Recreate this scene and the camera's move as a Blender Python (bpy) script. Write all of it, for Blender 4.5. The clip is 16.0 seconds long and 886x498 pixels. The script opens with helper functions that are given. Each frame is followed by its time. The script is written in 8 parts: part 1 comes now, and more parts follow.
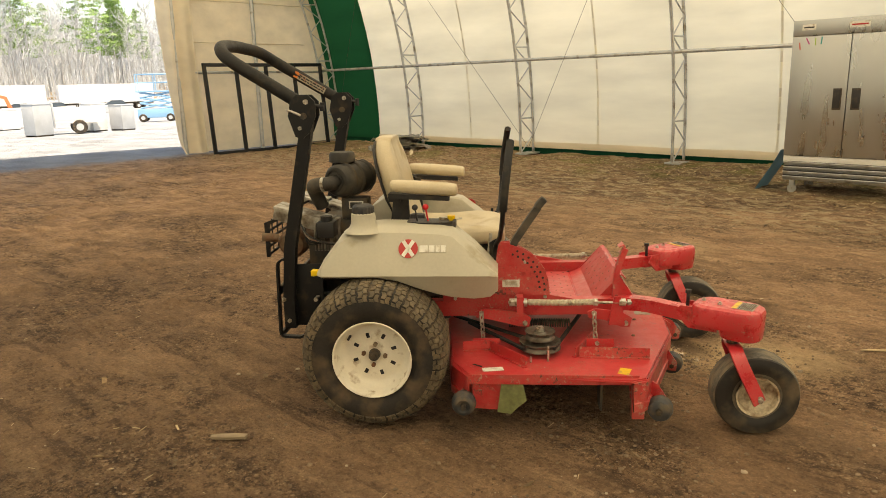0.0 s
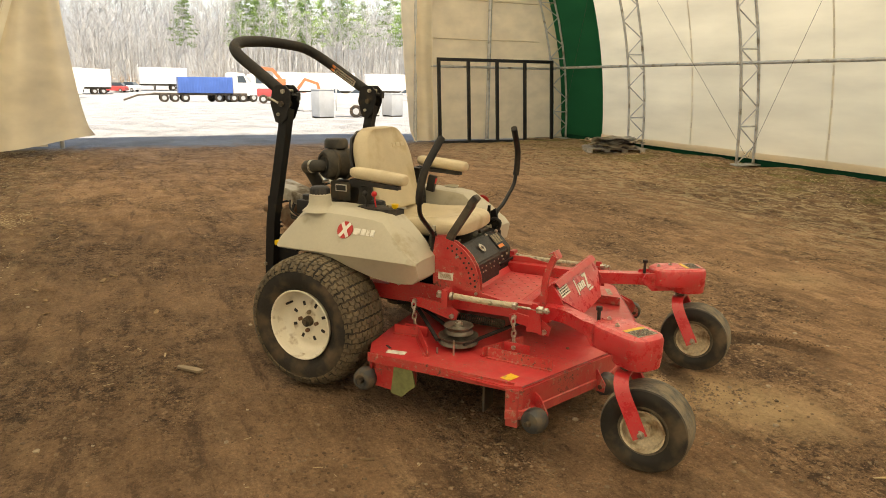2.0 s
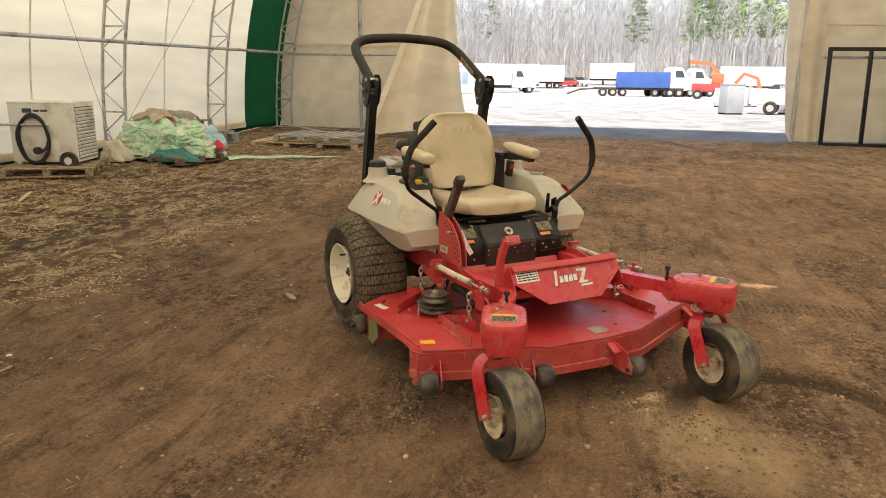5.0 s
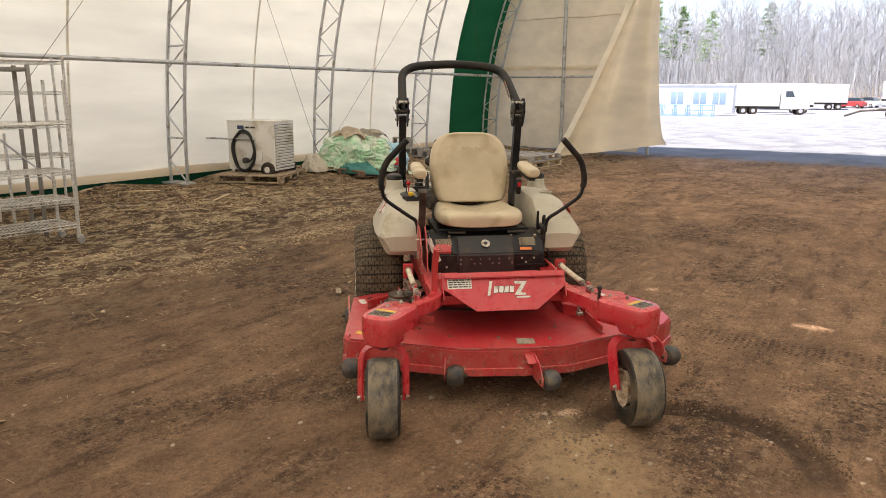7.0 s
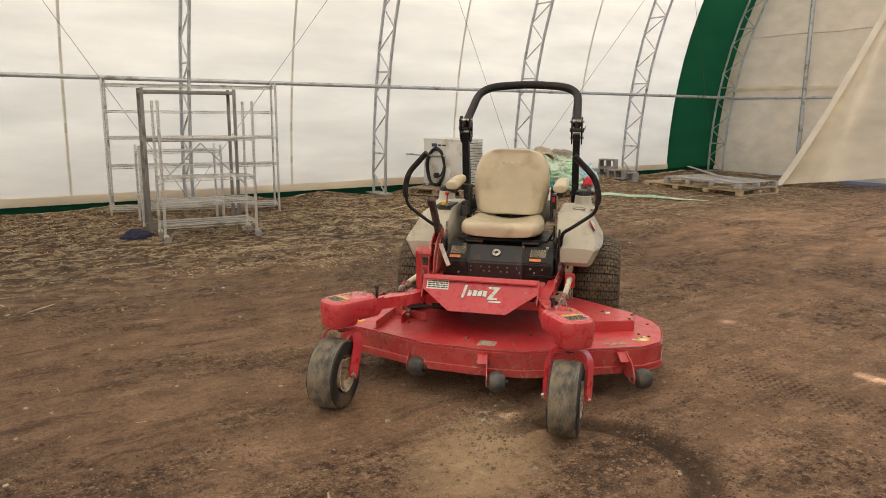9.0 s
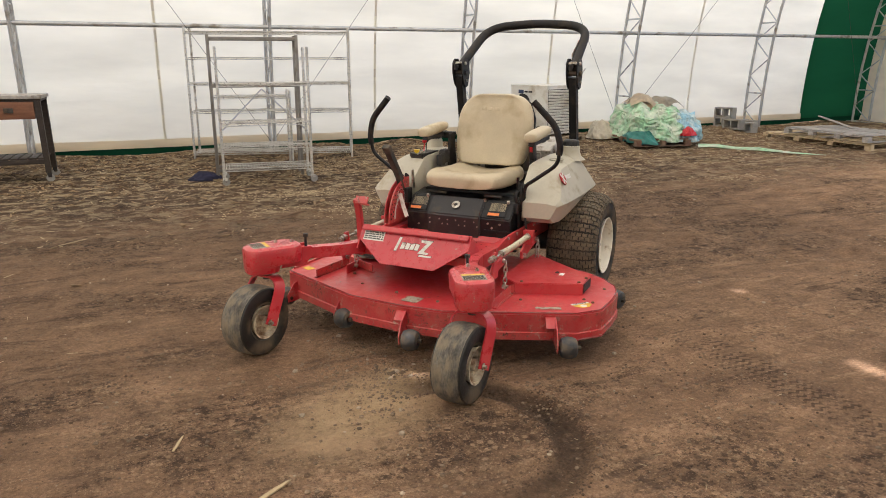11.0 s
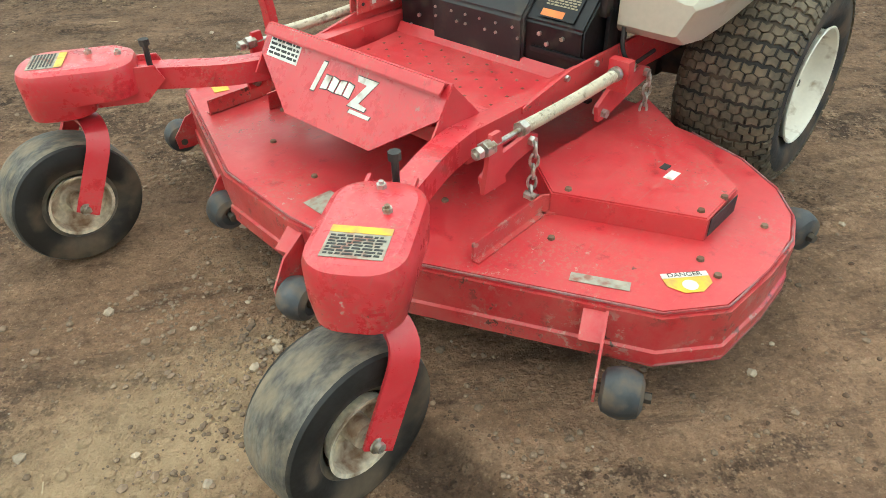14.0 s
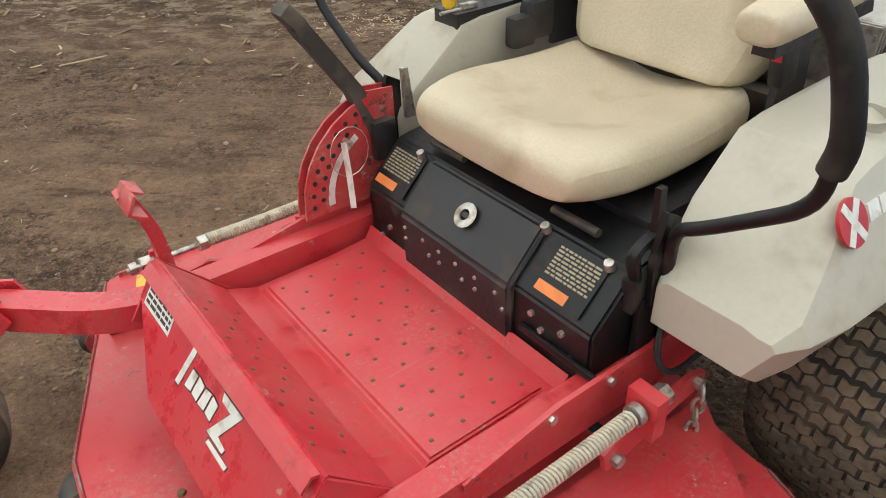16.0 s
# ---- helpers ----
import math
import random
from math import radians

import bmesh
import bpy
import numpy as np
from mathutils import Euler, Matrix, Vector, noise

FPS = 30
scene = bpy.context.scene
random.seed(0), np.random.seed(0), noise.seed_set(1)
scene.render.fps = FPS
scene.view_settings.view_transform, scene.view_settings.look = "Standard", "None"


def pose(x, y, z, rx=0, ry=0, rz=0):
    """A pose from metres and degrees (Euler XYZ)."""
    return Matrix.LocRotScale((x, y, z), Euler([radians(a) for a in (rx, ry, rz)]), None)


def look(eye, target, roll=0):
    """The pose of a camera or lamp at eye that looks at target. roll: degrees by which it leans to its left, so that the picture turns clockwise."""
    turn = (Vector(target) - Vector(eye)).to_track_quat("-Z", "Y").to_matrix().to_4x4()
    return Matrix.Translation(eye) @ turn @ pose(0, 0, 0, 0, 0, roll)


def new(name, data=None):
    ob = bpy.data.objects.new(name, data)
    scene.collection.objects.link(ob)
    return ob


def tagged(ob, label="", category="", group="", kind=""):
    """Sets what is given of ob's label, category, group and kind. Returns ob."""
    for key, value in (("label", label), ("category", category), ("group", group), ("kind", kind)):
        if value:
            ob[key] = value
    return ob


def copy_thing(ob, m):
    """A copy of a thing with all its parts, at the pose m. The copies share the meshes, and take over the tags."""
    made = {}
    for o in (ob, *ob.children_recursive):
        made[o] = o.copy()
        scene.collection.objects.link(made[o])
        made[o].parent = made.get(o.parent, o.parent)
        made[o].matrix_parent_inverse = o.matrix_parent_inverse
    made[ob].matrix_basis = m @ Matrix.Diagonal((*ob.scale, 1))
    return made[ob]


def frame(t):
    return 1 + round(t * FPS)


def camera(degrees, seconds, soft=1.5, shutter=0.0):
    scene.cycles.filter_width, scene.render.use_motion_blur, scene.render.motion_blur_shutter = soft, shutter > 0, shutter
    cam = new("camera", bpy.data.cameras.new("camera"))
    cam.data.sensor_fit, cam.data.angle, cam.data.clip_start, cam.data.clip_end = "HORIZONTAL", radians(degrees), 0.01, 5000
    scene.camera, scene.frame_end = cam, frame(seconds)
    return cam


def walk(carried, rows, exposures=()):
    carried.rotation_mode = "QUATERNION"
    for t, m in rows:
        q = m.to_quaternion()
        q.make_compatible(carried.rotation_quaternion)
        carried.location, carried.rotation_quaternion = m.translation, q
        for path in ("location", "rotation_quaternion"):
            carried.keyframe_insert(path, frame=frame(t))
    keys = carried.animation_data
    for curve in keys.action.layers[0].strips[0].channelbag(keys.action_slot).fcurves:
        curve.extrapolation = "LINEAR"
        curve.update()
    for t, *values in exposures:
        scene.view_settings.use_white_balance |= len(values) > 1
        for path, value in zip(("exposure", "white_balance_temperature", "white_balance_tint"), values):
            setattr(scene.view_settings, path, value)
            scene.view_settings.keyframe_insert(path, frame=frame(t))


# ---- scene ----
cam = camera(64.0, 16.0, 0.9)
PATH = [
    (0, (0.029, -0.029, 1.514), (-0.162, 1.91, 1.061), -1.5),
    (0.5, (0.427, 0.041, 1.514), (0.106, 1.959, 1.049), 0.2),
    (1, (0.846, 0.069, 1.492), (0.273, 1.923, 1.006), 0.0),
    (1.5, (1.236, 0.104, 1.507), (0.505, 1.899, 1.013), -0.7),
    (2, (1.607, 0.263, 1.502), (0.705, 1.989, 1.047), 0.8),
    (2.5, (2.031, 0.39, 1.487), (0.933, 1.999, 1.036), 0.5),
    (3, (2.352, 0.56, 1.501), (1.112, 2.054, 1.019), -0.4),
    (3.5, (2.538, 0.878, 1.501), (1.186, 2.269, 1.012), 1.2),
    (4, (2.82, 1.105, 1.485), (1.326, 2.354, 1.027), 0.2),
    (4.5, (3.142, 1.309, 1.525), (1.509, 2.348, 1.02), 1.7),
    (4.7, (3.237, 1.405, 1.495), (1.564, 2.383, 1.0), 1.1),
    (6.8, (4.131, 2.819, 1.532), (2.214, 3.145, 1.066), 1.4),
    (7, (4.199, 2.96, 1.525), (2.261, 3.196, 1.092), 0.3),
    (7.5, (4.385, 3.337, 1.543), (2.437, 3.365, 1.092), 0.5),
    (8, (4.39, 3.704, 1.51), (2.443, 3.573, 1.073), -1.4),
    (8.5, (4.411, 4.091, 1.505), (2.475, 3.831, 1.078), -1.8),
    (8.7, (4.451, 4.269, 1.503), (2.525, 3.906, 1.103), -0.8),
    (10.8, (3.988, 5.567, 1.5), (2.251, 4.698, 1.022), -0.2),
    (11, (3.849, 5.573, 1.481), (2.127, 4.699, 0.963), -0.0),
    (11.5, (3.460, 5.571, 1.439), (1.844, 4.650, 0.704), -1.8),
    (12, (2.988, 5.564, 1.381), (1.502, 4.58, 0.474), -1.0),
    (12.5, (2.597, 5.455, 1.337), (1.183, 4.447, 0.345), -1.4),
    (13, (2.262, 5.287, 1.312), (0.916, 4.316, 0.196), -2.6),
    (13.5, (1.908, 5.203, 1.259), (0.631, 4.165, 0.122), -1.5),
    (14, (1.648, 5.089, 1.225), (0.491, 3.971, 0.038), -1.4),
    (14.5, (1.464, 4.881, 1.248), (0.317, 3.739, 0.073), -1.3),
    (15, (1.271, 4.771, 1.276), (0.113, 3.619, 0.121), -2.2),
    (15.5, (0.992, 4.708, 1.341), (-0.085, 3.46, 0.208), -1.0),
    (16, (0.764, 4.666, 1.366), (-0.189, 3.325, 0.229), -2.2),
]
LIGHT = [(0, 1.35, 8900, 11), (3.5, 1.22, 8800, 11), (4.7, 1.22, 8000, 13), (6.8, 1.22, 7000, 19), (8.7, 1.25, 6700, 18), (10.8, 1.34, 6450, 18), (11.5, 1.52, 6150, 21), (12, 1.78, 5900, 16), (12.5, 1.95, 5700, 6), (13.5, 2.04, 5450, -1), (14.2, 2.00, 5400, 0), (15, 1.86, 5300, 4), (16, 1.64, 5600, 11)]
walk(cam, [(t, look(eye, target, roll)) for t, eye, target, roll in PATH], LIGHT)

# ---- world, sun ----
TENT = pose(0, 0, 0, 0, 0, 140)          # x runs along the tent to its open end, y across it
MOWER = pose(-0.612, 3.715, 0, 0, 0, 0.9)  # x ahead, y to the mower's left, origin under the rear axle
SUN_DROP = Vector((0.33, -0.06, -1.0)).normalized()
sun_way = TENT.to_3x3() @ SUN_DROP
world = bpy.data.worlds.new("sky")
scene.world = world
world.use_nodes = True
wn = world.node_tree.nodes
sky = wn.new("ShaderNodeTexSky")
sky.sky_type, sky.sun_disc = "NISHITA", False
sky.sun_elevation = math.asin(-sun_way.z)
sky.sun_rotation = math.atan2(-sun_way.x, -sun_way.y)
wn["Background"].inputs["Strength"].default_value = 0.13
world.node_tree.links.new(sky.outputs[0], wn["Background"].inputs["Color"])
sun = new("sun", bpy.data.lights.new("sun", "SUN"))
sun.data.energy, sun.data.angle, sun.data.color = 5.0, radians(0.55), (1.0, 0.95, 0.88)
sun.matrix_world = Matrix.Translation((0, 0, 30)) @ sun_way.to_track_quat("-Z", "Y").to_matrix().to_4x4()


# ---- materials ----
def mat(name, base, rough=0.6, metal=0.0, var=0.12, scale=6.0, fine=60.0, bump=0.0, dirt=None, amount=0.0, dscale=5.0,
        coat=0.0, speckle=0.0, stretch=(1, 1, 1), spec=0.5):
    """A procedural paint or surface: two scales of tone, fine relief and patches of dirt."""
    m = bpy.data.materials.new(name)
    m.use_nodes = True
    nt = m.node_tree
    N, K = nt.nodes, nt.links
    b = N["Principled BSDF"]
    co = N.new("ShaderNodeTexCoord")
    mp = N.new("ShaderNodeMapping")
    mp.inputs["Scale"].default_value = stretch
    K.new(co.outputs["Object"], mp.inputs["Vector"])

    def noise_at(sc, detail=4.0):
        n = N.new("ShaderNodeTexNoise")
        n.inputs["Scale"].default_value, n.inputs["Detail"].default_value = sc, detail
        K.new(mp.outputs[0], n.inputs["Vector"])
        return n.outputs["Fac"]

    def ramp(src, a, c, lo, hi):
        r = N.new("ShaderNodeMapRange")
        r.inputs[1].default_value, r.inputs[2].default_value, r.inputs[3].default_value, r.inputs[4].default_value = a, c, lo, hi
        K.new(src, r.inputs[0])
        return r.outputs[0]

    big, small = noise_at(scale), noise_at(fine, 3.0)
    tone = N.new("ShaderNodeMath")
    tone.operation = "MULTIPLY"
    K.new(ramp(big, 0.3, 0.7, 1 - var, 1 + var), tone.inputs[0])
    K.new(ramp(small, 0.3, 0.7, 1 - var * 0.6 - speckle, 1 + var * 0.6 + speckle), tone.inputs[1])
    col = N.new("ShaderNodeVectorMath")
    col.operation = "SCALE"
    col.inputs[0].default_value = base
    K.new(tone.outputs[0], col.inputs["Scale"])
    out = col.outputs[0]
    rgh = ramp(small, 0.3, 0.7, max(0.03, rough - 0.08), min(1, rough + 0.08))
    if dirt:
        fac = N.new("ShaderNodeMath")
        fac.operation = "MULTIPLY"
        K.new(ramp(noise_at(dscale, 6.0), 0.62 - amount * 0.5, 0.72 - amount * 0.2, 0, 1), fac.inputs[0])
        K.new(ramp(noise_at(fine * 0.6, 4.0), 0.3, 0.7, 0.7, 1.0), fac.inputs[1])
        mix = N.new("ShaderNodeMix")
        mix.data_type = "RGBA"
        K.new(fac.outputs[0], mix.inputs[0])
        K.new(out, mix.inputs[6])
        mix.inputs[7].default_value = (*dirt, 1)
        out = mix.outputs[2]
        rm = N.new("ShaderNodeMix")
        K.new(fac.outputs[0], rm.inputs[0])
        K.new(rgh, rm.inputs[2])
        rm.inputs[3].default_value = 0.92
        rgh = rm.outputs[0]
    K.new(out, b.inputs["Base Color"])
    K.new(rgh, b.inputs["Roughness"])
    b.inputs["Metallic"].default_value = metal
    b.inputs["Coat Weight"].default_value = coat
    b.inputs["Coat Roughness"].default_value = 0.25
    b.inputs["Specular IOR Level"].default_value = spec
    if bump:
        bp = N.new("ShaderNodeBump")
        bp.inputs["Strength"].default_value, bp.inputs["Distance"].default_value = 0.7, bump
        K.new(small, bp.inputs["Height"])
        K.new(bp.outputs[0], b.inputs["Normal"])
    return m


def fabric(name, base, through_part, wrinkle=0.02, scale=1.2):
    """Coated tent cloth: some of the light outside comes through it."""
    m = bpy.data.materials.new(name)
    m.use_nodes = True
    N, K = m.node_tree.nodes, m.node_tree.links
    N.remove(N["Principled BSDF"])
    co = N.new("ShaderNodeTexCoord")
    mp = N.new("ShaderNodeMapping")
    mp.inputs["Scale"].default_value = (0.35, 1, 1.6)
    K.new(co.outputs["Object"], mp.inputs["Vector"])
    n1, n2 = N.new("ShaderNodeTexNoise"), N.new("ShaderNodeTexNoise")
    n1.inputs["Scale"].default_value, n2.inputs["Scale"].default_value = scale, 9.0
    n1.inputs["Detail"].default_value = 5.0
    K.new(mp.outputs[0], n1.inputs["Vector"])
    K.new(mp.outputs[0], n2.inputs["Vector"])
    r = N.new("ShaderNodeMapRange")
    r.inputs[1].default_value, r.inputs[2].default_value, r.inputs[3].default_value, r.inputs[4].default_value = 0.3, 0.7, 0.86, 1.06
    K.new(n1.outputs["Fac"], r.inputs[0])
    sc = N.new("ShaderNodeVectorMath")
    sc.operation = "SCALE"
    sc.inputs[0].default_value = base
    K.new(r.outputs[0], sc.inputs["Scale"])
    d, t, mx = N.new("ShaderNodeBsdfDiffuse"), N.new("ShaderNodeBsdfTranslucent"), N.new("ShaderNodeMixShader")
    bp = N.new("ShaderNodeBump")
    bp.inputs["Strength"].default_value, bp.inputs["Distance"].default_value = 0.5, wrinkle
    K.new(n1.outputs["Fac"], bp.inputs["Height"])
    for x in (d, t):
        K.new(sc.outputs[0], x.inputs["Color"])
        K.new(bp.outputs[0], x.inputs["Normal"])
    mx.inputs[0].default_value = through_part
    K.new(d.outputs[0], mx.inputs[1])
    K.new(t.outputs[0], mx.inputs[2])
    K.new(mx.outputs[0], N["Material Output"].inputs["Surface"])
    return m


def red_paint(name, base, chalk, faded, chipped, rough=0.34, coat=0.3):
    """Old red machine paint: chalky faded clouds, dust film, fine scratches and chips down to dull primer and rust."""
    m = bpy.data.materials.new(name)
    m.use_nodes = True
    N, K = m.node_tree.nodes, m.node_tree.links
    b = N["Principled BSDF"]
    co = N.new("ShaderNodeTexCoord")

    def tex(sc, detail, rough_=0.6, stretch=None):
        n = N.new("ShaderNodeTexNoise")
        n.inputs["Scale"].default_value, n.inputs["Detail"].default_value, n.inputs["Roughness"].default_value = sc, detail, rough_
        mp = N.new("ShaderNodeMapping")
        mp.inputs["Scale"].default_value = stretch or (1, 1, 1)
        K.new(co.outputs["Object"], mp.inputs["Vector"])
        K.new(mp.outputs[0], n.inputs["Vector"])
        return n.outputs["Fac"]

    def rng(src, a, c, lo, hi):
        r = N.new("ShaderNodeMapRange")
        r.interpolation_type = "SMOOTHSTEP"
        for i, v in enumerate((a, c, lo, hi)):
            r.inputs[i + 1].default_value = v
        K.new(src, r.inputs[0])
        return r.outputs[0]

    def mul(a, c):
        x = N.new("ShaderNodeMath")
        x.operation = "MULTIPLY"
        K.new(a, x.inputs[0])
        K.new(c, x.inputs[1])
        return x.outputs[0]

    def mixc(f, a, c):
        x = N.new("ShaderNodeMix")
        x.data_type = "RGBA"
        K.new(f, x.inputs[0])
        for i, v in ((6, a), (7, c)):
            if isinstance(v, tuple):
                x.inputs[i].default_value = (*v, 1)
            else:
                K.new(v, x.inputs[i])
        return x.outputs[2]

    cloud, patch, grain = tex(4.5, 6.0), tex(16.0, 7.0, 0.7), tex(110.0, 5.0, 0.7)
    scratch = tex(26.0, 5.0, 0.65, (0.25, 3.2, 1.0))
    chip = tex(42.0, 6.0, 0.72)
    where = tex(6.0, 4.0)
    col = mixc(rng(cloud, 0.38, 0.66, 0.0, faded), base, chalk)
    col = mixc(rng(patch, 0.40, 0.62, 0.0, faded * 0.8), col, tuple(c * 0.82 for c in chalk))
    col = mixc(rng(patch, 0.30, 0.44, 0.75, 0.0), col, tuple(c * 0.58 for c in base))
    col = mixc(rng(scratch, 0.60, 0.72, 0.0, 0.35 + 0.3 * faded), col, (0.40, 0.13, 0.11))
    dust = mul(rng(where, 0.42, 0.66, 0.15, 1.0), rng(grain, 0.46, 0.66, 0.0, 0.55))
    col = mixc(dust, col, (0.36, 0.17, 0.12))
    loss = mul(rng(chip, 0.66 - 0.12 * chipped, 0.70 - 0.12 * chipped, 0.0, 1.0), rng(where, 0.50 - 0.12 * chipped, 0.62, 0.0, 1.0))
    col = mixc(loss, col, mixc(rng(tex(13.0, 3.0), 0.45, 0.55, 0.0, 1.0), (0.10, 0.048, 0.034), (0.46, 0.27, 0.22)))
    K.new(col, b.inputs["Base Color"])
    r0 = rng(patch, 0.3, 0.7, rough - 0.06, rough + 0.22)
    K.new(r0, b.inputs["Roughness"])
    b.inputs["Coat Weight"].default_value, b.inputs["Coat Roughness"].default_value = coat, 0.28
    bp = N.new("ShaderNodeBump")
    bp.invert = True
    bp.inputs["Strength"].default_value, bp.inputs["Distance"].default_value = 0.6, 0.0006
    K.new(loss, bp.inputs["Height"])
    K.new(bp.outputs[0], b.inputs["Normal"])
    return m


DUST = (0.17, 0.125, 0.08)
CLOTH = fabric("tent_cloth", (0.83, 0.795, 0.655), 0.385, 0.035, 1.5)
GREEN = fabric("green_cloth", (0.012, 0.10, 0.045), 0.12)
HEM = fabric("green_hem_cloth", (0.008, 0.055, 0.03), 0.04)
CURTAIN = fabric("curtain_cloth", (0.84, 0.75, 0.60), 0.29, 0.05, 1.6)
# tent cloth darkened for the end wall: weaker backlight put into the material
ENDCLOTH = fabric("dim_end_wall_cloth", (0.79, 0.665, 0.47), 0.30, 0.08, 1.8)
SEAM = fabric("seam_cloth", (0.70, 0.655, 0.57), 0.3)
STEEL = mat("galvanised_steel", (0.50, 0.51, 0.52), 0.45, 0.55, 0.12, 9, 70, dirt=(0.30, 0.27, 0.22), amount=0.15)
RED = red_paint("red_paint", (0.53, 0.019, 0.030), (0.60, 0.084, 0.080), 0.45, 0.45)
WORNRED = red_paint("chipped_red_paint", (0.50, 0.016, 0.026), (0.60, 0.130, 0.110), 0.50, 1.0)
BAREDGE = mat("bare_worn_edge", (0.30, 0.20, 0.19), 0.5, 0.3, 0.25, 20, 120, 0.0006, dirt=(0.40, 0.04, 0.045), amount=0.62, dscale=14)
RED2 = red_paint("red_cover_paint", (0.555, 0.015, 0.030), (0.63, 0.075, 0.075), 0.32, 0.40, 0.24, 0.5)
TANK = mat("cream_plastic", (0.47, 0.435, 0.345), 0.42, 0, 0.05, 4, 80, 0.0005, dirt=(0.36, 0.31, 0.22), amount=0.08, dscale=6)
VINYL = mat("cream_vinyl", (0.53, 0.445, 0.305), 0.40, 0, 0.09, 6, 160, 0.0012, dirt=(0.37, 0.285, 0.17), amount=0.22, dscale=5)
BLACK = mat("black_paint", (0.007, 0.007, 0.008), 0.42, 0, 0.2, 8, 80, 0.0004, dirt=(0.05, 0.038, 0.028), amount=0.10, dscale=14, spec=0.35)
PLASTIC = mat("black_plastic", (0.016, 0.015, 0.016), 0.48, 0, 0.2, 8, 90, 0.0006, dirt=(0.075, 0.06, 0.045), amount=0.16, dscale=12)
FOAM = mat("black_foam_grip", (0.011, 0.010, 0.010), 0.6, 0, 0.25, 12, 140, 0.001, dirt=(0.05, 0.040, 0.030), amount=0.20, dscale=14, spec=0.35)
DUSTBLACK = mat("dusty_black_plastic", (0.030, 0.027, 0.023), 0.6, 0, 0.25, 9, 90, 0.0006, dirt=(0.12, 0.10, 0.075), amount=0.34, dscale=10)
RUBBER = mat("tyre_rubber", (0.020, 0.017, 0.014), 0.75, 0, 0.2, 10, 90, 0.0012, dirt=(0.105, 0.072, 0.045), amount=0.36, dscale=11)
TREAD = mat("dusty_tread_rubber", (0.105, 0.082, 0.054), 0.8, 0, 0.25, 10, 90, 0.0008, dirt=(0.18, 0.135, 0.085), amount=0.40, dscale=18, speckle=0.1)
GREYRUB = mat("worn_caster_rubber", (0.115, 0.103, 0.085), 0.7, 0, 0.45, 9, 60, 0.0045, dirt=(0.25, 0.20, 0.135), amount=0.40, dscale=14, speckle=0.16, stretch=(1, 2.2, 1))
SIDEWALL = mat("caster_sidewall_rubber", (0.018, 0.016, 0.014), 0.6, 0, 0.3, 9, 80, 0.0012, dirt=(0.13, 0.095, 0.06), amount=0.33, dscale=9)
OLDRIM = mat("rusty_cream_rim", (0.66, 0.57, 0.42), 0.45, 0, 0.15, 12, 90, 0.0008, dirt=(0.19, 0.10, 0.05), amount=0.34, dscale=16, speckle=0.1)
ROLLER = mat("grey_roller_plastic", (0.045, 0.047, 0.050), 0.5, 0, 0.25, 14, 90, 0.0012, dirt=(0.15, 0.11, 0.07), amount=0.3, dscale=18)
RIM = mat("white_rim_paint", (0.78, 0.73, 0.62), 0.42, 0, 0.05, 12, 90, 0.0003, dirt=(0.38, 0.29, 0.19), amount=0.08, dscale=16)
SPRING = mat("dull_spring_steel", (0.62, 0.56, 0.43), 0.42, 0.3, 0.1, 30, 160, dirt=(0.30, 0.25, 0.18), amount=0.1, dscale=40)
ZINC = mat("zinc_hardware", (0.55, 0.53, 0.48), 0.38, 0.85, 0.15, 30, 160, dirt=(0.25, 0.18, 0.10), amount=0.3, dscale=40)
DARKSTEEL = mat("dark_engine_metal", (0.055, 0.05, 0.045), 0.5, 0.5, 0.25, 15, 90, 0.0005, dirt=(0.16, 0.12, 0.08), amount=0.4, dscale=14)
RUST = mat("rusty_metal", (0.16, 0.075, 0.04), 0.8, 0.2, 0.3, 20, 90, 0.0006, dirt=(0.26, 0.20, 0.14), amount=0.4, dscale=14)
ALU = mat("cast_aluminium", (0.45, 0.43, 0.39), 0.45, 0.8, 0.15, 15, 90, 0.0005, dirt=(0.18, 0.14, 0.10), amount=0.4, dscale=14)

STICK_RED = mat("red_decal", (0.42, 0.02, 0.02), 0.4, 0, 0.08)
STICK_WHITE = mat("white_decal", (0.72, 0.70, 0.64), 0.45, 0, 0.08, 20, dirt=(0.4, 0.33, 0.24), amount=0.2, dscale=30)
STICK_YELLOW = mat("yellow_decal", (0.75, 0.46, 0.03), 0.45, 0, 0.08, 20, dirt=(0.4, 0.25, 0.12), amount=0.25, dscale=30)
STICK_ORANGE = mat("orange_decal", (0.70, 0.20, 0.04), 0.5, 0, 0.1, 20)
STICK_GREY = mat("worn_grey_decal", (0.36, 0.33, 0.26), 0.55, 0.1, 0.12, 30, dirt=(0.30, 0.12, 0.09), amount=0.3, dscale=40)
INK = mat("printed_ink", (0.03, 0.028, 0.026), 0.6, 0, 0.1)
FADED_INK = mat("faded_ink", (0.30, 0.25, 0.16), 0.6, 0, 0.15)
BELT = mat("belt_rubber", (0.02, 0.019, 0.018), 0.8, 0, 0.2)
YELLOW = mat("yellow_plastic", (0.80, 0.52, 0.02), 0.4, 0, 0.05)
KNOBRED = mat("red_plastic_knob", (0.60, 0.02, 0.03), 0.35, 0, 0.05)
GREENGRASS = mat("dried_grass_stain", (0.16, 0.17, 0.07), 0.9, 0, 0.3, 20)


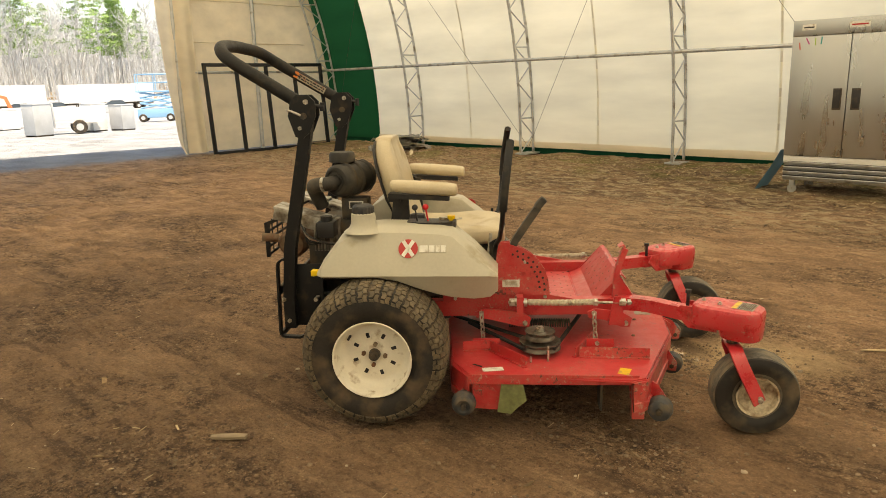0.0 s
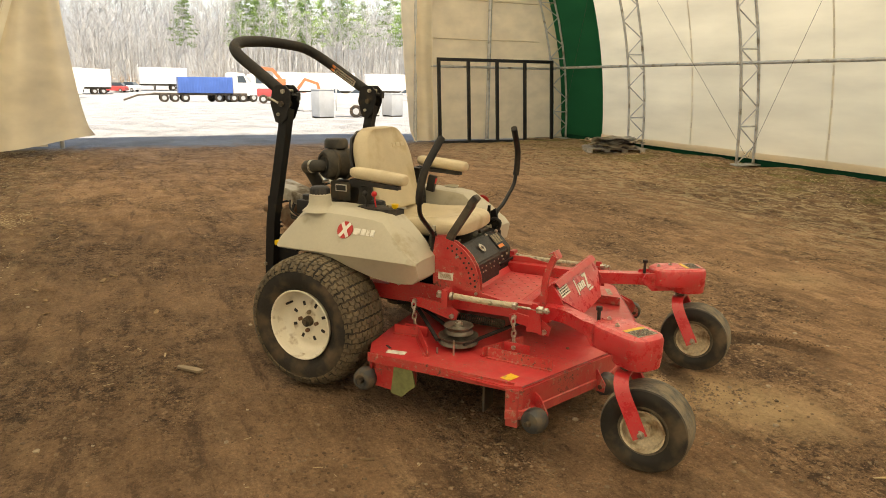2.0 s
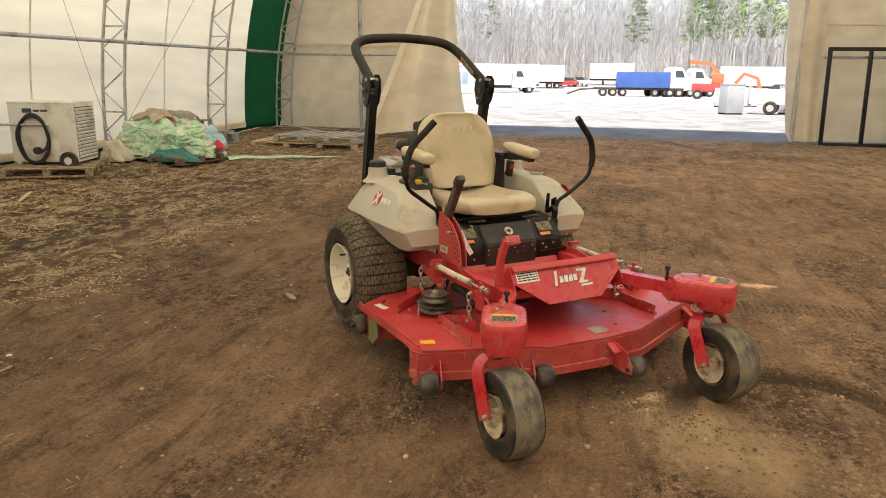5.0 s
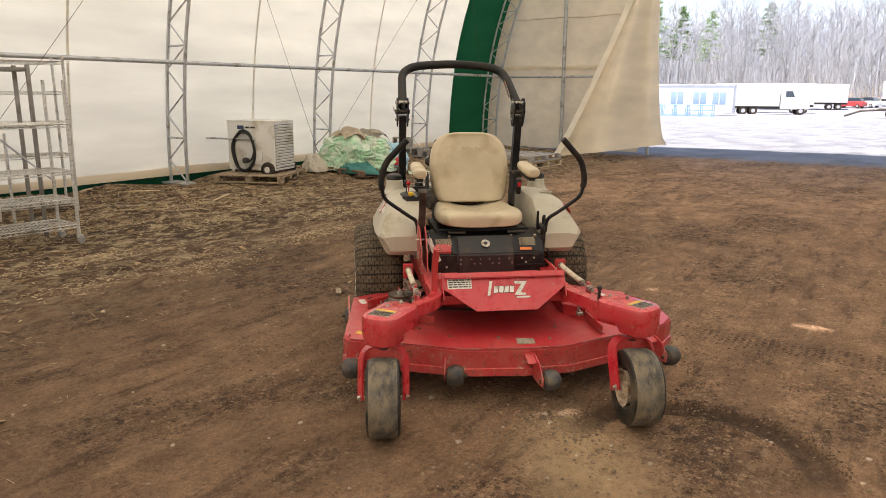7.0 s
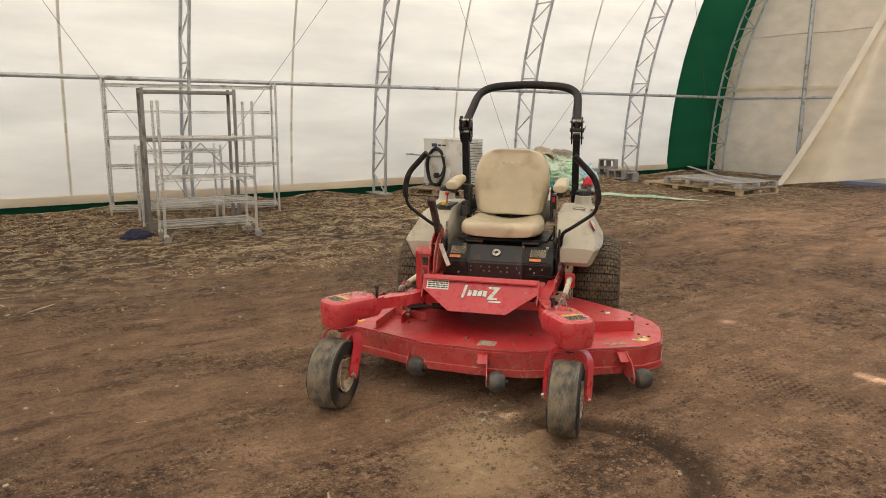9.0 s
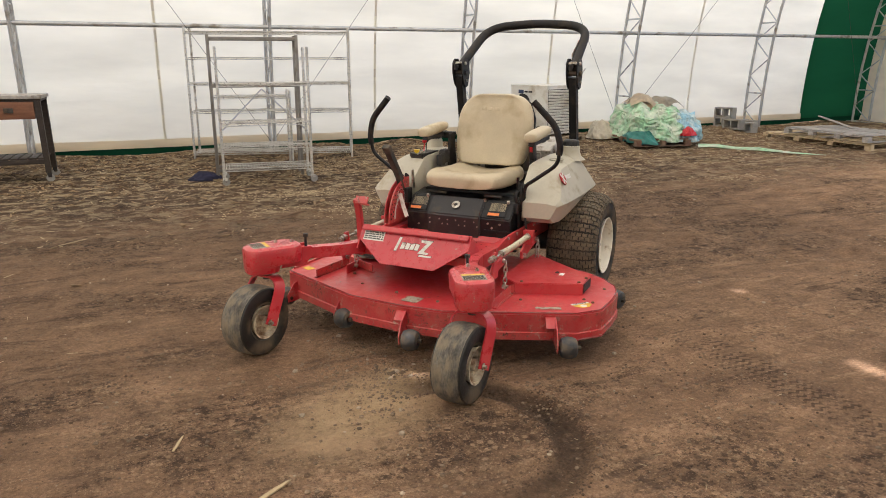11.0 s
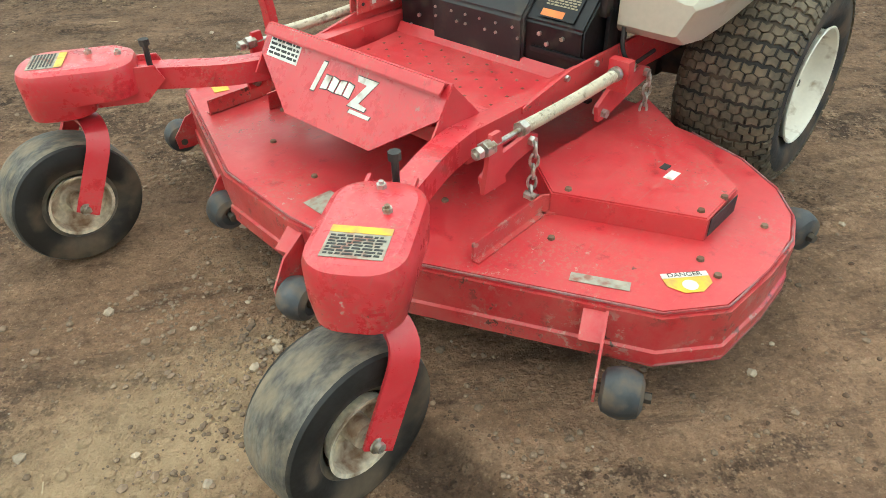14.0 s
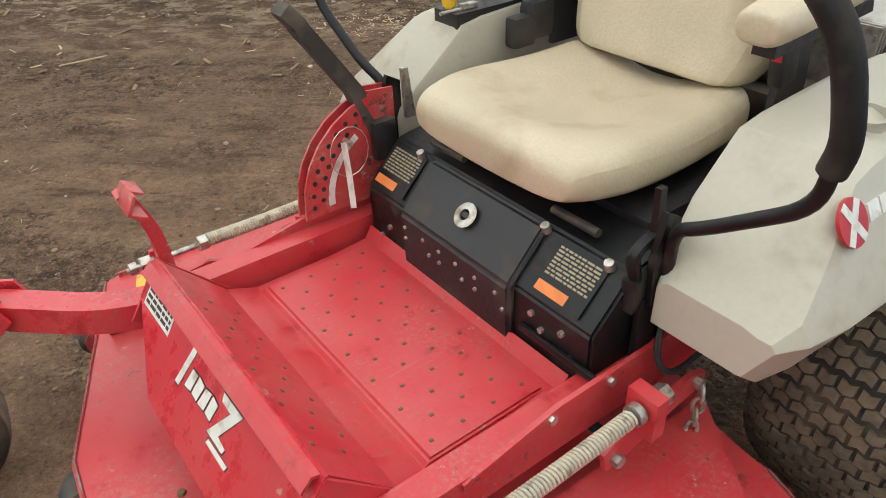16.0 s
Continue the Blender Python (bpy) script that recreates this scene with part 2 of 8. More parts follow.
def ground_material():
    m = bpy.data.materials.new("dirt_and_gravel")
    m.use_nodes = True
    N, K = m.node_tree.nodes, m.node_tree.links
    b = N["Principled BSDF"]
    co = N.new("ShaderNodeTexCoord")

    def tex(sc, detail=6.0, stretch=None, rough=0.6):
        n = N.new("ShaderNodeTexNoise")
        n.inputs["Scale"].default_value, n.inputs["Detail"].default_value, n.inputs["Roughness"].default_value = sc, detail, rough
        src = co.outputs["Object"]
        if stretch:
            mp = N.new("ShaderNodeMapping")
            mp.inputs["Scale"].default_value = stretch
            K.new(src, mp.inputs["Vector"])
            src = mp.outputs[0]
        K.new(src, n.inputs["Vector"])
        return n.outputs["Fac"]

    def rng(src, a, c, lo=0.0, hi=1.0):
        r = N.new("ShaderNodeMapRange")
        r.interpolation_type = "SMOOTHSTEP"
        r.inputs[1].default_value, r.inputs[2].default_value, r.inputs[3].default_value, r.inputs[4].default_value = a, c, lo, hi
        K.new(src, r.inputs[0])
        return r.outputs[0]

    def mixc(f, a, c):
        x = N.new("ShaderNodeMix")
        x.data_type = "RGBA"
        K.new(f, x.inputs[0])
        for i, v in ((6, a), (7, c)):
            if isinstance(v, tuple):
                x.inputs[i].default_value = (*v, 1)
            else:
                K.new(v, x.inputs[i])
        return x.outputs[2]

    def math_(op, a, c):
        x = N.new("ShaderNodeMath")
        x.operation = op
        for i, v in ((0, a), (1, c)):
            if isinstance(v, float):
                x.inputs[i].default_value = v
            else:
                K.new(v, x.inputs[i])
        return x.outputs[0]

    big, mid, fine, grit = tex(0.35), tex(2.2), tex(13.0, 8.0, None, 0.7), tex(85.0, 4.0, None, 0.7)
    streak = tex(1.6, 6.0, (0.6, 1.2, 1.0))
    sep = N.new("ShaderNodeSeparateXYZ")
    K.new(co.outputs["Object"], sep.inputs[0])
    s_pos, w_pos = sep.outputs[0], sep.outputs[1]

    def away(s, w):
        d = N.new("ShaderNodeVectorMath")
        d.operation = "DISTANCE"
        c = N.new("ShaderNodeCombineXYZ")
        K.new(s_pos, c.inputs[0])
        K.new(w_pos, c.inputs[1])
        K.new(c.outputs[0], d.inputs[0])
        d.inputs[1].default_value = (s, w, 0)
        return d.outputs["Value"]

    crumb, sand = tex(34.0, 6.0, None, 0.75), tex(170.0, 3.0, None, 0.7)
    drag = tex(3.4, 9.0, (0.35, 1.7, 1.0), 0.72)
    # loose, lumpy earth in patches; packed smooth in between
    loose = rng(tex(0.8, 7.0, (0.6, 1.25, 1.0), 0.66), 0.47, 0.60)
    dirt = mixc(rng(mid, 0.36, 0.64), (0.176, 0.106, 0.063), (0.243, 0.149, 0.090))
    dirt = mixc(rng(streak, 0.47, 0.60, 0.0, 0.32), dirt, (0.093, 0.056, 0.035))
    dirt = mixc(rng(big, 0.5, 0.66, 0.0, 0.25), dirt, (0.318, 0.199, 0.118))
    dirt = mixc(rng(drag, 0.56, 0.63, 0.0, 0.34), dirt, (0.355, 0.236, 0.145))
    dirt = mixc(rng(drag, 0.38, 0.46, 0.62, 0.0), dirt, (0.072, 0.044, 0.029))
    dirt = mixc(math_("MULTIPLY", loose, rng(fine, 0.40, 0.47, 0.85, 0.0)), dirt, (0.048, 0.030, 0.021))
    dirt = mixc(math_("MULTIPLY", loose, rng(fine, 0.55, 0.61, 0.0, 0.50)), dirt, (0.355, 0.242, 0.152))
    dirt = mixc(rng(fine, 0.40, 0.44, 0.30, 0.0), dirt, (0.085, 0.053, 0.035))
    dirt = mixc(rng(crumb, 0.38, 0.42, 0.48, 0.0), dirt, (0.070, 0.043, 0.029))
    dirt = mixc(rng(crumb, 0.60, 0.65, 0.0, 0.34), dirt, (0.385, 0.266, 0.168))
    dirt = mixc(rng(grit, 0.62, 0.68, 0.0, 0.45), dirt, (0.44, 0.318, 0.208))
    dirt = mixc(rng(grit, 0.30, 0.37, 0.50, 0.0), dirt, (0.060, 0.038, 0.026))
    dirt = mixc(rng(sand, 0.62, 0.72, 0.0, 0.28), dirt, (0.42, 0.302, 0.198))
    # crumbs and clods: single grains, paler or darker than the rest, thick in the loose patches
    amount = math_("ADD", math_("MULTIPLY", loose, 0.75), 0.25)
    proud = None
    for sc, cut in ((26.0, 0.80), (58.0, 0.74), (125.0, 0.70)):
        v = N.new("ShaderNodeTexVoronoi")
        v.inputs["Scale"].default_value = sc
        K.new(co.outputs["Object"], v.inputs["Vector"])
        rgb = N.new("ShaderNodeSeparateColor")
        K.new(v.outputs["Color"], rgb.inputs[0])
        body = math_("MULTIPLY", amount, rng(v.outputs["Distance"], 0.30, 0.46, 1.0, 0.0))
        up = math_("MULTIPLY", body, rng(rgb.outputs[0], cut, cut + 0.04, 0.0, 1.0))
        down = math_("MULTIPLY", body, rng(rgb.outputs[1], cut - 0.06, cut - 0.02, 0.0, 1.0))
        dirt = mixc(math_("MULTIPLY", up, 0.55), dirt, (0.40, 0.265, 0.165))
        dirt = mixc(math_("MULTIPLY", down, 0.72), dirt, (0.060, 0.037, 0.025))
        rise = math_("MULTIPLY", math_("ADD", up, down), 9.0 / sc)
        proud = rise if proud is None else math_("ADD", proud, rise)
    # paler ground ahead of the mower, darker towards the walls
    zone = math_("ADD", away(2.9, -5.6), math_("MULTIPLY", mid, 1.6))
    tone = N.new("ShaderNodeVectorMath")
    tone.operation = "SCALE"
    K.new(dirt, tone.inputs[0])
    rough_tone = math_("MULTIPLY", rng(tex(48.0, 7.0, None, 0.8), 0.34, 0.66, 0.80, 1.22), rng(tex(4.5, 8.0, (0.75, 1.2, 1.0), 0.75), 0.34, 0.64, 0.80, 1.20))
    # s_pos factor: glare near the open end put into the dirt colour
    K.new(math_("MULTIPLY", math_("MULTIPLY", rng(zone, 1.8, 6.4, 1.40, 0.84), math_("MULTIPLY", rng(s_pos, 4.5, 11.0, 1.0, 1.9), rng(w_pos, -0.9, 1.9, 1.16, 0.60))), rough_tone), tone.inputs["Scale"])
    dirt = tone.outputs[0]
    # dry pale patches with sunlight painted in, and the scuff where a wheel turned
    for s0, w0, r, k in ((1.72, -3.70, 0.30, 0.8), (1.54, -3.84, 0.42, 1.0), (1.34, -3.98, 0.46, 0.95), (1.14, -4.12, 0.40, 0.25), (3.0, -6.1, 0.5, 0.45)):
        near = math_("MULTIPLY", rng(away(s0, w0), 0.0, r, k, 0.0), rng(fine, 0.32, 0.56, 0.55, 1.0))
        near = math_("MULTIPLY", near, rng(crumb, 0.36, 0.56, 0.68, 1.0))
        dirt = mixc(near, dirt, (0.62, 0.44, 0.262))
    ring = math_("ABSOLUTE", math_("SUBTRACT", away(1.66, -4.33), 0.53), 0.0)
    scuff = math_("MULTIPLY", rng(ring, 0.045, 0.11, 0.80, 0.0), rng(s_pos, 1.55, 1.85))
    dirt = mixc(math_("MULTIPLY", scuff, rng(fine, 0.3, 0.6, 0.6, 1.0)), dirt, (0.052, 0.033, 0.022))
    # the print of a turf tyre
    bar = math_("SINE", math_("ADD", math_("MULTIPLY", w_pos, 150.0), math_("MULTIPLY", math_("SINE", math_("MULTIPLY", s_pos, 130.0), 0.0), 1.2)), 0.0)
    mark = math_("MULTIPLY", rng(math_("ABSOLUTE", math_("SUBTRACT", s_pos, 3.38), 0.0), 0.10, 0.15, 1.0, 0.0), rng(bar, -0.2, 0.5, 0.15, 0.75))
    mark = math_("MULTIPLY", mark, math_("MULTIPLY", rng(w_pos, -3.6, -3.95), rng(w_pos, -5.5, -5.0)))
    dirt = mixc(math_("MULTIPLY", mark, rng(fine, 0.36, 0.58)), dirt, (0.062, 0.038, 0.026))
    # chaff and chips lie along both side walls
    wall = math_("MAXIMUM", rng(w_pos, -1.0, 2.0), rng(w_pos, -6.2, -8.6))
    chips = math_("MULTIPLY", wall, rng(tex(4.0, 10.0, (1.0, 1.5, 1.0), 0.8), 0.48, 0.57, 0.0, 0.72))
    dirt = mixc(chips, dirt, (0.52, 0.41, 0.26))
    clump = math_("MULTIPLY", wall, rng(tex(2.6, 9.0, (0.7, 1.6, 1.0), 0.8), 0.40, 0.47, 0.60, 0.0))
    dirt = mixc(clump, dirt, (0.060, 0.037, 0.024))
    moss = math_("MULTIPLY", rng(w_pos, -9.0, -11.0), rng(tex(1.1), 0.48, 0.60, 0.0, 0.7))
    dirt = mixc(moss, dirt, (0.15, 0.145, 0.035))
    gravel = mixc(rng(tex(1.0), 0.3, 0.7), (0.245, 0.262, 0.29), (0.325, 0.345, 0.375))
    gravel = mixc(rng(grit, 0.4, 0.7, 0.0, 0.5), gravel, (0.26, 0.27, 0.28))
    edge = math_("ADD", s_pos, math_("MULTIPLY", mid, 1.6))
    # gravel beside the tent is unseen, added to bounce light onto the side walls
    outside = math_("MAXIMUM", rng(edge, 16.8, 18.2), math_("MAXIMUM", rng(w_pos, -12.9, -13.2), rng(w_pos, 6.0, 6.3)))
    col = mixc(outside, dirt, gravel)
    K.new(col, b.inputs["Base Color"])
    b.inputs["Roughness"].default_value = 0.92
    b.inputs["Specular IOR Level"].default_value = 0.22
    h = math_("ADD", math_("MULTIPLY", fine, 0.6), math_("MULTIPLY", grit, 0.22))
    h = math_("ADD", h, math_("MULTIPLY", crumb, 0.65))
    h = math_("ADD", h, math_("MULTIPLY", drag, 0.7))
    h = math_("ADD", h, math_("MULTIPLY", loose, math_("MULTIPLY", fine, 1.3)))
    h = math_("ADD", h, math_("MULTIPLY", mid, 1.2))
    h = math_("ADD", h, math_("MULTIPLY", proud, 1.6))
    bp = N.new("ShaderNodeBump")
    bp.inputs["Strength"].default_value, bp.inputs["Distance"].default_value = 1.0, 0.045
    K.new(h, bp.inputs["Height"])
    K.new(bp.outputs[0], b.inputs["Normal"])
    return m


GROUND = ground_material()


# ---- mesh helpers ----
def link(name, bm, material, parent=None, label="", smooth=40):
    me = bpy.data.meshes.new(name)
    bmesh.ops.recalc_face_normals(bm, faces=bm.faces[:])
    bm.to_mesh(me)
    bm.free()
    if smooth:
        me.shade_smooth()
        me.set_sharp_from_angle(angle=radians(smooth))
    for one in material if isinstance(material, (list, tuple)) else [material]:
        me.materials.append(one)
    ob = new(name, me)
    if parent:
        ob.parent = parent
    if label:
        ob["label"] = label
    return ob


def part(name, bm, material, parent, label="", smooth=40):
    return link(name, bm, material, parent, label, smooth)


def empty(name, m, label, category, group="", kind=""):
    ob = new(name)
    ob.matrix_world = m
    return tagged(ob, label, category, group, kind)


def thing(name, bm, material, m, label, category, group="", kind="", smooth=40):
    ob = link(name, bm, material, None, "", smooth)
    ob.matrix_world = m
    return tagged(ob, label, category, group, kind)


def box(bm, x0, x1, y0, y1, z0, z1, bevel=0.0, m=None, seg=2):
    g = bmesh.ops.create_cube(bm, size=1.0)["verts"]
    for v in g:
        v.co = Vector(((x0 + x1) / 2 + v.co.x * (x1 - x0), (y0 + y1) / 2 + v.co.y * (y1 - y0), (z0 + z1) / 2 + v.co.z * (z1 - z0)))
    out = g
    if bevel:
        edges = list({e for v in g for e in v.link_edges})
        r = bmesh.ops.bevel(bm, geom=edges, offset=bevel, segments=seg, affect="EDGES", profile=0.6)
        out = list({v for f in r["faces"] for v in f.verts} | {v for v in g if v.is_valid})
    if m:
        bmesh.ops.transform(bm, matrix=m, verts=out)
    return out


def obox(bm, centre, size, rot=(0, 0, 0), bevel=0.0):
    x, y, z = (s / 2 for s in size)
    return box(bm, -x, x, -y, y, -z, z, bevel, pose(*centre, *rot))


def cyl(bm, a, b, r, r2=None, seg=16, caps=True):
    a, b = Vector(a), Vector(b)
    d = b - a
    m = Matrix.Translation((a + b) / 2) @ d.to_track_quat("Z", "Y").to_matrix().to_4x4()
    return bmesh.ops.create_cone(bm, cap_ends=caps, segments=seg, radius1=r, radius2=r if r2 is None else r2, depth=d.length, matrix=m)["verts"]


def sweep(bm, pts, r, seg=10, flat=None, closed=False):
    """A tube along a line of points; r may be one radius or one for each point; flat squares it to (across, up)."""
    pts = [Vector(p) for p in pts]
    n = len(pts)
    rings, up = [], None
    for i, p in enumerate(pts):
        a = pts[i - 1] if (i or closed) else p
        c = pts[(i + 1) % n] if (i < n - 1 or closed) else p
        t = (c - a).normalized()
        if up is None:
            up = Vector((0, 0, 1)) if abs(t.z) < 0.9 else Vector((1, 0, 0))
        side = t.cross(up).normalized()
        up = side.cross(t).normalized()
        rad = r[i] if isinstance(r, (list, tuple)) else r
        if flat:
            ring = [bm.verts.new(p + side * sx * flat[0] / 2 + up * sy * flat[1] / 2) for sx, sy in ((1, 1), (-1, 1), (-1, -1), (1, -1))]
        else:
            ring = [bm.verts.new(p + (side * math.cos(k * 2 * math.pi / seg) + up * math.sin(k * 2 * math.pi / seg)) * rad) for k in range(seg)]
        rings.append(ring)
    k = len(rings[0])
    for i in range(n if closed else n - 1):
        a, c = rings[i], rings[(i + 1) % n]
        for j in range(k):
            bm.faces.new((a[j], a[(j + 1) % k], c[(j + 1) % k], c[j]))
    if not closed:
        bm.faces.new(rings[0][::-1])
        bm.faces.new(rings[-1])


def bend(pts, step=0.04, n=5):
    """Rounds the corners of a line of points."""
    pts = [Vector(p) for p in pts]
    out = [pts[0]]
    for a, p, c in zip(pts, pts[1:], pts[2:]):
        d0, d1 = min(step, (a - p).length * 0.49), min(step, (c - p).length * 0.49)
        q0, q1 = p + (a - p).normalized() * d0, p + (c - p).normalized() * d1
        for i in range(n + 1):
            t = i / n
            out.append(q0 * (1 - t) ** 2 + p * 2 * t * (1 - t) + q1 * t * t)
    return out + [pts[-1]]


def prism(bm, outline, a, b, axis="y"):
    """A plate: an outline of (u, v) pairs, drawn out from a to b along the axis (x: u,v = y,z; y: x,z; z: x,y)."""
    def at(u, v, w):
        return {"x": (w, u, v), "y": (u, w, v), "z": (u, v, w)}[axis]
    lo = [bm.verts.new(at(u, v, a)) for u, v in outline]
    hi = [bm.verts.new(at(u, v, b)) for u, v in outline]
    fs = [bm.faces.new(lo[::-1]), bm.faces.new(hi)]
    for i in range(len(lo)):
        j = (i + 1) % len(lo)
        fs.append(bm.faces.new((lo[i], lo[j], hi[j], hi[i])))
    return lo + hi


def revolve(bm, profile, m=None, seg=40, closed=False):
    """A ring turned about the y axis from (radius, y) pairs."""
    rings = []
    for r, y in profile:
        rings.append([bm.verts.new((r * math.cos(2 * math.pi * k / seg), y, r * math.sin(2 * math.pi * k / seg))) for k in range(seg)])
    pairs = list(zip(rings, rings[1:])) + ([(rings[-1], rings[0])] if closed else [])
    for a, c in pairs:
        for k in range(seg):
            j = (k + 1) % seg
            bm.faces.new((a[k], a[j], c[j], c[k]))
    vs = [v for r in rings for v in r]
    if m:
        bmesh.ops.transform(bm, matrix=m, verts=vs)
    return vs


def loft(bm, rings, cap=True):
    """A skin over rings of equally many points."""
    vs = [[bm.verts.new(p) for p in ring] for ring in rings]
    k = len(vs[0])
    for a, c in zip(vs, vs[1:]):
        for j in range(k):
            bm.faces.new((a[j], a[(j + 1) % k], c[(j + 1) % k], c[j]))
    if cap:
        bm.faces.new(vs[0][::-1])
        bm.faces.new(vs[-1])
    return vs


def rrect(cx, cy, hx, hy, r, n=5):
    """The outline of a rounded rectangle."""
    out = []
    for sx, sy, a0 in ((1, 1, 0), (-1, 1, 90), (-1, -1, 180), (1, -1, 270)):
        for i in range(n + 1):
            a = radians(a0 + 90 * i / n)
            out.append((cx + sx * (hx - r) + r * math.cos(a), cy + sy * (hy - r) + r * math.sin(a)))
    return out


def bars(parent, name, material, m, w, h, rows, seed=1, label=""):
    """Lines of unreadable print on a sticker: short bars 1 mm proud, in the sticker's own plane."""
    rnd = random.Random(seed)
    bm = bmesh.new()
    lh = h / (rows * 1.8)
    for i in range(rows):
        y = h / 2 - (i + 0.5) * h / rows
        x = -w / 2
        while x < w / 2 - lh:
            l = min(rnd.uniform(1.2, 4.0) * lh, w / 2 - x)
            box(bm, x, x + l, y - lh / 2, y + lh / 2, 0, 0.0006)
            x += l + lh * 0.7
    bmesh.ops.transform(bm, matrix=m, verts=bm.verts[:])
    return part(name, bm, material, parent, label, 0)


# ---- the ground: one sheet ----
HOLLOW = TENT.inverted() @ (MOWER @ Vector((1.3, 0, 0)))


def ground_height(s, w):
    """Height of the ground at a place in the tent: packed and a little hollow under the mower, loose and uneven towards the walls."""
    z = -0.02
    side = max(abs(w + 3.45) - 6.0, 0)
    if s < 17:
        z += 0.03 * min(side, 2.5) * noise.noise((s * 0.9, w * 0.9, 1.0)) + 0.07 * min(side, 2.2) / 2.2
    d = math.hypot(s - HOLLOW.x, w - HOLLOW.y)
    k = min(max((2.6 - d) / 2.0, 0.0), 1.0)
    z -= 0.036 * k * k * (3 - 2 * k)
    z += 0.012 * noise.noise((s * 0.7, w * 0.7, 5.0)) * min(1.0, max(abs(s - 2) + abs(w + 3) - 3.5, 0) / 3)
    if -6 < s < 18 and -13 < w < 6:
        z += 0.007 * noise.noise((s * 5, w * 5, 3.0)) + 0.004 * noise.noise((s * 11, w * 11, 7.0))
        # ruts and drag marks run along the tent, deeper away from the packed middle
        loose = min(1.0, max(d - 1.7, 0.0) / 2.2)
        rut = noise.noise((s * 0.55, w * 2.6, 11.0)) + 0.5 * noise.noise((s * 1.6, w * 6.5, 13.0))
        lump = max(noise.noise((s * 3.1, w * 3.6, 17.0)) - 0.12, 0.0)
        z += loose * (0.016 * rut + 0.045 * lump * lump * 2.2 + 0.011 * max(noise.noise((s * 8.5, w * 10.0, 19.0)), 0.0))
    if -1.5 < s < 5.5 and -7.5 < w < 0.5:
        z += 0.003 * noise.noise((s * 23, w * 23, 2.0)) + 0.0025 * noise.noise((s * 41, w * 41, 4.0))
        turn = min(max((s - 1.55) / 0.28, 0.0), 1.0)
        d = math.hypot(s - 1.66, w + 4.33) - 0.53
        z += turn * (0.013 * math.exp(-((abs(d) - 0.10) / 0.03) ** 2) - 0.018 * math.exp(-(d / 0.06) ** 2))
    if s > 24:
        z += -1.1 * min(1.0, (s - 24) / 75)
    if s > 125:
        z += 0.045 * (s - 125)
    return z


def lines_of(inner, step, outer):
    a = [i * step for i in range(int(inner[0] / step), int(inner[1] / step) + 1)]
    lo, hi, d = a[0], a[-1], step
    left, right = [], []
    while lo > outer[0] or hi < outer[1]:
        d *= 1.3
        if lo > outer[0]:
            lo -= d
            left.append(lo)
        if hi < outer[1]:
            hi += d
            right.append(hi)
    return left[::-1] + a + right


def denser(lines, a, b, step):
    """The same lines, closer together between a and b."""
    return [x for x in lines if x < a] + [a + step * i for i in range(int((b - a) / step) + 1)] + [x for x in lines if x > b]


bm = bmesh.new()
ss = denser(lines_of((-4, 18), 0.06, (-900, 1800)), -1.2, 5.2, 0.028)
ws = denser(lines_of((-12.6, 6), 0.06, (-1500, 1500)), -6.8, -0.2, 0.028)
grid = [[bm.verts.new((s, w, ground_height(s, w))) for w in ws] for s in ss]
for a, c in zip(grid, grid[1:]):
    for j in range(len(ws) - 1):
        bm.faces.new((a[j], c[j], c[j + 1], a[j + 1]))
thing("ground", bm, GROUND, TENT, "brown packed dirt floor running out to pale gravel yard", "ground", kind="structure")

# ---- the tent ----
MID, HALF, PEAK = -3.45, 8.76, 9.16
BAY = 3.45
FRAMES = [2.64 + BAY * k for k in range(-6, 5)]
END = FRAMES[-1]


def arch(z, inset=0.0):
    """How far the skin stands from the tent's middle line at a height."""
    h = min(z / (PEAK - inset), 1.0)
    return (HALF - inset) * (1 - h ** 2.2) ** (1 / 2.2)


def arch_line(inset, n=26, z0=0.0):
    zs = [z0 + (PEAK - inset - z0) * math.sin(i / n * math.pi / 2) for i in range(n + 1)]
    right = [(arch(z, inset), z) for z in zs]
    return [(-w, z) for w, z in right] + [(w, z) for w, z in right[-2::-1]]


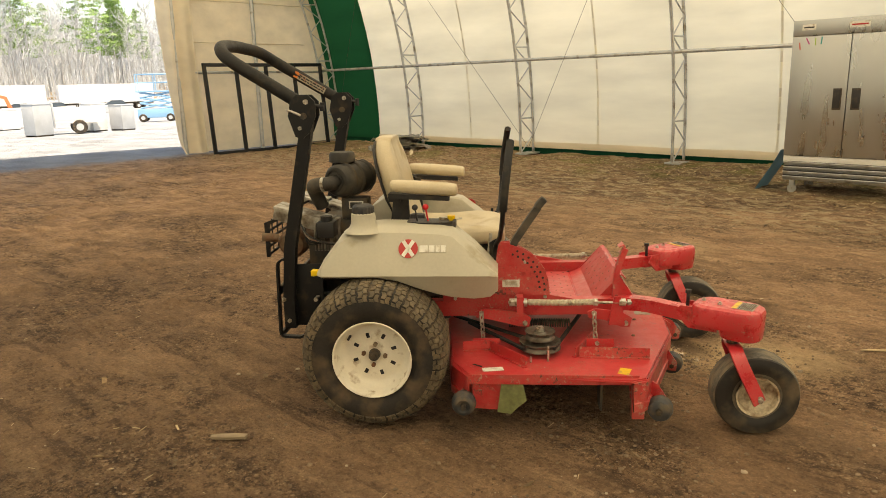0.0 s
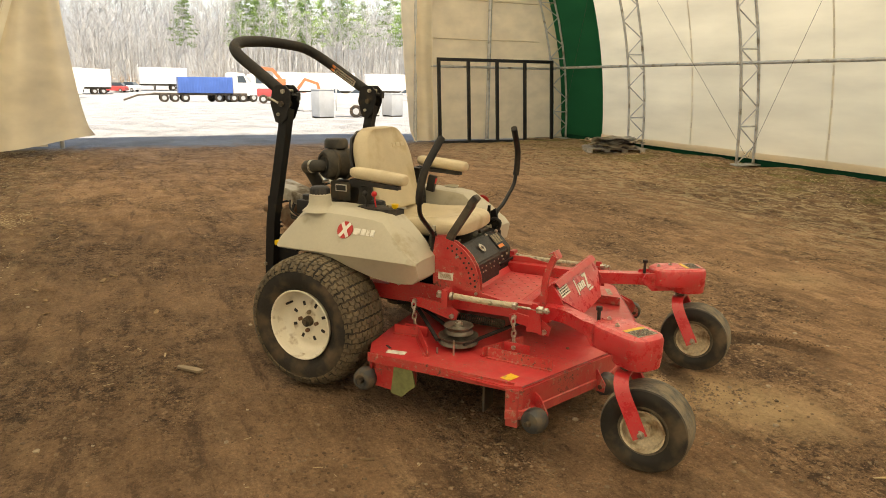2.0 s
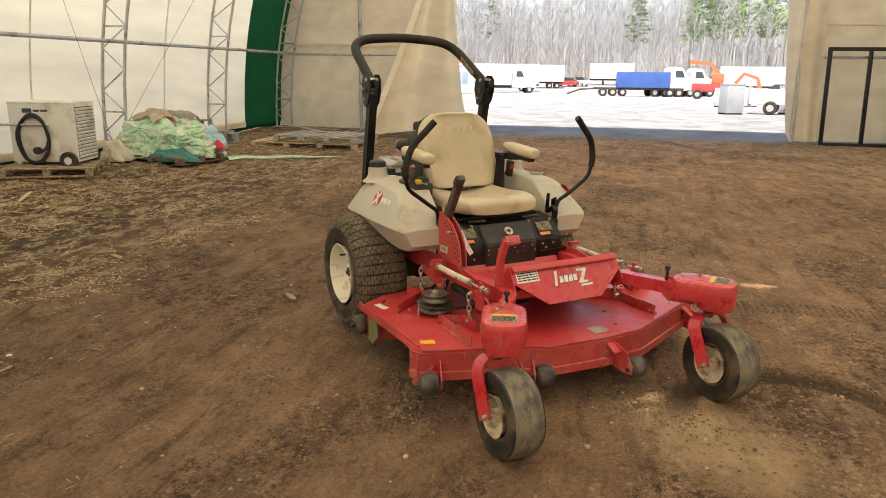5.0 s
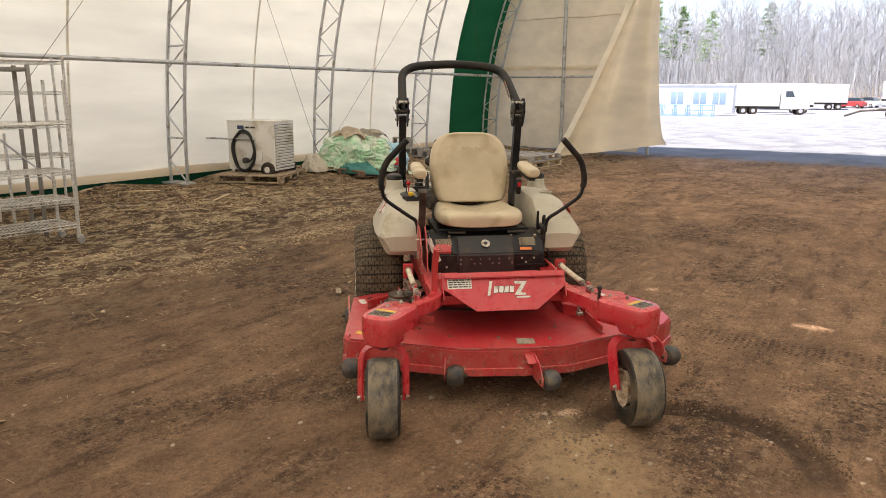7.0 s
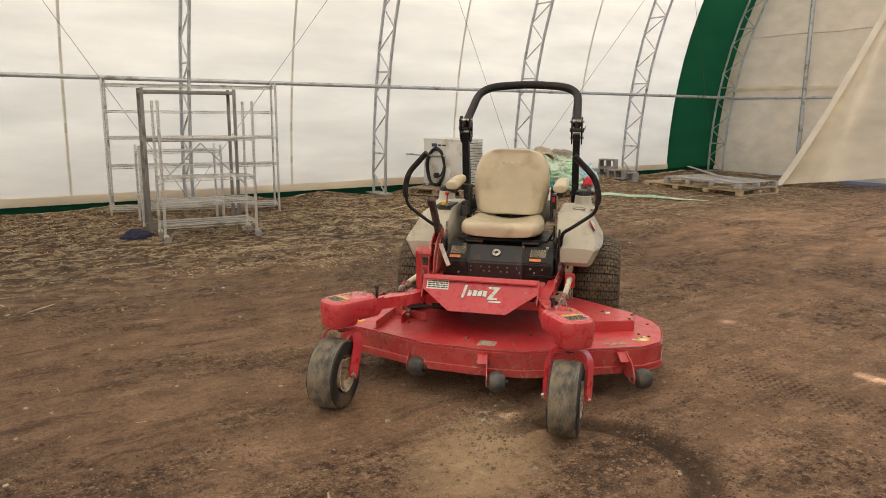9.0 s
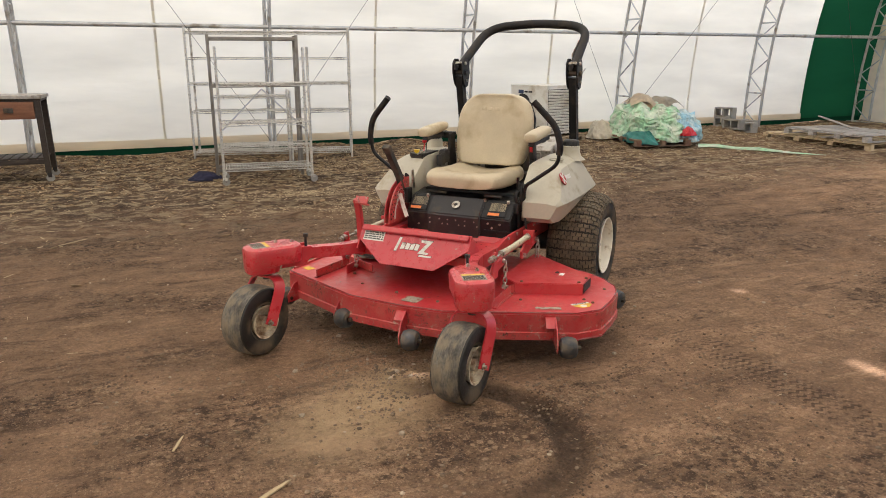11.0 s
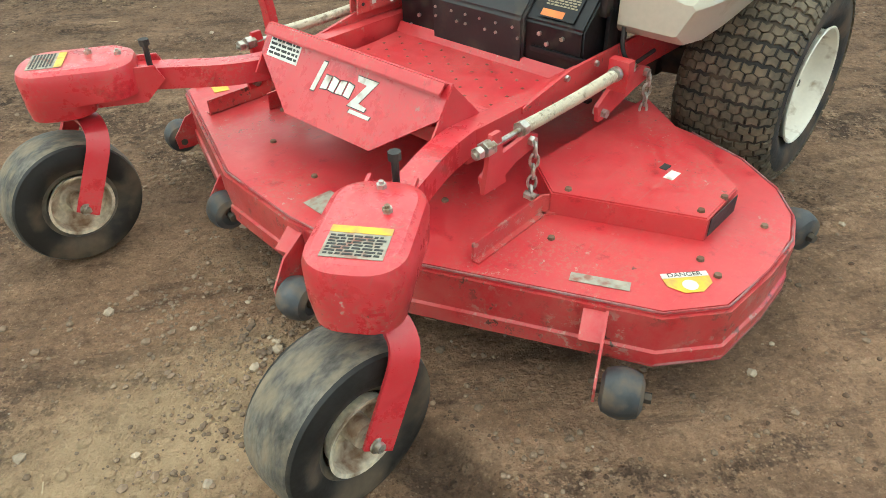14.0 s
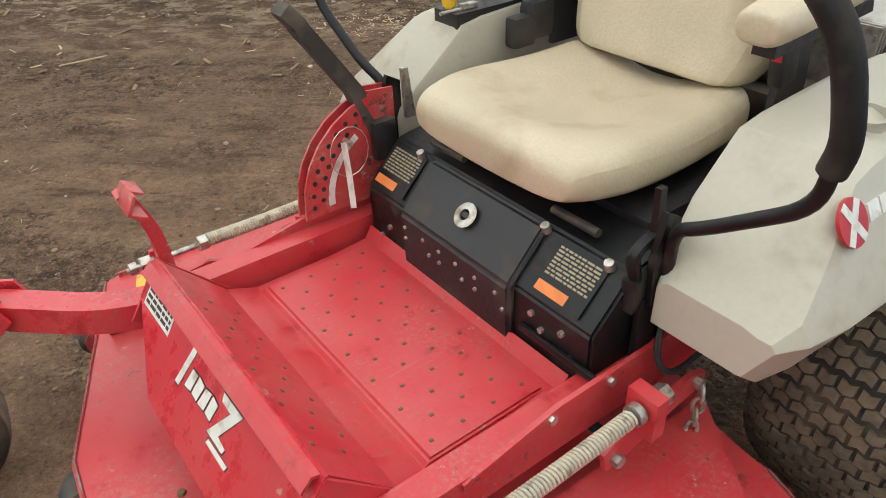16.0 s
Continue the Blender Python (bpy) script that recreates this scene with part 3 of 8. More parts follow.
def skin(name, s0, s1, material, label, z0=0.0, inset=0.0, holes=()):
    bm = bmesh.new()
    line = arch_line(inset, 26, z0)
    steps = max(1, int((s1 - s0) / 0.17))
    rows = []
    for i in range(steps + 1):
        s = s0 + (s1 - s0) * i / steps
        sag = 0.035 * math.sin(((s - FRAMES[0]) / BAY % 1) * math.pi)
        rows.append([bm.verts.new((s, MID + w * (1 - sag / HALF), z)) for w, z in line])
    for a, c in zip(rows, rows[1:]):
        for j in range(len(line) - 1):
            bm.faces.new((a[j], a[j + 1], c[j + 1], c[j]))
    for spot, half in holes:
        # a tear in the cloth where the sun comes through to a spot on the floor
        up = -SUN_DROP
        k = 0.0
        while up.z * k < PEAK - 0.012 and abs(spot[1] + up.y * k - MID) < arch(min(up.z * k, PEAK - 0.01)):
            k += 0.02
        place = Vector((spot[0], spot[1], 0)) + up * k
        over = [f for f in bm.faces if min(v.co.x for v in f.verts) <= place.x <= max(v.co.x for v in f.verts) and min(v.co.y for v in f.verts) <= place.y <= max(v.co.y for v in f.verts)]
        face = max(over, key=lambda f: f.calc_center_median().z)
        mid = face.calc_center_median()
        place = Vector((min(max(place.x, mid.x - 0.02), mid.x + 0.02), place.y, place.z))
        inner = bmesh.ops.inset_individual(bm, faces=[face], thickness=0.1)
        c = face.calc_center_median()
        for v in face.verts:
            d = v.co - c
            v.co = place + Vector((math.copysign(half[0], d.x), math.copysign(half[1], d.y), 0))
            v.co.z = place.z + (v.co.y - place.y) * -0.25 * math.copysign(1, place.y - MID)
        bmesh.ops.delete(bm, geom=[face], context="FACES")
    return thing(name, bm, material, TENT, label, "tent wall", kind="structure", smooth=60)


GREEN0 = 14.72
skin("tent_roof", FRAMES[0] - 0.1, GREEN0, CLOTH, "cream translucent tent cloth over steel arches", 0.16,
     holes=(((4.28, -3.37), (0.030, 0.036)), ((3.92, -4.60), (0.026, 0.15)), ((1.74, -3.68), (0.012, 0.045))))
skin("tent_band_green", GREEN0 - 0.06, END + 0.62, GREEN, "dark green tent cloth band beside the open end", 0.16, 0.012)
for sgn, nm in ((-1, "north"), (1, "south")):
    bm = bmesh.new()
    a0 = [(s, MID + sgn * (HALF + 0.005)) for s in [FRAMES[0] + 0.5 * i for i in range(int((END - FRAMES[0]) / 0.5) + 2)]]
    lo, hi = [], []
    for s, w in a0:
        k = 0.03 * noise.noise((s * 1.3, sgn * 3.0, 0))
        lo.append(bm.verts.new((s, w + sgn * 0.03 + k, -0.03)))
        hi.append(bm.verts.new((s, w - sgn * 0.012, 0.20 + 0.03 * noise.noise((s * 0.8, 7 * sgn, 2)))))
    for i in range(len(a0) - 1):
        bm.faces.new((lo[i], lo[i + 1], hi[i + 1], hi[i]))
    thing(f"trim_{nm}", bm, HEM, TENT, "dark green cloth hem along the foot of the tent wall", "trim", kind="structure")


def truss(s):
    e = empty("arch_truss", TENT @ pose(s, MID, 0), "galvanised steel lattice arch truss holding the tent cloth", "truss", "tent arches", "structure")
    inner, outer = arch_line(0.47, 22), arch_line(0.04, 22)
    for nm, line in (("inner_chord", inner), ("outer_chord", outer)):
        bm = bmesh.new()
        sweep(bm, [(0, w, z) for w, z in line], 0.028, 8)
        part(nm, bm, STEEL, e)
    bm = bmesh.new()
    n = len(inner)
    # lattice at even steps up each leg
    for sgn in (-1, 1):
        z, flip = 0.05, False
        while z < 7.5:
            z2 = z + 0.36
            a = (0, sgn * arch(z, 0.47), z)
            c = (0, sgn * arch(z2, 0.04), z2)
            d = (0, sgn * arch(z2, 0.47), z2)
            if flip:
                a, c = (0, sgn * arch(z, 0.04), z), (0, sgn * arch(z2, 0.47), z2)
            cyl(bm, a, c, 0.014, seg=6)
            if int(z / 0.36) % 4 == 1:
                cyl(bm, (0, sgn * arch(z2, 0.04), z2), d, 0.016, seg=6)
            z, flip = z2, not flip
    part("lattice", bm, STEEL, e)
    for sgn in (-1, 1):
        bm = bmesh.new()
        box(bm, -0.14, 0.14, min(sgn * 8.27, sgn * 8.78), max(sgn * 8.27, sgn * 8.78), 0.02, 0.05, 0.004)
        part("base_plate", bm, STEEL, e)
    return e


for s in FRAMES:
    truss(s)
for sgn in (-1, 1):
    bm = bmesh.new()
    w = MID + sgn * (arch(1.95, 0.47) + 0.02)
    cyl(bm, (FRAMES[0], w, 1.95), (END, w, 1.95), 0.032, seg=10)
    thing("wall_rail", bm, STEEL, TENT, "galvanised steel tube rail along the tent wall", "rail", "wall rails", "structure")
    for k in range(len(FRAMES) - 1):
        # wires run from the foot of every second arch to the shoulders of its neighbours
        f = k - 6
        low, top = (k, k + 1) if f % 2 == 0 else (k + 1, k)
        bm = bmesh.new()
        cyl(bm, (FRAMES[low], MID + sgn * (arch(0.1, 0.2)), 0.15), (FRAMES[top], MID + sgn * arch(5.2, 0.2), 5.2), 0.0035, seg=5)
        thing("brace_wire", bm, DARKSTEEL, TENT, "thin steel brace wire slanting between the tent arches", "wire", "brace wires", "structure")
        bm = bmesh.new()
        sm = (FRAMES[k] + FRAMES[k + 1]) / 2 + 0.1
        pts = [(arch(z, 0.035), z) for z in [0.2 + 0.3 * i for i in range(24)]]
        a = [[bm.verts.new((sm + d, MID + sgn * x, z)) for x, z in pts] for d in (-0.02, 0.02)]
        for i in range(len(pts) - 1):
            bm.faces.new((a[0][i], a[1][i], a[1][i + 1], a[0][i + 1]))
        thing("seam_strip", bm, SEAM, TENT, "grey welded seam down the tent cloth", "seam", "cloth seams", "structure")

# end walls: cloth with a wide opening at the yard end, closed at the other
OPEN_R, OPEN_L, OPEN_TOP = -7.70, 0.85, 7.0


def end_wall(name, s, spans, label, material):
    bm = bmesh.new()
    for w0, w1, z0 in spans:
        n = max(2, int(abs(w1 - w0) / 0.25))
        cols = []
        for i in range(n + 1):
            w = w0 + (w1 - w0) * i / n
            off = abs(w - MID)
            h = min(off / (HALF + 0.06), 1.0)
            top = 0.06 + PEAK * (1 - h ** 2.2) ** (1 / 2.2)
            zs = [z0 + (max(top, z0 + 0.01) - z0) * j / 14 for j in range(15)]
            cols.append([bm.verts.new((s + 0.05 * noise.noise((w * 1.1, z * 0.5, 3.0)) + 0.02 * noise.noise((w * 3, z, 9.0)), w, z)) for z in zs])
        for a, c in zip(cols, cols[1:]):
            for j in range(14):
                bm.faces.new((a[j], a[j + 1], c[j + 1], c[j]))
    return thing(name, bm, material, TENT, label, "tent wall", kind="structure", smooth=70)


E_ = MID + HALF + 0.06
W_ = MID - HALF - 0.06
end_wall("wall_end_open", END + 0.3, [(W_, OPEN_R, 0.03), (OPEN_R, OPEN_L, OPEN_TOP), (OPEN_L, E_, 0.03)], "cream cloth end wall with a wide opening to the yard", ENDCLOTH)
# the closed far wall is out of view, added to shut the tent
end_wall("wall_end_closed", FRAMES[0] - 0.1, [(W_, E_, 0.0)], "plain cream cloth wall, unseen, added to close the far end", CLOTH)

# poles, rails and curtains of the open end
for w in (OPEN_R + 0.03, -9.75, 2.9, OPEN_L - 0.3):
    bm = bmesh.new()
    sweep(bm, [(END + 0.12, w, 0), (END + 0.12, w, 7.2)], 0.05, 10)
    thing("end_post", bm, STEEL, TENT, "galvanised steel post in the end wall", "post", "end posts", "structure")
for w0, w1 in ((MID - 8.35, OPEN_R), (1.5, MID + 8.35)):
    bm = bmesh.new()
    cyl(bm, (END + 0.1, w0, 1.93), (END + 0.1, w1, 1.93), 0.03)
    thing("end_rail", bm, STEEL, TENT, "galvanised steel tube rail across the end wall", "rail", "end rails", "structure")


def curtain(name, s, foot, top, n_folds, label, z_foot, z_top=6.6, depth=0.22, seed=0.0, blown=(0.0, 0.0)):
    """A cloth gathered at its head and spread at its foot; foot and top are (w0, w1)."""
    bm = bmesh.new()
    rows = []
    for i in range(31):
        t = i / 30
        k0, k1 = t ** 0.88, t ** 0.5
        a, c = foot[0] + (top[0] - foot[0]) * k0, foot[1] + (top[1] - foot[1]) * k1
        row = []
        for j in range(41):
            u = j / 40
            w = a + (c - a) * u
            z0 = z_foot[0] + (z_foot[1] - z_foot[0]) * u
            z = z0 + (z_top - z0) * t
            fold = depth * (0.35 + 0.65 * (1 - t)) * math.sin(u * n_folds * math.pi * 2 + seed + t * 1.2) * math.sin(u * math.pi) ** 0.5
            row.append(bm.verts.new((s - (blown[0] + (blown[1] - blown[0]) * u) * (1 - t ** 0.9) + fold + 0.06 * noise.noise((w * 2, z * 1.5, seed)), w, z)))
        rows.append(row)
    for a, c in zip(rows, rows[1:]):
        for j in range(40):
            bm.faces.new((a[j], a[j + 1], c[j + 1], c[j]))
    ob = thing(name, bm, CURTAIN, TENT, label, "curtain", kind="structure", smooth=80)
    return ob


curtain("door_curtain_left", END - 0.15, (2.12, -0.19), (0.66, 0.42), 1.25, "cream cloth door curtain hanging gathered at the side of the opening", (0.02, 0.34), 4.9, 0.34, 0.9, (1.95, 0.66))
curtain("door_curtain_right", END + 0.05, (-8.2, -7.62), (-8.0, -7.10), 1.2, "narrow cream cloth curtain tied back at the post", (0.03, 0.03), 6.6, 0.10, 2.0)

# hem strip sewn down the slanting edge of the wide curtain
bm = bmesh.new()
edge = []
for i in range(31):
    u = i / 30
    edge.append((END - 0.15 - 1.95 * (1 - u ** 0.9), 2.12 + (0.66 - 2.12) * u ** 0.88, 0.02 + 4.88 * u))
a = [[bm.verts.new((s - 0.012, w - d, z)) for s, w, z in edge] for d in (-0.02, 0.13)]
for i in range(30):
    bm.faces.new((a[0][i], a[1][i], a[1][i + 1], a[0][i + 1]))
hem = thing("curtain_trim", bm, fabric("hem_cloth", (0.93, 0.88, 0.78), 0.45), TENT, "pale hem sewn down the edge of the door curtain", "trim", kind="structure", smooth=80)

# tan band along the foot of the side cloth, above the green hem
BAND = fabric("tan_band_cloth", (0.80, 0.69, 0.53), 0.30, 0.03, 3.0)
for sgn, nm in ((-1, "north"), (1, "south")):
    bm = bmesh.new()
    cols = []
    for i in range(130):
        s = FRAMES[0] + 0.28 * i
        if s > GREEN0:
            break
        top = 0.27 + 0.02 * noise.noise((s * 0.7, sgn * 5.0, 1.0))
        cols.append([bm.verts.new((s, MID + sgn * (arch(z) - 0.05), z)) for z in (0.14, 0.22, top)])
    for a, c in zip(cols, cols[1:]):
        for j in range(2):
            bm.faces.new((a[j], a[j + 1], c[j + 1], c[j]))
    thing(f"trim_band_{nm}", bm, BAND, TENT, "tan cloth band along the foot of the tent wall", "trim", kind="structure", smooth=80)
# brown fold lines across the end walls
for w0, w1, z, h in ((1.0, 4.9, 2.12, 0.09), (1.0, 4.4, 3.42, 0.03), (-11.3, -7.7, 2.62, 0.03), (-11.6, -7.7, 3.6, 0.03)):
    bm = bmesh.new()
    cols = []
    for i in range(31):
        w = w0 + (w1 - w0) * i / 30
        k = 0.025 * noise.noise((w * 1.2, z, 8.0))
        cols.append([bm.verts.new((END + 0.205 + d, w, z + k + h * f)) for f, d in ((0, 0.0), (0.5, -0.02), (1, 0.0))])
    for a, c in zip(cols, cols[1:]):
        for j in range(2):
            bm.faces.new((a[j], a[j + 1], c[j + 1], c[j]))
    thing("cloth_fold", bm, BAND, TENT, "brown fold across the cloth end wall", "fold", "cloth folds", "structure", 80)

# ---- the mower ----
mower = empty("ride_on_mower", MOWER, "red zero-turn ride-on mower with cream seat and tanks", "ride-on mower")


def tyre_profile(r, half, shoulder, bead):
    """(radius, y) round a tyre's section, from bead to bead over the tread."""
    out = []
    for i in range(-9, 10):
        a = i / 9
        y = half * math.copysign(1 - (1 - abs(a)) ** 1.0, a)
        rr = r - shoulder * abs(a) ** 4
        out.append((rr, y * 0.93))
    side = [(r - shoulder - (r - shoulder - bead) * t, half * (0.93 + 0.09 * math.sin(t * math.pi)) - 0.02 * t ** 3) for t in (0.2, 0.4, 0.6, 0.8, 1.0)]
    return [(a, -y) for a, y in side[::-1]] + out + side


def drive_wheel(y, sgn):
    m = pose(0, y, 0.305, 0, 37 * sgn, 0 if sgn > 0 else 180)
    r, half = 0.336, 0.158
    e = new("drive_wheel")
    e.parent, e.matrix_basis = mower, m
    bm = bmesh.new()
    revolve(bm, tyre_profile(r, half, 0.035, 0.172), seg=64)
    ty = part("tyre", bm, RUBBER, e, "dusty black turf tyre with block tread")
    # tread: staggered chevron blocks in zigzag rows over crown and shoulders
    prof = tyre_profile(r, half, 0.035, 0.172)[4:-4]
    prof = [Vector((b, a)) for a, b in prof]
    run = [0.0]
    for a, c in zip(prof, prof[1:]):
        run.append(run[-1] + (c - a).length)

    def over(u, h):
        """(y, radius) at u along the tyre's section, h proud of it."""
        u = min(max(u, 0.0), run[-1] - 1e-6)
        i = max(k for k in range(len(run) - 1) if run[k] <= u)
        f = (u - run[i]) / (run[i + 1] - run[i])
        p, d = prof[i].lerp(prof[i + 1], f), (prof[i + 1] - prof[i]).normalized()
        return p.x - d.y * h, p.y + d.x * h

    bm = bmesh.new()
    around, across, gap = 72, 10, 0.0052
    wide, long = run[-1] / across, 2 * math.pi * (r + 0.004) / around
    for k in range(around):
        odd = k % 2
        tip = 0.0058 * (1 if odd else -1)
        for i in range(across + odd):
            u0, u1 = (i - odd * 0.5) * wide, (i + 1 - odd * 0.5) * wide
            u0, u1 = max(u0, 0.0), min(u1, run[-1])
            um = (u0 + u1) / 2
            if u1 - u0 < wide * 0.7:
                um = u0 + 0.001 if u0 < 0.01 else u1 - 0.001
            vs = []
            for h, f in ((-0.004, 1.0), (0.0062, 0.86)):
                e0, e1 = um + (u0 - um) + gap / 2 + (1 - f) * 0.012, u1 - gap / 2 - (1 - f) * 0.012
                l2 = long / 2 - gap / 2 - (1 - f) * 0.012
                for u, z in ((e0, -l2), (um, -l2 + tip), (e1, -l2), (e1, l2), (um, l2 + tip), (e0, l2)):
                    y, rr = over(u, h)
                    an = (k * long + z) / (r + 0.004)
                    vs.append(bm.verts.new((rr * math.cos(an), y, rr * math.sin(an))))
            bm.faces.new((vs[6], vs[7], vs[10], vs[11]))
            bm.faces.new((vs[7], vs[8], vs[9], vs[10]))
            for q in range(6):
                bm.faces.new((vs[q], vs[(q + 1) % 6], vs[6 + (q + 1) % 6], vs[6 + q]))
    part("tread", bm, TREAD, ty, "dusty tread blocks", 25)
    bm = bmesh.new()
    revolve(bm, [(0.178, half * 0.93), (0.183, half * 0.98), (0.180, half * 1.0), (0.174, half * 0.98), (0.170, half * 0.88), (0.166, half * 0.62), (0.158, half * 0.48), (0.142, half * 0.42),
                 (0.128, half * 0.40), (0.112, half * 0.45), (0.070, half * 0.47), (0.03, half * 0.47), (0.001, half * 0.47)], seg=56)
    rim = part("rim", bm, RIM, e, "cream-white painted steel rim with dirt")
    for k in range(8):
        bm = bmesh.new()
        box(bm, 0.082, 0.106, half * 0.40, half * 0.475, -0.008, 0.008, 0.003, pose(0, 0, 0, 0, 45 * k + 10, 0))
        part("vent_hole", bm, PLASTIC, rim, "dark oval hole in the rim")
    for k in range(4):
        bm = bmesh.new()
        vs = cyl(bm, (0.050, half * 0.46, 0), (0.050, half * 0.58, 0), 0.0105, seg=6)
        bmesh.ops.transform(bm, matrix=pose(0, 0, 0, 0, 90 * k + 30, 0), verts=vs)
        part("wheel_nut", bm, RUST, rim)
    bm = bmesh.new()
    cyl(bm, (0, half * 0.45, 0), (0, half * 0.66, 0), 0.028, 0.024, 20)
    cyl(bm, (0, half * 0.66, 0), (0, half * 0.74, 0), 0.014, 0.012, 6)
    part("hub", bm, DARKSTEEL, rim)
    bm = bmesh.new()
    cyl(bm, (0.140, half * 0.4, 0), (0.140, half * 0.72, 0), 0.006, seg=8)
    part("valve", bm, PLASTIC, rim)
    return e


drive_wheel(-0.625, -1)
drive_wheel(0.625, 1)


def caster(name, y, kx, yaw, wy):
    """A caster: its pivot at (kx, y), the wheel ahead of it, turned by yaw degrees."""
    e = new(name)
    e.parent, e.matrix_basis = mower, pose(kx, y, 0, 0, 0, yaw)
    R, H = 0.187, 0.079
    fx = 0.105
    hub_z = 0.132
    w = new("caster_wheel")
    w.parent, w.matrix_basis = e, pose(fx, 0, hub_z)
    bm = bmesh.new()
    revolve(bm, tyre_profile(R, H, 0.012, 0.088), seg=48)
    for f in bm.faces:
        f.material_index = 1 if abs(f.calc_center_median().y) > H * 0.80 else 0
    part("tyre", bm, [GREYRUB, SIDEWALL], w, "worn smooth rubber caster tyre with darker sidewalls")
    for sgn in (-1, 1):
        bm = bmesh.new()
        revolve(bm, [(0.090, sgn * H * 0.93), (0.092, sgn * H * 1.0), (0.084, sgn * H * 0.98), (0.078, sgn * H * 0.55), (0.045, sgn * H * 0.35), (0.030, sgn * H * 0.40), (0.028, sgn * H * 0.95), (0.001, sgn * H * 0.95)], seg=36)
        part("rim", bm, OLDRIM, w, "cream rim with rust")
    bm = bmesh.new()
    for sgn in (-1, 1):
        d = sgn * (H + 0.027)
        line = bend([(0.0, 0, 0.352), (0.0, d * 0.6, 0.352), (0.012, d, 0.31), (fx, d, hub_z - 0.014)], 0.05, 5)
        sweep(bm, line, 0.01, flat=(0.060, 0.010))
    part("fork", bm, RED2, e, "red steel caster fork")
    bm = bmesh.new()
    for sgn in (-1, 1):
        cyl(bm, (fx, sgn * (H - 0.01), hub_z), (fx, sgn * (H + 0.042), hub_z), 0.011, seg=6)
        cyl(bm, (fx, sgn * (H + 0.027), hub_z), (fx, sgn * (H + 0.031), hub_z), 0.018, seg=16)
    cyl(bm, (fx, -H, hub_z), (fx, H, hub_z), 0.009, seg=10)
    part("axle", bm, ZINC, e, "rusty axle bolt")
    bm = bmesh.new()
    cyl(bm, (0, 0, 0.335), (0, 0, 0.40), 0.024, seg=16)
    part("pivot", bm, DARKSTEEL, e)
    return e


caster("caster", -0.675, 1.612, -4, -1)
caster("caster", 0.549, 1.635, -2, 1)

# deck shell
DECK = [(0.40, 0.46), (0.41, 0.60), (0.47, 0.78), (0.56, 0.91), (0.66, 0.99), (0.76, 1.025), (0.90, 1.03), (1.077, 1.017), (1.185, 0.925), (1.45, 0.30), (1.465, 0.05),
        (1.44, -0.26), (1.215, -0.83), (1.15, -0.86), (0.44, -0.80), (0.36, -0.66), (0.34, -0.45), (0.30, 0.0), (0.34, 0.40)]
deck = new("cutting_deck")
deck.parent = mower
bm = bmesh.new()
prism(bm, DECK, 0.238, 0.250, "z")
bmesh.ops.bevel(bm, geom=[e for e in bm.edges if all(v.co.z > 0.245 for v in e.verts)], offset=0.006, segments=2, affect="EDGES")
part("deck_top", bm, RED, deck, "scuffed faded red painted steel deck top")
bm = bmesh.new()
run = DECK[14:] + DECK[:14]
loops = []
for i, (x, y) in enumerate(run):
    a, c = Vector(run[max(i - 1, 0)]), Vector(run[min(i + 1, len(run) - 1)])
    t = (c - a).normalized()
    nx, ny = -t.y * 0.008, t.x * 0.008
    flare = 0.012
    ox, oy = t.y * flare, -t.x * flare
    low = 0.105 + 0.004 * noise.noise((x * 6, y * 6, 0))
    loops.append([bm.verts.new(p) for p in ((x, y, 0.2385), (x, y, 0.150), (x - ox, y - oy, 0.143), (x - ox, y - oy, low), (x - ox * 0.3, y - oy * 0.3, low), (x - nx * -1, y - ny * -1, 0.2385))])
for a, c in zip(loops, loops[1:]):
    for k in range(6):
        bm.faces.new((a[k], a[(k + 1) % 6], c[(k + 1) % 6], c[k]))
bm.faces.new(loops[0])
bm.faces.new(loops[-1][::-1])
part("deck_skirt", bm, WORNRED, deck, "dented red steel deck skirt")

# worn bare edge along the rim of the deck, and grime along the skirt's lower edge
bm = bmesh.new()
sweep(bm, [(x, y, 0.249) for x, y in DECK[1:13]], 0.0030, 6)
part("worn_edge", bm, BAREDGE, deck, "bare metal edge worn through the paint")
bm = bmesh.new()
sweep(bm, [(x * 1.004, y * 1.008, 0.110) for x, y in DECK[2:13]], 0.0052, 6)
part("lower_edge", bm, BAREDGE, deck, "scraped lower skirt edge")


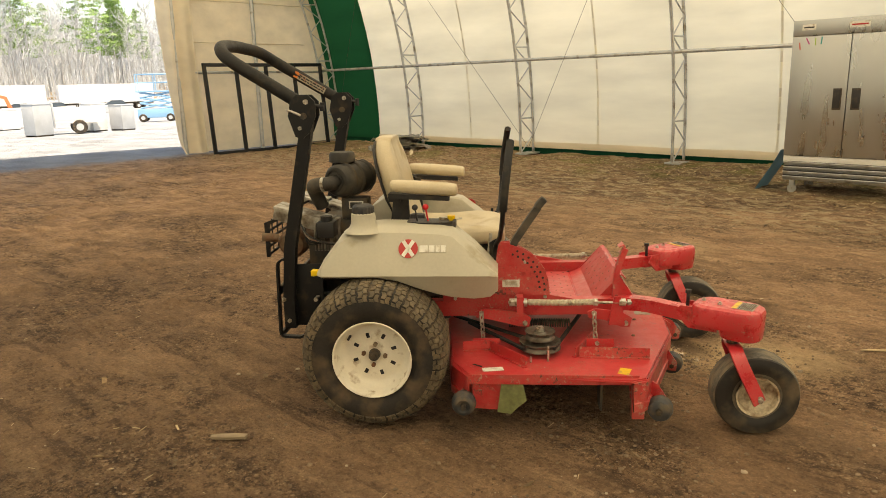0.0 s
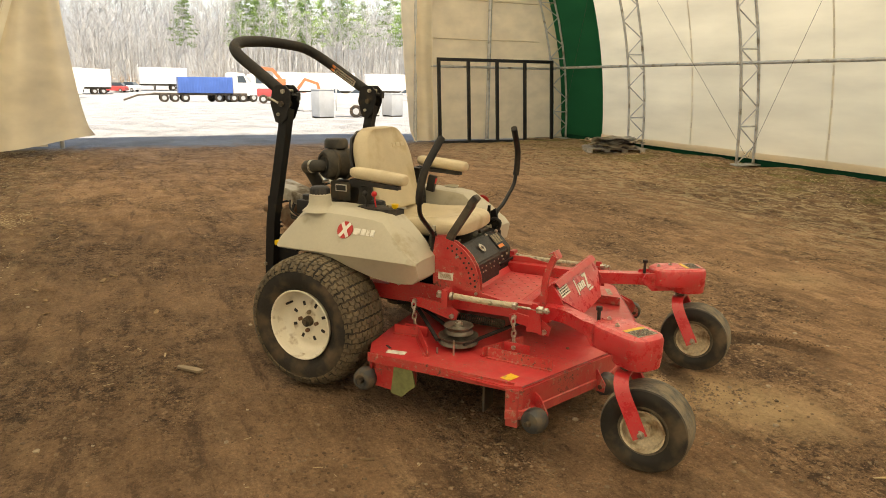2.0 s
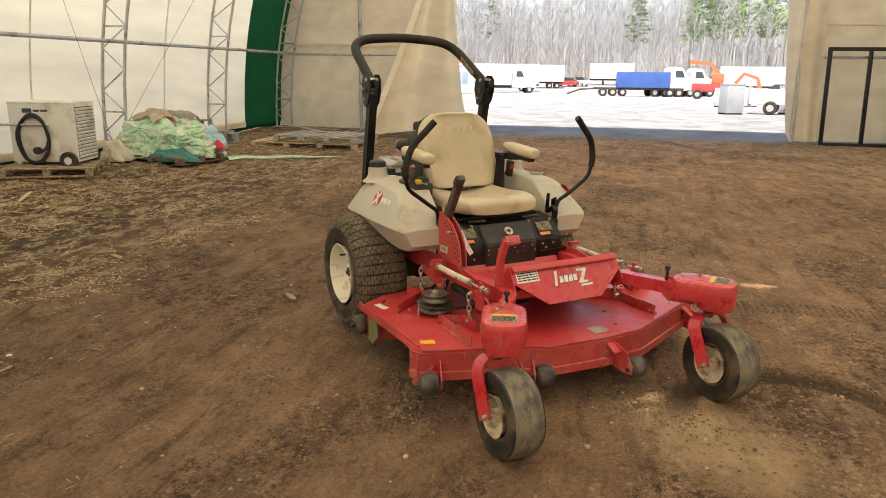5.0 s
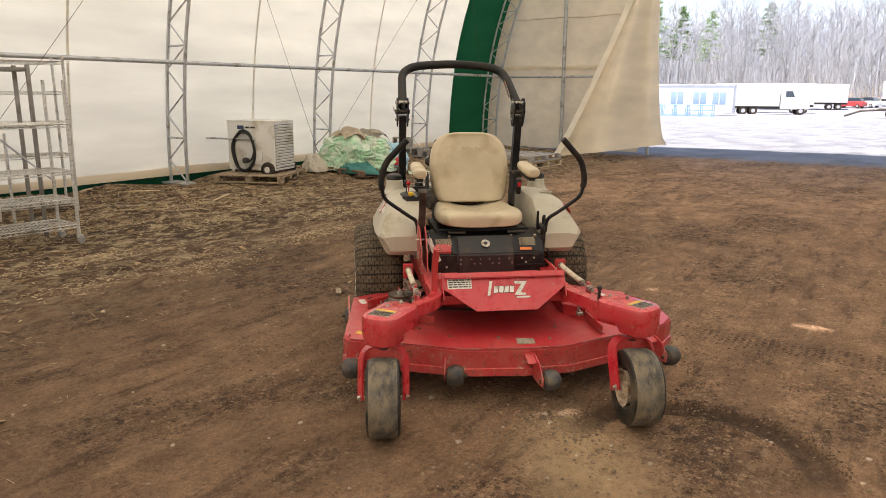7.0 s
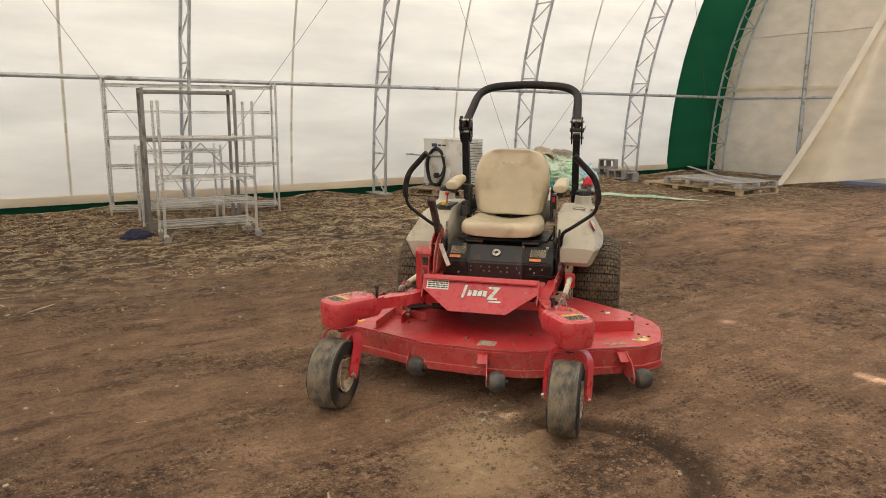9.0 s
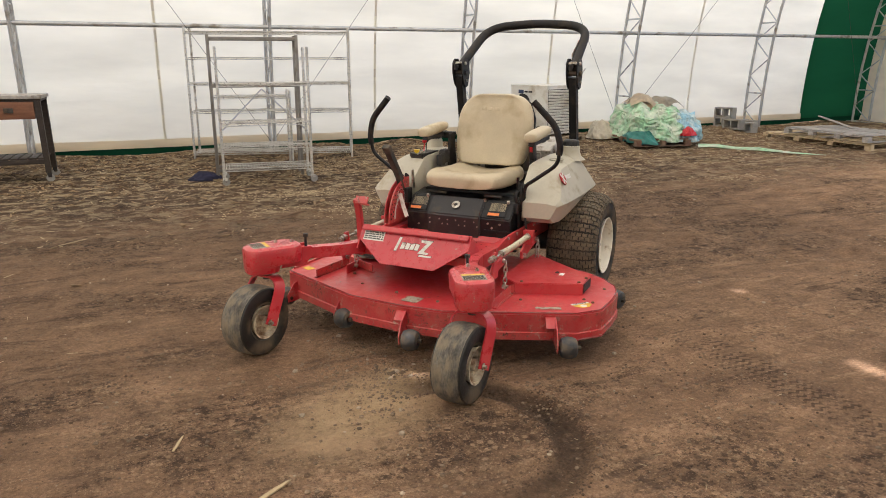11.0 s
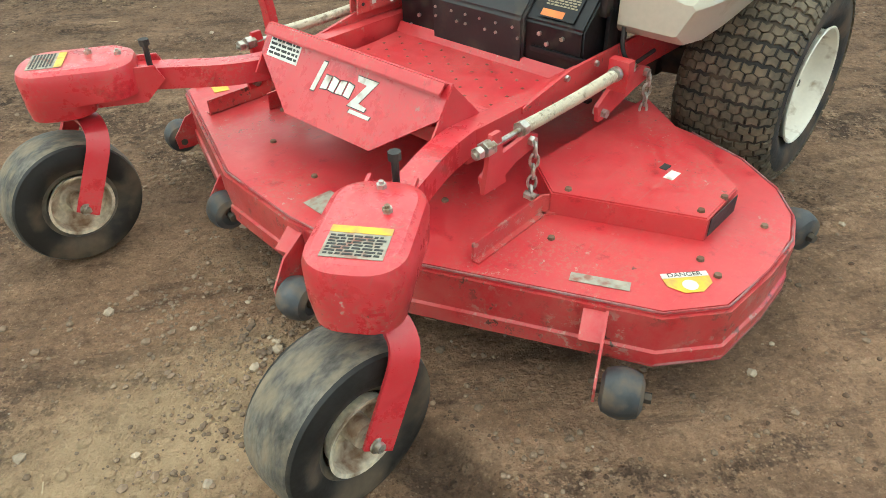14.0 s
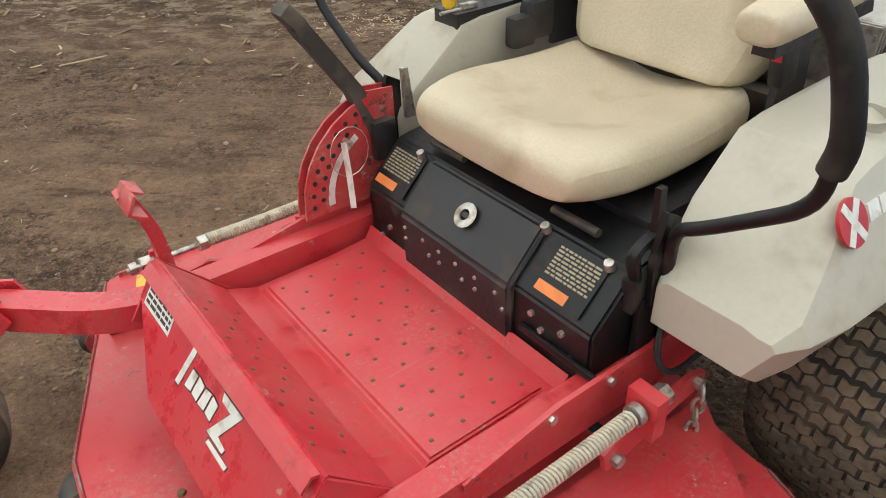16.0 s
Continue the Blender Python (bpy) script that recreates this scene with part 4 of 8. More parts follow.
# ---- mower: tanks ----
def tank(sgn):
    e = new("fuel_tank")
    e.parent = mower
    bm = bmesh.new()
    # sections along x: (x, bottom, crease, top, outer y at the crease, inner y)
    secs = [(-0.275, 0.648, 0.655, 0.675, 0.60, 0.42), (-0.25, 0.648, 0.657, 0.72, 0.63, 0.40), (-0.165, 0.65, 0.66, 0.832, 0.645, 0.37), (-0.10, 0.652, 0.662, 0.872, 0.65, 0.36), (0.02, 0.652, 0.664, 0.878, 0.655, 0.36),
            (0.11, 0.635, 0.664, 0.876, 0.658, 0.36), (0.20, 0.596, 0.664, 0.873, 0.66, 0.36), (0.30, 0.560, 0.664, 0.868, 0.66, 0.36), (0.36, 0.546, 0.664, 0.858, 0.66, 0.36), (0.46, 0.536, 0.662, 0.775, 0.655, 0.365),
            (0.535, 0.540, 0.658, 0.70, 0.64, 0.38), (0.572, 0.57, 0.645, 0.662, 0.61, 0.40)]
    rings = []
    for x, zb, zc, zt, yo, yi in secs:
        top_in = min(0.130, (zt - zc) * 0.62)
        low_in = min(0.06, (zc - zb) * 0.5)
        o = [(yi, zb), (yo - low_in - 0.01, zb), (yo - low_in, zb + 0.004), (yo - 0.002, zc - 0.003), (yo, zc), (yo - 0.001, zc + 0.004),
             (yo - top_in * 0.8, zt - min(0.03, (zt - zc) * 0.3)), (yo - top_in - 0.02, zt - 0.006), (yo - top_in - 0.045, zt), (yi + 0.02, zt), (yi + 0.004, zt - 0.008), (yi, zt - 0.02 if zt - zb > 0.06 else zt - 0.008)]
        rings.append([(x, sgn * y, z) for y, z in o])
    loft(bm, rings)
    body = part("tank_body", bm, TANK, e, "cream moulded plastic fuel tank over the wheel", 28)
    bv = body.modifiers.new("soft_edges", "BEVEL")
    bv.width, bv.segments, bv.limit_method, bv.angle_limit = 0.020, 4, "ANGLE", radians(24)
    bm = bmesh.new()
    revolve(bm, [(0.001, 0.06), (0.050, 0.06), (0.056, 0.055), (0.060, 0.01), (0.070, -0.01), (0.095, -0.03)], pose(-0.06, sgn * 0.50, 0.875, 90, 0, 0), seg=28)
    part("filler_neck", bm, TANK, e)
    bm = bmesh.new()
    vs = revolve(bm, [(0.001, 0.050), (0.040, 0.050), (0.046, 0.045), (0.0505, 0.038), (0.051, 0.004), (0.044, 0.0)], None, seg=54)
    for v in vs:
        a = math.atan2(v.co.z, v.co.x)
        if 0.002 < v.co.y < 0.043 and math.hypot(v.co.x, v.co.z) > 0.045:
            k = 1 + 0.035 * (1 if math.cos(18 * a) > 0 else -1)
            v.co.x *= k
            v.co.z *= k
    bmesh.ops.transform(bm, matrix=pose(-0.06, sgn * 0.50, 0.922, 90, 0, 0), verts=vs)
    part("fuel_cap", bm, PLASTIC, e, "ribbed black plastic fuel cap")
    # round maker's mark: plain shapes
    q = Matrix.Translation((0.185, -0.5955, 0.780)) @ Matrix.Rotation(radians(-29.9), 4, "X") @ Matrix.Rotation(radians(90), 4, "X")
    if sgn > 0:
        q = Matrix.Translation((0.375, 0.5905, 0.789)) @ Matrix.Rotation(radians(29.9), 4, "X") @ Matrix.Rotation(radians(-90), 4, "X") @ Matrix.Rotation(radians(180), 4, "Z")
    bm = bmesh.new()
    cyl(bm, (-0.02, 0, -0.004), (-0.02, 0, 0.0015), 0.036, seg=32)
    q = q @ Matrix.Scale(1.06 if sgn > 0 else 1.25, 4)
    bmesh.ops.transform(bm, matrix=q, verts=bm.verts[:])
    part("badge_disc", bm, STICK_RED, e, "round red badge")
    bm = bmesh.new()
    for a in (33, -33):
        box(bm, -0.035, 0.035, -0.007, 0.007, 0.0016, 0.0026, 0, pose(-0.02, 0, 0, 0, 0, 90 - a))
    for x0, w in ((0.022, 0.030), (0.057, 0.020), (0.082, 0.014), (0.101, 0.017)):
        box(bm, x0, x0 + w, -0.014, 0.012, -0.004, 0.0012)
    bmesh.ops.transform(bm, matrix=q, verts=bm.verts[:])
    part("badge_mark", bm, STICK_WHITE, e, "white badge shapes", 0)
    return e


tank_r, tank_l = tank(-1), tank(1)


# ---- mower: seat ----
seat = new("seat")
seat.parent = mower


def cushion(name, rings, label):
    bm = bmesh.new()
    loft(bm, rings)
    ob = part(name, bm, VINYL, seat, label)
    sub = ob.modifiers.new("round", "SUBSURF")
    sub.levels = sub.render_levels = 2
    return ob


# base cushion, raised at the sides and rounded to the front
rings = []
for i, (x, zt, hy) in enumerate([(0.08, 0.782, 0.22), (0.10, 0.795, 0.245), (0.20, 0.782, 0.262), (0.34, 0.782, 0.274), (0.46, 0.798, 0.272), (0.54, 0.806, 0.258), (0.588, 0.800, 0.236), (0.604, 0.780, 0.222), (0.607, 0.762, 0.214)]):
    zb = 0.70 if x < 0.5 else 0.70 + (x - 0.5) * 0.12
    rings.append([(x, -hy * 0.9, zb), (x, -hy, zb + 0.03), (x, -hy, zt - 0.01), (x, -hy * 0.86, zt + 0.030 - 0.03 * (x > 0.5)), (x, -hy * 0.45, zt - 0.008 + 0.006 * (x > 0.5)), (x, 0, zt - 0.022 + 0.026 * (x > 0.5)), (x, hy * 0.45, zt - 0.008 + 0.006 * (x > 0.5)),
                  (x, hy * 0.86, zt + 0.030 - 0.03 * (x > 0.5)), (x, hy, zt - 0.01), (x, hy, zb + 0.03), (x, hy * 0.9, zb)])
cushion("seat_cushion", rings, "cream vinyl seat cushion with dirt marks")
rings = []
for z, hy, xo in [(0.80, 0.215, 0.0), (0.82, 0.242, 0.0), (0.92, 0.272, -0.005), (1.05, 0.278, 0.0), (1.15, 0.264, 0.0), (1.21, 0.226, 0.005), (1.245, 0.168, 0.012), (1.258, 0.105, 0.02)]:
    x = 0.095 - (z - 0.80) * 0.28 + xo
    th = 0.055 if z < 1.2 else 0.042
    rings.append([(x + th + 0.006, 0, z), (x + th, hy * 0.5, z), (x + th + 0.012, hy * 0.85, z), (x + th * 0.4, hy, z), (x - th * 0.6, hy * 0.97, z), (x - th, hy * 0.6, z), (x - th, 0, z),
                  (x - th, -hy * 0.6, z), (x - th * 0.6, -hy * 0.97, z), (x + th * 0.4, -hy, z), (x + th + 0.012, -hy * 0.85, z), (x + th, -hy * 0.5, z)])
cushion("backrest", rings, "cream vinyl backrest with an embossed mark")
for sgn in (-1, 1):
    rings = []
    for x, hw, hz in [(0.052, 0.024, 0.016), (0.060, 0.038, 0.028), (0.12, 0.045, 0.032), (0.30, 0.047, 0.032), (0.372, 0.044, 0.030), (0.380, 0.032, 0.020)]:
        rings.append([(x, sgn * 0.365 + a, 1.03 + b - (x - 0.2) * 0.08) for a, b in rrect(0, 0, hw, hz, min(hw, hz) * 0.9, 3)])
    cushion("armrest", rings, "cream vinyl armrest pad")

# ---- mower: roll bar ----
rollbar = new("roll_bar")
rollbar.parent = mower
for sgn in (-1, 1):
    bm = bmesh.new()
    y = sgn * 0.42
    sweep(bm, [(-0.468, y, 0.34), (-0.468, y, 0.48), (-0.445, y, 0.75), (-0.318, y, 1.36)], 0.03, flat=(0.050, 0.056))
    part("post", bm, BLACK, rollbar, "black painted roll bar post, scuffed")
bm = bmesh.new()
sweep(bm, bend([(-0.31, -0.42, 1.42), (-0.70, -0.395, 1.66), (-0.76, -0.30, 1.715), (-0.80, 0, 1.735), (-0.76, 0.30, 1.715), (-0.70, 0.395, 1.66), (-0.31, 0.42, 1.42)], 0.10, 6), 0.031, 14)
part("hoop", bm, FOAM, rollbar, "worn black folding roll bar hoop")

# ---- mower: frame ----
frame_ob = new("chassis")
frame_ob.parent = mower
for sgn in (-1, 1):
    bm = bmesh.new()
    box(bm, -0.42, 0.10, sgn * 0.36 - 0.025, sgn * 0.36 + 0.025, 0.36, 0.50, 0.006)
    part("rear_rail", bm, BLACK, frame_ob, "black painted rear frame rail")
    bm = bmesh.new()
    sweep(bm, [(0.05, sgn * 0.375, 0.425), (1.18, sgn * 0.365, 0.437)], 0.03, flat=(0.055, 0.078))
    part("side_rail", bm, RED, frame_ob, "red painted steel side rail with scuffs")
    # arm to the caster, bent outwards
    cy, cx = (-0.60, 1.50) if sgn < 0 else (0.47, 1.50)
    bm = bmesh.new()
    sweep(bm, bend([(1.12, sgn * 0.355, 0.445), (1.27, sgn * 0.385, 0.452), (cx, cy, 0.455)], 0.08, 4), 0.03, flat=(0.062, 0.062))
    part("caster_arm", bm, RED2, frame_ob, "red painted steel caster arm")
    # strip that carries the lift shaft above the rail
    bm = bmesh.new()
    prism(bm, [(0.30, 0.455), (0.30, 0.50), (0.78, 0.505), (0.98, 0.47), (0.98, 0.455)], sgn * 0.39, sgn * 0.40, "y")
    part("rail_flange", bm, RED, frame_ob)
    for bx, bz in ((0.66, 0.487), (0.80, 0.49), (0.36, 0.48)):
        bm = bmesh.new()
        cyl(bm, (bx, sgn * 0.40, bz), (bx, sgn * 0.408, bz), 0.009, seg=6)
        part("bolt", bm, ZINC, frame_ob)

bm = bmesh.new()
box(bm, 1.10, 1.16, -0.34, 0.34, 0.40, 0.45, 0.006)
part("front_cross_tube", bm, RED, frame_ob)
bm = bmesh.new()
box(bm, -0.44, -0.36, -0.40, 0.40, 0.40, 0.50, 0.006)
part("rear_cross_tube", bm, BLACK, frame_ob)
# rear guard and hitch plate
bm = bmesh.new()
for sgn in (-1, 1):
    sweep(bm, bend([(-0.46, sgn * 0.34, 0.69), (-0.545, sgn * 0.34, 0.66), (-0.555, sgn * 0.34, 0.26), (-0.43, sgn * 0.34, 0.255), (-0.38, sgn * 0.34, 0.40)], 0.03, 3), 0.01, flat=(0.03, 0.012))
sweep(bm, [(-0.55, -0.34, 0.50), (-0.55, 0.34, 0.50)], 0.01, flat=(0.012, 0.04))
sweep(bm, [(-0.55, -0.34, 0.27), (-0.55, 0.34, 0.27)], 0.01, flat=(0.012, 0.03))
part("rear_guard", bm, BLACK, frame_ob, "black bent steel rear guard")
for sgn in (-1, 1):
    bm = bmesh.new()
    box(bm, -0.49, -0.30, sgn * 0.395 - 0.006, sgn * 0.395 + 0.006, 0.34, 0.66, 0.004)
    part("roll_bar_mount", bm, BLACK, frame_ob)
    for bx, bz in ((-0.33, 0.62), (-0.33, 0.49), (-0.49, 0.49), (-0.33, 0.38), (-0.47, 0.38)):
        bm = bmesh.new()
        cyl(bm, (bx, sgn * 0.40, bz), (bx, sgn * 0.452, bz), 0.011, seg=6)
        part("bolt", bm, ZINC, frame_ob)
    bm = bmesh.new()
    box(bm, -0.31, -0.27, sgn * 0.56 - 0.02, sgn * 0.56 + 0.02, 0.645, 0.672, 0.004)
    part("tag", bm, YELLOW, frame_ob, "small yellow plastic tag")
# hydraulic pumps and motors between the wheels
for sgn in (-1, 1):
    bm = bmesh.new()
    cyl(bm, (0, sgn * 0.30, 0.305), (0, sgn * 0.50, 0.305), 0.075, 0.06, 20)
    box(bm, -0.08, 0.10, sgn * 0.26 - 0.05, sgn * 0.26 + 0.05, 0.24, 0.40, 0.015)
    part("wheel_motor", bm, DARKSTEEL, frame_ob)
    bm = bmesh.new()
    cyl(bm, (0.22, sgn * 0.16, 0.30), (0.22, sgn * 0.16, 0.44), 0.07, seg=20)
    part("pump", bm, DARKSTEEL, frame_ob)
    bm = bmesh.new()
    sweep(bm, bend([(0.26, sgn * 0.2, 0.36), (0.34, sgn * 0.33, 0.36), (0.16, sgn * 0.34, 0.38), (0.05, sgn * 0.30, 0.36)], 0.06, 5), 0.012, 8)
    part("hose", bm, BELT, frame_ob)

# caster pivot covers
for sgn, cx, cy, turn in ((-1, 1.598, -0.640, -33), (1, 1.612, 0.530, 33)):
    e = new("pivot_cover")
    e.parent, e.matrix_basis = mower, pose(cx, cy, 0, 0, 0, turn)
    bm = bmesh.new()
    rings = []
    for z, hx, hy, r, off in ((0.382, 0.075, 0.073, 0.055, 0.065), (0.388, 0.085, 0.083, 0.06, 0.062), (0.425, 0.092, 0.090, 0.065, 0.058), (0.432, 0.150, 0.094, 0.07, 0.0), (0.50, 0.152, 0.096, 0.072, 0.0),
                              (0.516, 0.147, 0.091, 0.07, 0.0), (0.525, 0.132, 0.077, 0.06, 0.0)):
        rings.append([(off + a, b, z) for a, b in rrect(0, 0, hx, hy, r, 6)])
    loft(bm, rings)
    part("cover_shell", bm, RED2, e, "glossy red pressed cover over the caster pivot", 30)
    bm = bmesh.new()
    prism(bm, [(-0.16, 0.40), (-0.22, 0.46), (-0.20, 0.50), (-0.06, 0.50), (-0.03, 0.40)], -0.052, -0.044, "y")
    prism(bm, [(-0.16, 0.40), (-0.22, 0.46), (-0.20, 0.50), (-0.06, 0.50), (-0.03, 0.40)], 0.044, 0.052, "y")
    part("gusset", bm, RED2, e)
    for bx, by in ((-0.11, 0.0), (-0.03, 0.03 * sgn)):
        bm = bmesh.new()
        cyl(bm, (bx, by, 0.522), (bx, by, 0.534), 0.010, seg=6)
        cyl(bm, (bx, by, 0.53), (bx, by, 0.540), 0.005, seg=8)
        part("bolt", bm, ZINC, e)
    bm = bmesh.new()
    cyl(bm, (-0.185, 0.01, 0.48), (-0.185, 0.01, 0.545), 0.008, seg=8)
    cyl(bm, (-0.185, 0.01, 0.545), (-0.185, 0.01, 0.562), 0.014, seg=8)
    part("grease_fitting", bm, PLASTIC, e)
    bm = bmesh.new()
    box(bm, 0.025, 0.115, -0.055, 0.055, 0.5255, 0.5268)
    st = part("warning_sticker", bm, STICK_GREY, e, "worn yellow and grey warning sticker", 0)
    bm = bmesh.new()
    box(bm, 0.025, 0.045, -0.055, 0.055, 0.5270, 0.5276)
    part("sticker_band", bm, STICK_YELLOW, st, "", 0)
    bars(st, "print_line", INK, pose(0.08, 0, 0.5271, 0, 0, 90), 0.10, 0.06, 7, 3)

# springs along the rails, with their rods and nuts
for sgn, xr, xf in ((-1, 0.665, 1.165), (1, 0.645, 1.215)):
    e = new("lift_spring")
    e.parent = mower
    y = sgn * 0.474
    bm = bmesh.new()
    n = 50
    pts = [(xr + 0.05 + (xf - xr - 0.19) * i / (n * 8), y + 0.0138 * math.cos(i * math.pi / 4), (0.481 if sgn > 0 else 0.484) + 0.0138 * math.sin(i * math.pi / 4) - 0.003 * math.sin(i / (n * 8) * math.pi)) for i in range(n * 8 + 1)]
    sweep(bm, pts, 0.0029, 5)
    part("coil", bm, SPRING, e, "dull steel coil spring")
    bm = bmesh.new()
    cyl(bm, (xr - 0.045, y, 0.483), (xf + 0.04, y, 0.48), 0.0065, seg=10)
    part("rod", bm, ZINC, e, "threaded steel rod")
    for x0, x1, r, s in ((xr - 0.04, xr - 0.005, 0.020, 6), (xr + 0.03, xr + 0.045, 0.020, 20), (xf - 0.14, xf - 0.120, 0.019, 6), (xf - 0.02, xf + 0.01, 0.019, 6), (xf + 0.018, xf + 0.034, 0.015, 6)):
        bm = bmesh.new()
        cyl(bm, (x0, y, 0.482), (x1, y, 0.482), r, seg=s)
        part("nut", bm, ZINC, e)
    bm = bmesh.new()
    prism(bm, [(xr - 0.005, 0.43), (xr - 0.005, 0.515), (xr + 0.025, 0.515), (xr + 0.025, 0.43)], y - 0.03, y + 0.03, "y")
    part("spring_stop", bm, RED, e)
    bm = bmesh.new()
    prism(bm, [(xf - 0.07, 0.37), (xf - 0.045, 0.51), (xf - 0.015, 0.51), (xf + 0.01, 0.37)], y - 0.006, y + 0.006, "y")
    part("spring_bracket", bm, RED, e)
    # bell cranks with the chains that hold the deck
    for x0 in (0.49, 1.03):
        bm = bmesh.new()
        yy = sgn * 0.455
        a, c = (0.52, 0.70) if x0 < 0.8 else (1.05, 1.18)
        prism(bm, [(x0 - 0.025, 0.40), (x0 - 0.03, 0.43), (x0 + 0.01, 0.445), (c - 0.02, 0.43), (c + 0.03, 0.40), (c + 0.02, 0.355), (c - 0.02, 0.355), (x0 + 0.05, 0.39)], yy - 0.006, yy + 0.006, "y")
        part("bell_crank", bm, RED, e, "red steel bell crank")
        for px, pz in ((x0, 0.425), (c, 0.375)):
            bm = bmesh.new()
            cyl(bm, (px, yy - 0.02, pz), (px, yy + 0.02, pz), 0.013, seg=6)
            part("bolt", bm, ZINC, e)
        for k in range(5):
            bm = bmesh.new()
            zc = 0.405 - k * 0.029
            ring = [(0.0105 * math.cos(a * math.pi / 6), 0.0, 0.0195 * math.sin(a * math.pi / 6)) for a in range(12)]
            sweep(bm, ring, 0.0042, 6, closed=True)
            bmesh.ops.transform(bm, matrix=pose(x0 + 0.002 * k, sgn * 0.477, zc, 0, 0, 45 + 90 * (k % 2)), verts=bm.verts[:])
            part("chain_link", bm, ZINC, e)

# ---- mower: foot pan, front panel ----
pan = new("foot_pan")
pan.parent = mower
bm = bmesh.new()
line = [(0.68, 0.455), (0.70, 0.425), (0.80, 0.418), (0.985, 0.418), (1.05, 0.445), (1.165, 0.575), (1.18, 0.580), (1.20, 0.560)]
lo = [[bm.verts.new((x, y, z - d)) for x, z in line] for y, d in ((-0.325, 0), (0.325, 0), (0.325, 0.006), (-0.325, 0.006))]
for i in range(len(line) - 1):
    for a, c in ((0, 1), (1, 2), (2, 3), (3, 0)):
        bm.faces.new((lo[a][i], lo[a][i + 1], lo[c][i + 1], lo[c][i]))
part("pan_sheet", bm, RED, pan, "worn red steel foot pan with punched grip holes", 20)
bm = bmesh.new()
prism(bm, [(0.708, 0.414), (0.716, 0.429), (0.972, 0.429), (0.988, 0.414)], -0.302, 0.302, "y")
bmesh.ops.bevel(bm, geom=[e for e in bm.edges if all(v.co.z > 0.42 for v in e.verts)], offset=0.005, segments=2, affect="EDGES")
part("grip_plate", bm, RED, pan, "scuffed raised grip plate with small punched holes", 30)
# punched holes: one small rimmed square, repeated over the plate and the slope
spots = [pose(0.742 + i * 0.034, -0.270 + j * 0.045, 0.4296) for i in range(7) for j in range(13) if (i + j) % 2 == 0]
spots += [pose(1.05 + 0.115 * (0.2 + i * 0.2), -0.20 + j * 0.1 + (0.05 if i % 2 else 0), 0.446 + 0.13 * (0.2 + i * 0.2), 0, -48, 0) for i in range(4) for j in range(5)]
bm = bmesh.new()
box(bm, -0.0038, 0.0038, -0.0038, 0.0038, -0.0012, 0.0006, 0.0004)
hole = part("grip_hole", bm, RUST, pan, "", 0)
hole.matrix_basis = spots[0]
for m in spots[1:]:
    ob = new("grip_hole", hole.data)
    ob.parent, ob.matrix_basis = pan, m
# front panel facing ahead: a folded sheet with cut lower corners
bm = bmesh.new()
top, low = (1.165, 0.578), (1.285, 0.398)
# corner list as (y, down the sheet 0..1)
shape = [(-0.335, 0.0), (0.335, 0.0), (0.335, 0.40), (0.165, 1.0), (-0.165, 1.0), (-0.335, 0.40)]
nrm = Vector((low[1] - top[1], 0, -(low[0] - top[0]))).normalized() * -1


def on_panel(y, t, h=0.0):
    return Vector((top[0] + (low[0] - top[0]) * t, y, top[1] + (low[1] - top[1]) * t)) + Vector((0.832, 0, 0.555)) * h


f = [bm.verts.new(on_panel(y, t)) for y, t in shape]
b = [bm.verts.new(on_panel(y, t, -0.006)) for y, t in shape]
bm.faces.new(f)
bm.faces.new(b[::-1])
for i in range(6):
    bm.faces.new((f[i], f[(i + 1) % 6], b[(i + 1) % 6], b[i]))
part("front_panel", bm, RED2, pan, "glossy red folded front panel", 20)
for sgn in (-1, 1):
    bm = bmesh.new()
    prism(bm, [(1.04, 0.44), (1.165, 0.574), (1.245, 0.455), (1.20, 0.43)], sgn * 0.334 - 0.003, sgn * 0.334 + 0.003, "y")
    part("panel_side", bm, RED, pan)
Q = Matrix.Translation(on_panel(0, 0.5)) @ Matrix(((0, -0.555, 0.832, 0), (1, 0, 0, 0), (0, 0.832, 0.555, 0), (0, 0, 0, 1)))
# white slanted mark of plain shapes, each on a thin dark rim
MARKS = [[(-0.094, 0.052), (-0.078, 0.052), (-0.096, -0.028), (-0.112, -0.028)],
         [(-0.070, 0.022), (-0.048, 0.022), (-0.054, -0.012), (-0.078, -0.016)],
         [(-0.042, 0.024), (-0.018, 0.020), (-0.026, -0.014), (-0.048, -0.012)],
         [(-0.012, 0.020), (0.010, 0.024), (0.004, -0.012), (-0.020, -0.014)],
         [(0.016, 0.024), (0.038, 0.020), (0.032, -0.014), (0.010, -0.012)],
         [(0.040, 0.048), (0.112, 0.048), (0.070, -0.016), (0.100, -0.020), (0.096, -0.030), (0.034, -0.030), (0.078, 0.032), (0.044, 0.034)],
         [(0.048, -0.036), (0.122, -0.036), (0.118, -0.046), (0.044, -0.046)]]
for shape_ in MARKS:
    mx, my = sum(x for x, y in shape_) / len(shape_), sum(y for x, y in shape_) / len(shape_)
    for nm, mt, grow, z0, z1, lb in (("mark_rim", INK, 1.0, 0.0002, 0.0008, "dark rim of the mark"), ("panel_mark", STICK_WHITE, 0.0, 0.0009, 0.0015, "white slanted shape")):
        bm = bmesh.new()
        out = []
        for x, y in shape_:
            d = Vector((x - mx, y - my))
            d = d.normalized() * 0.0032 * grow if d.length > 1e-6 else d
            out.append((x + d.x, y + d.y))
        prism(bm, out, z0, z1, "z")
        bmesh.ops.transform(bm, matrix=Q @ pose(0.012, 0.004, 0), verts=bm.verts[:])
        part(nm, bm, mt, pan, lb, 0)
bm = bmesh.new()
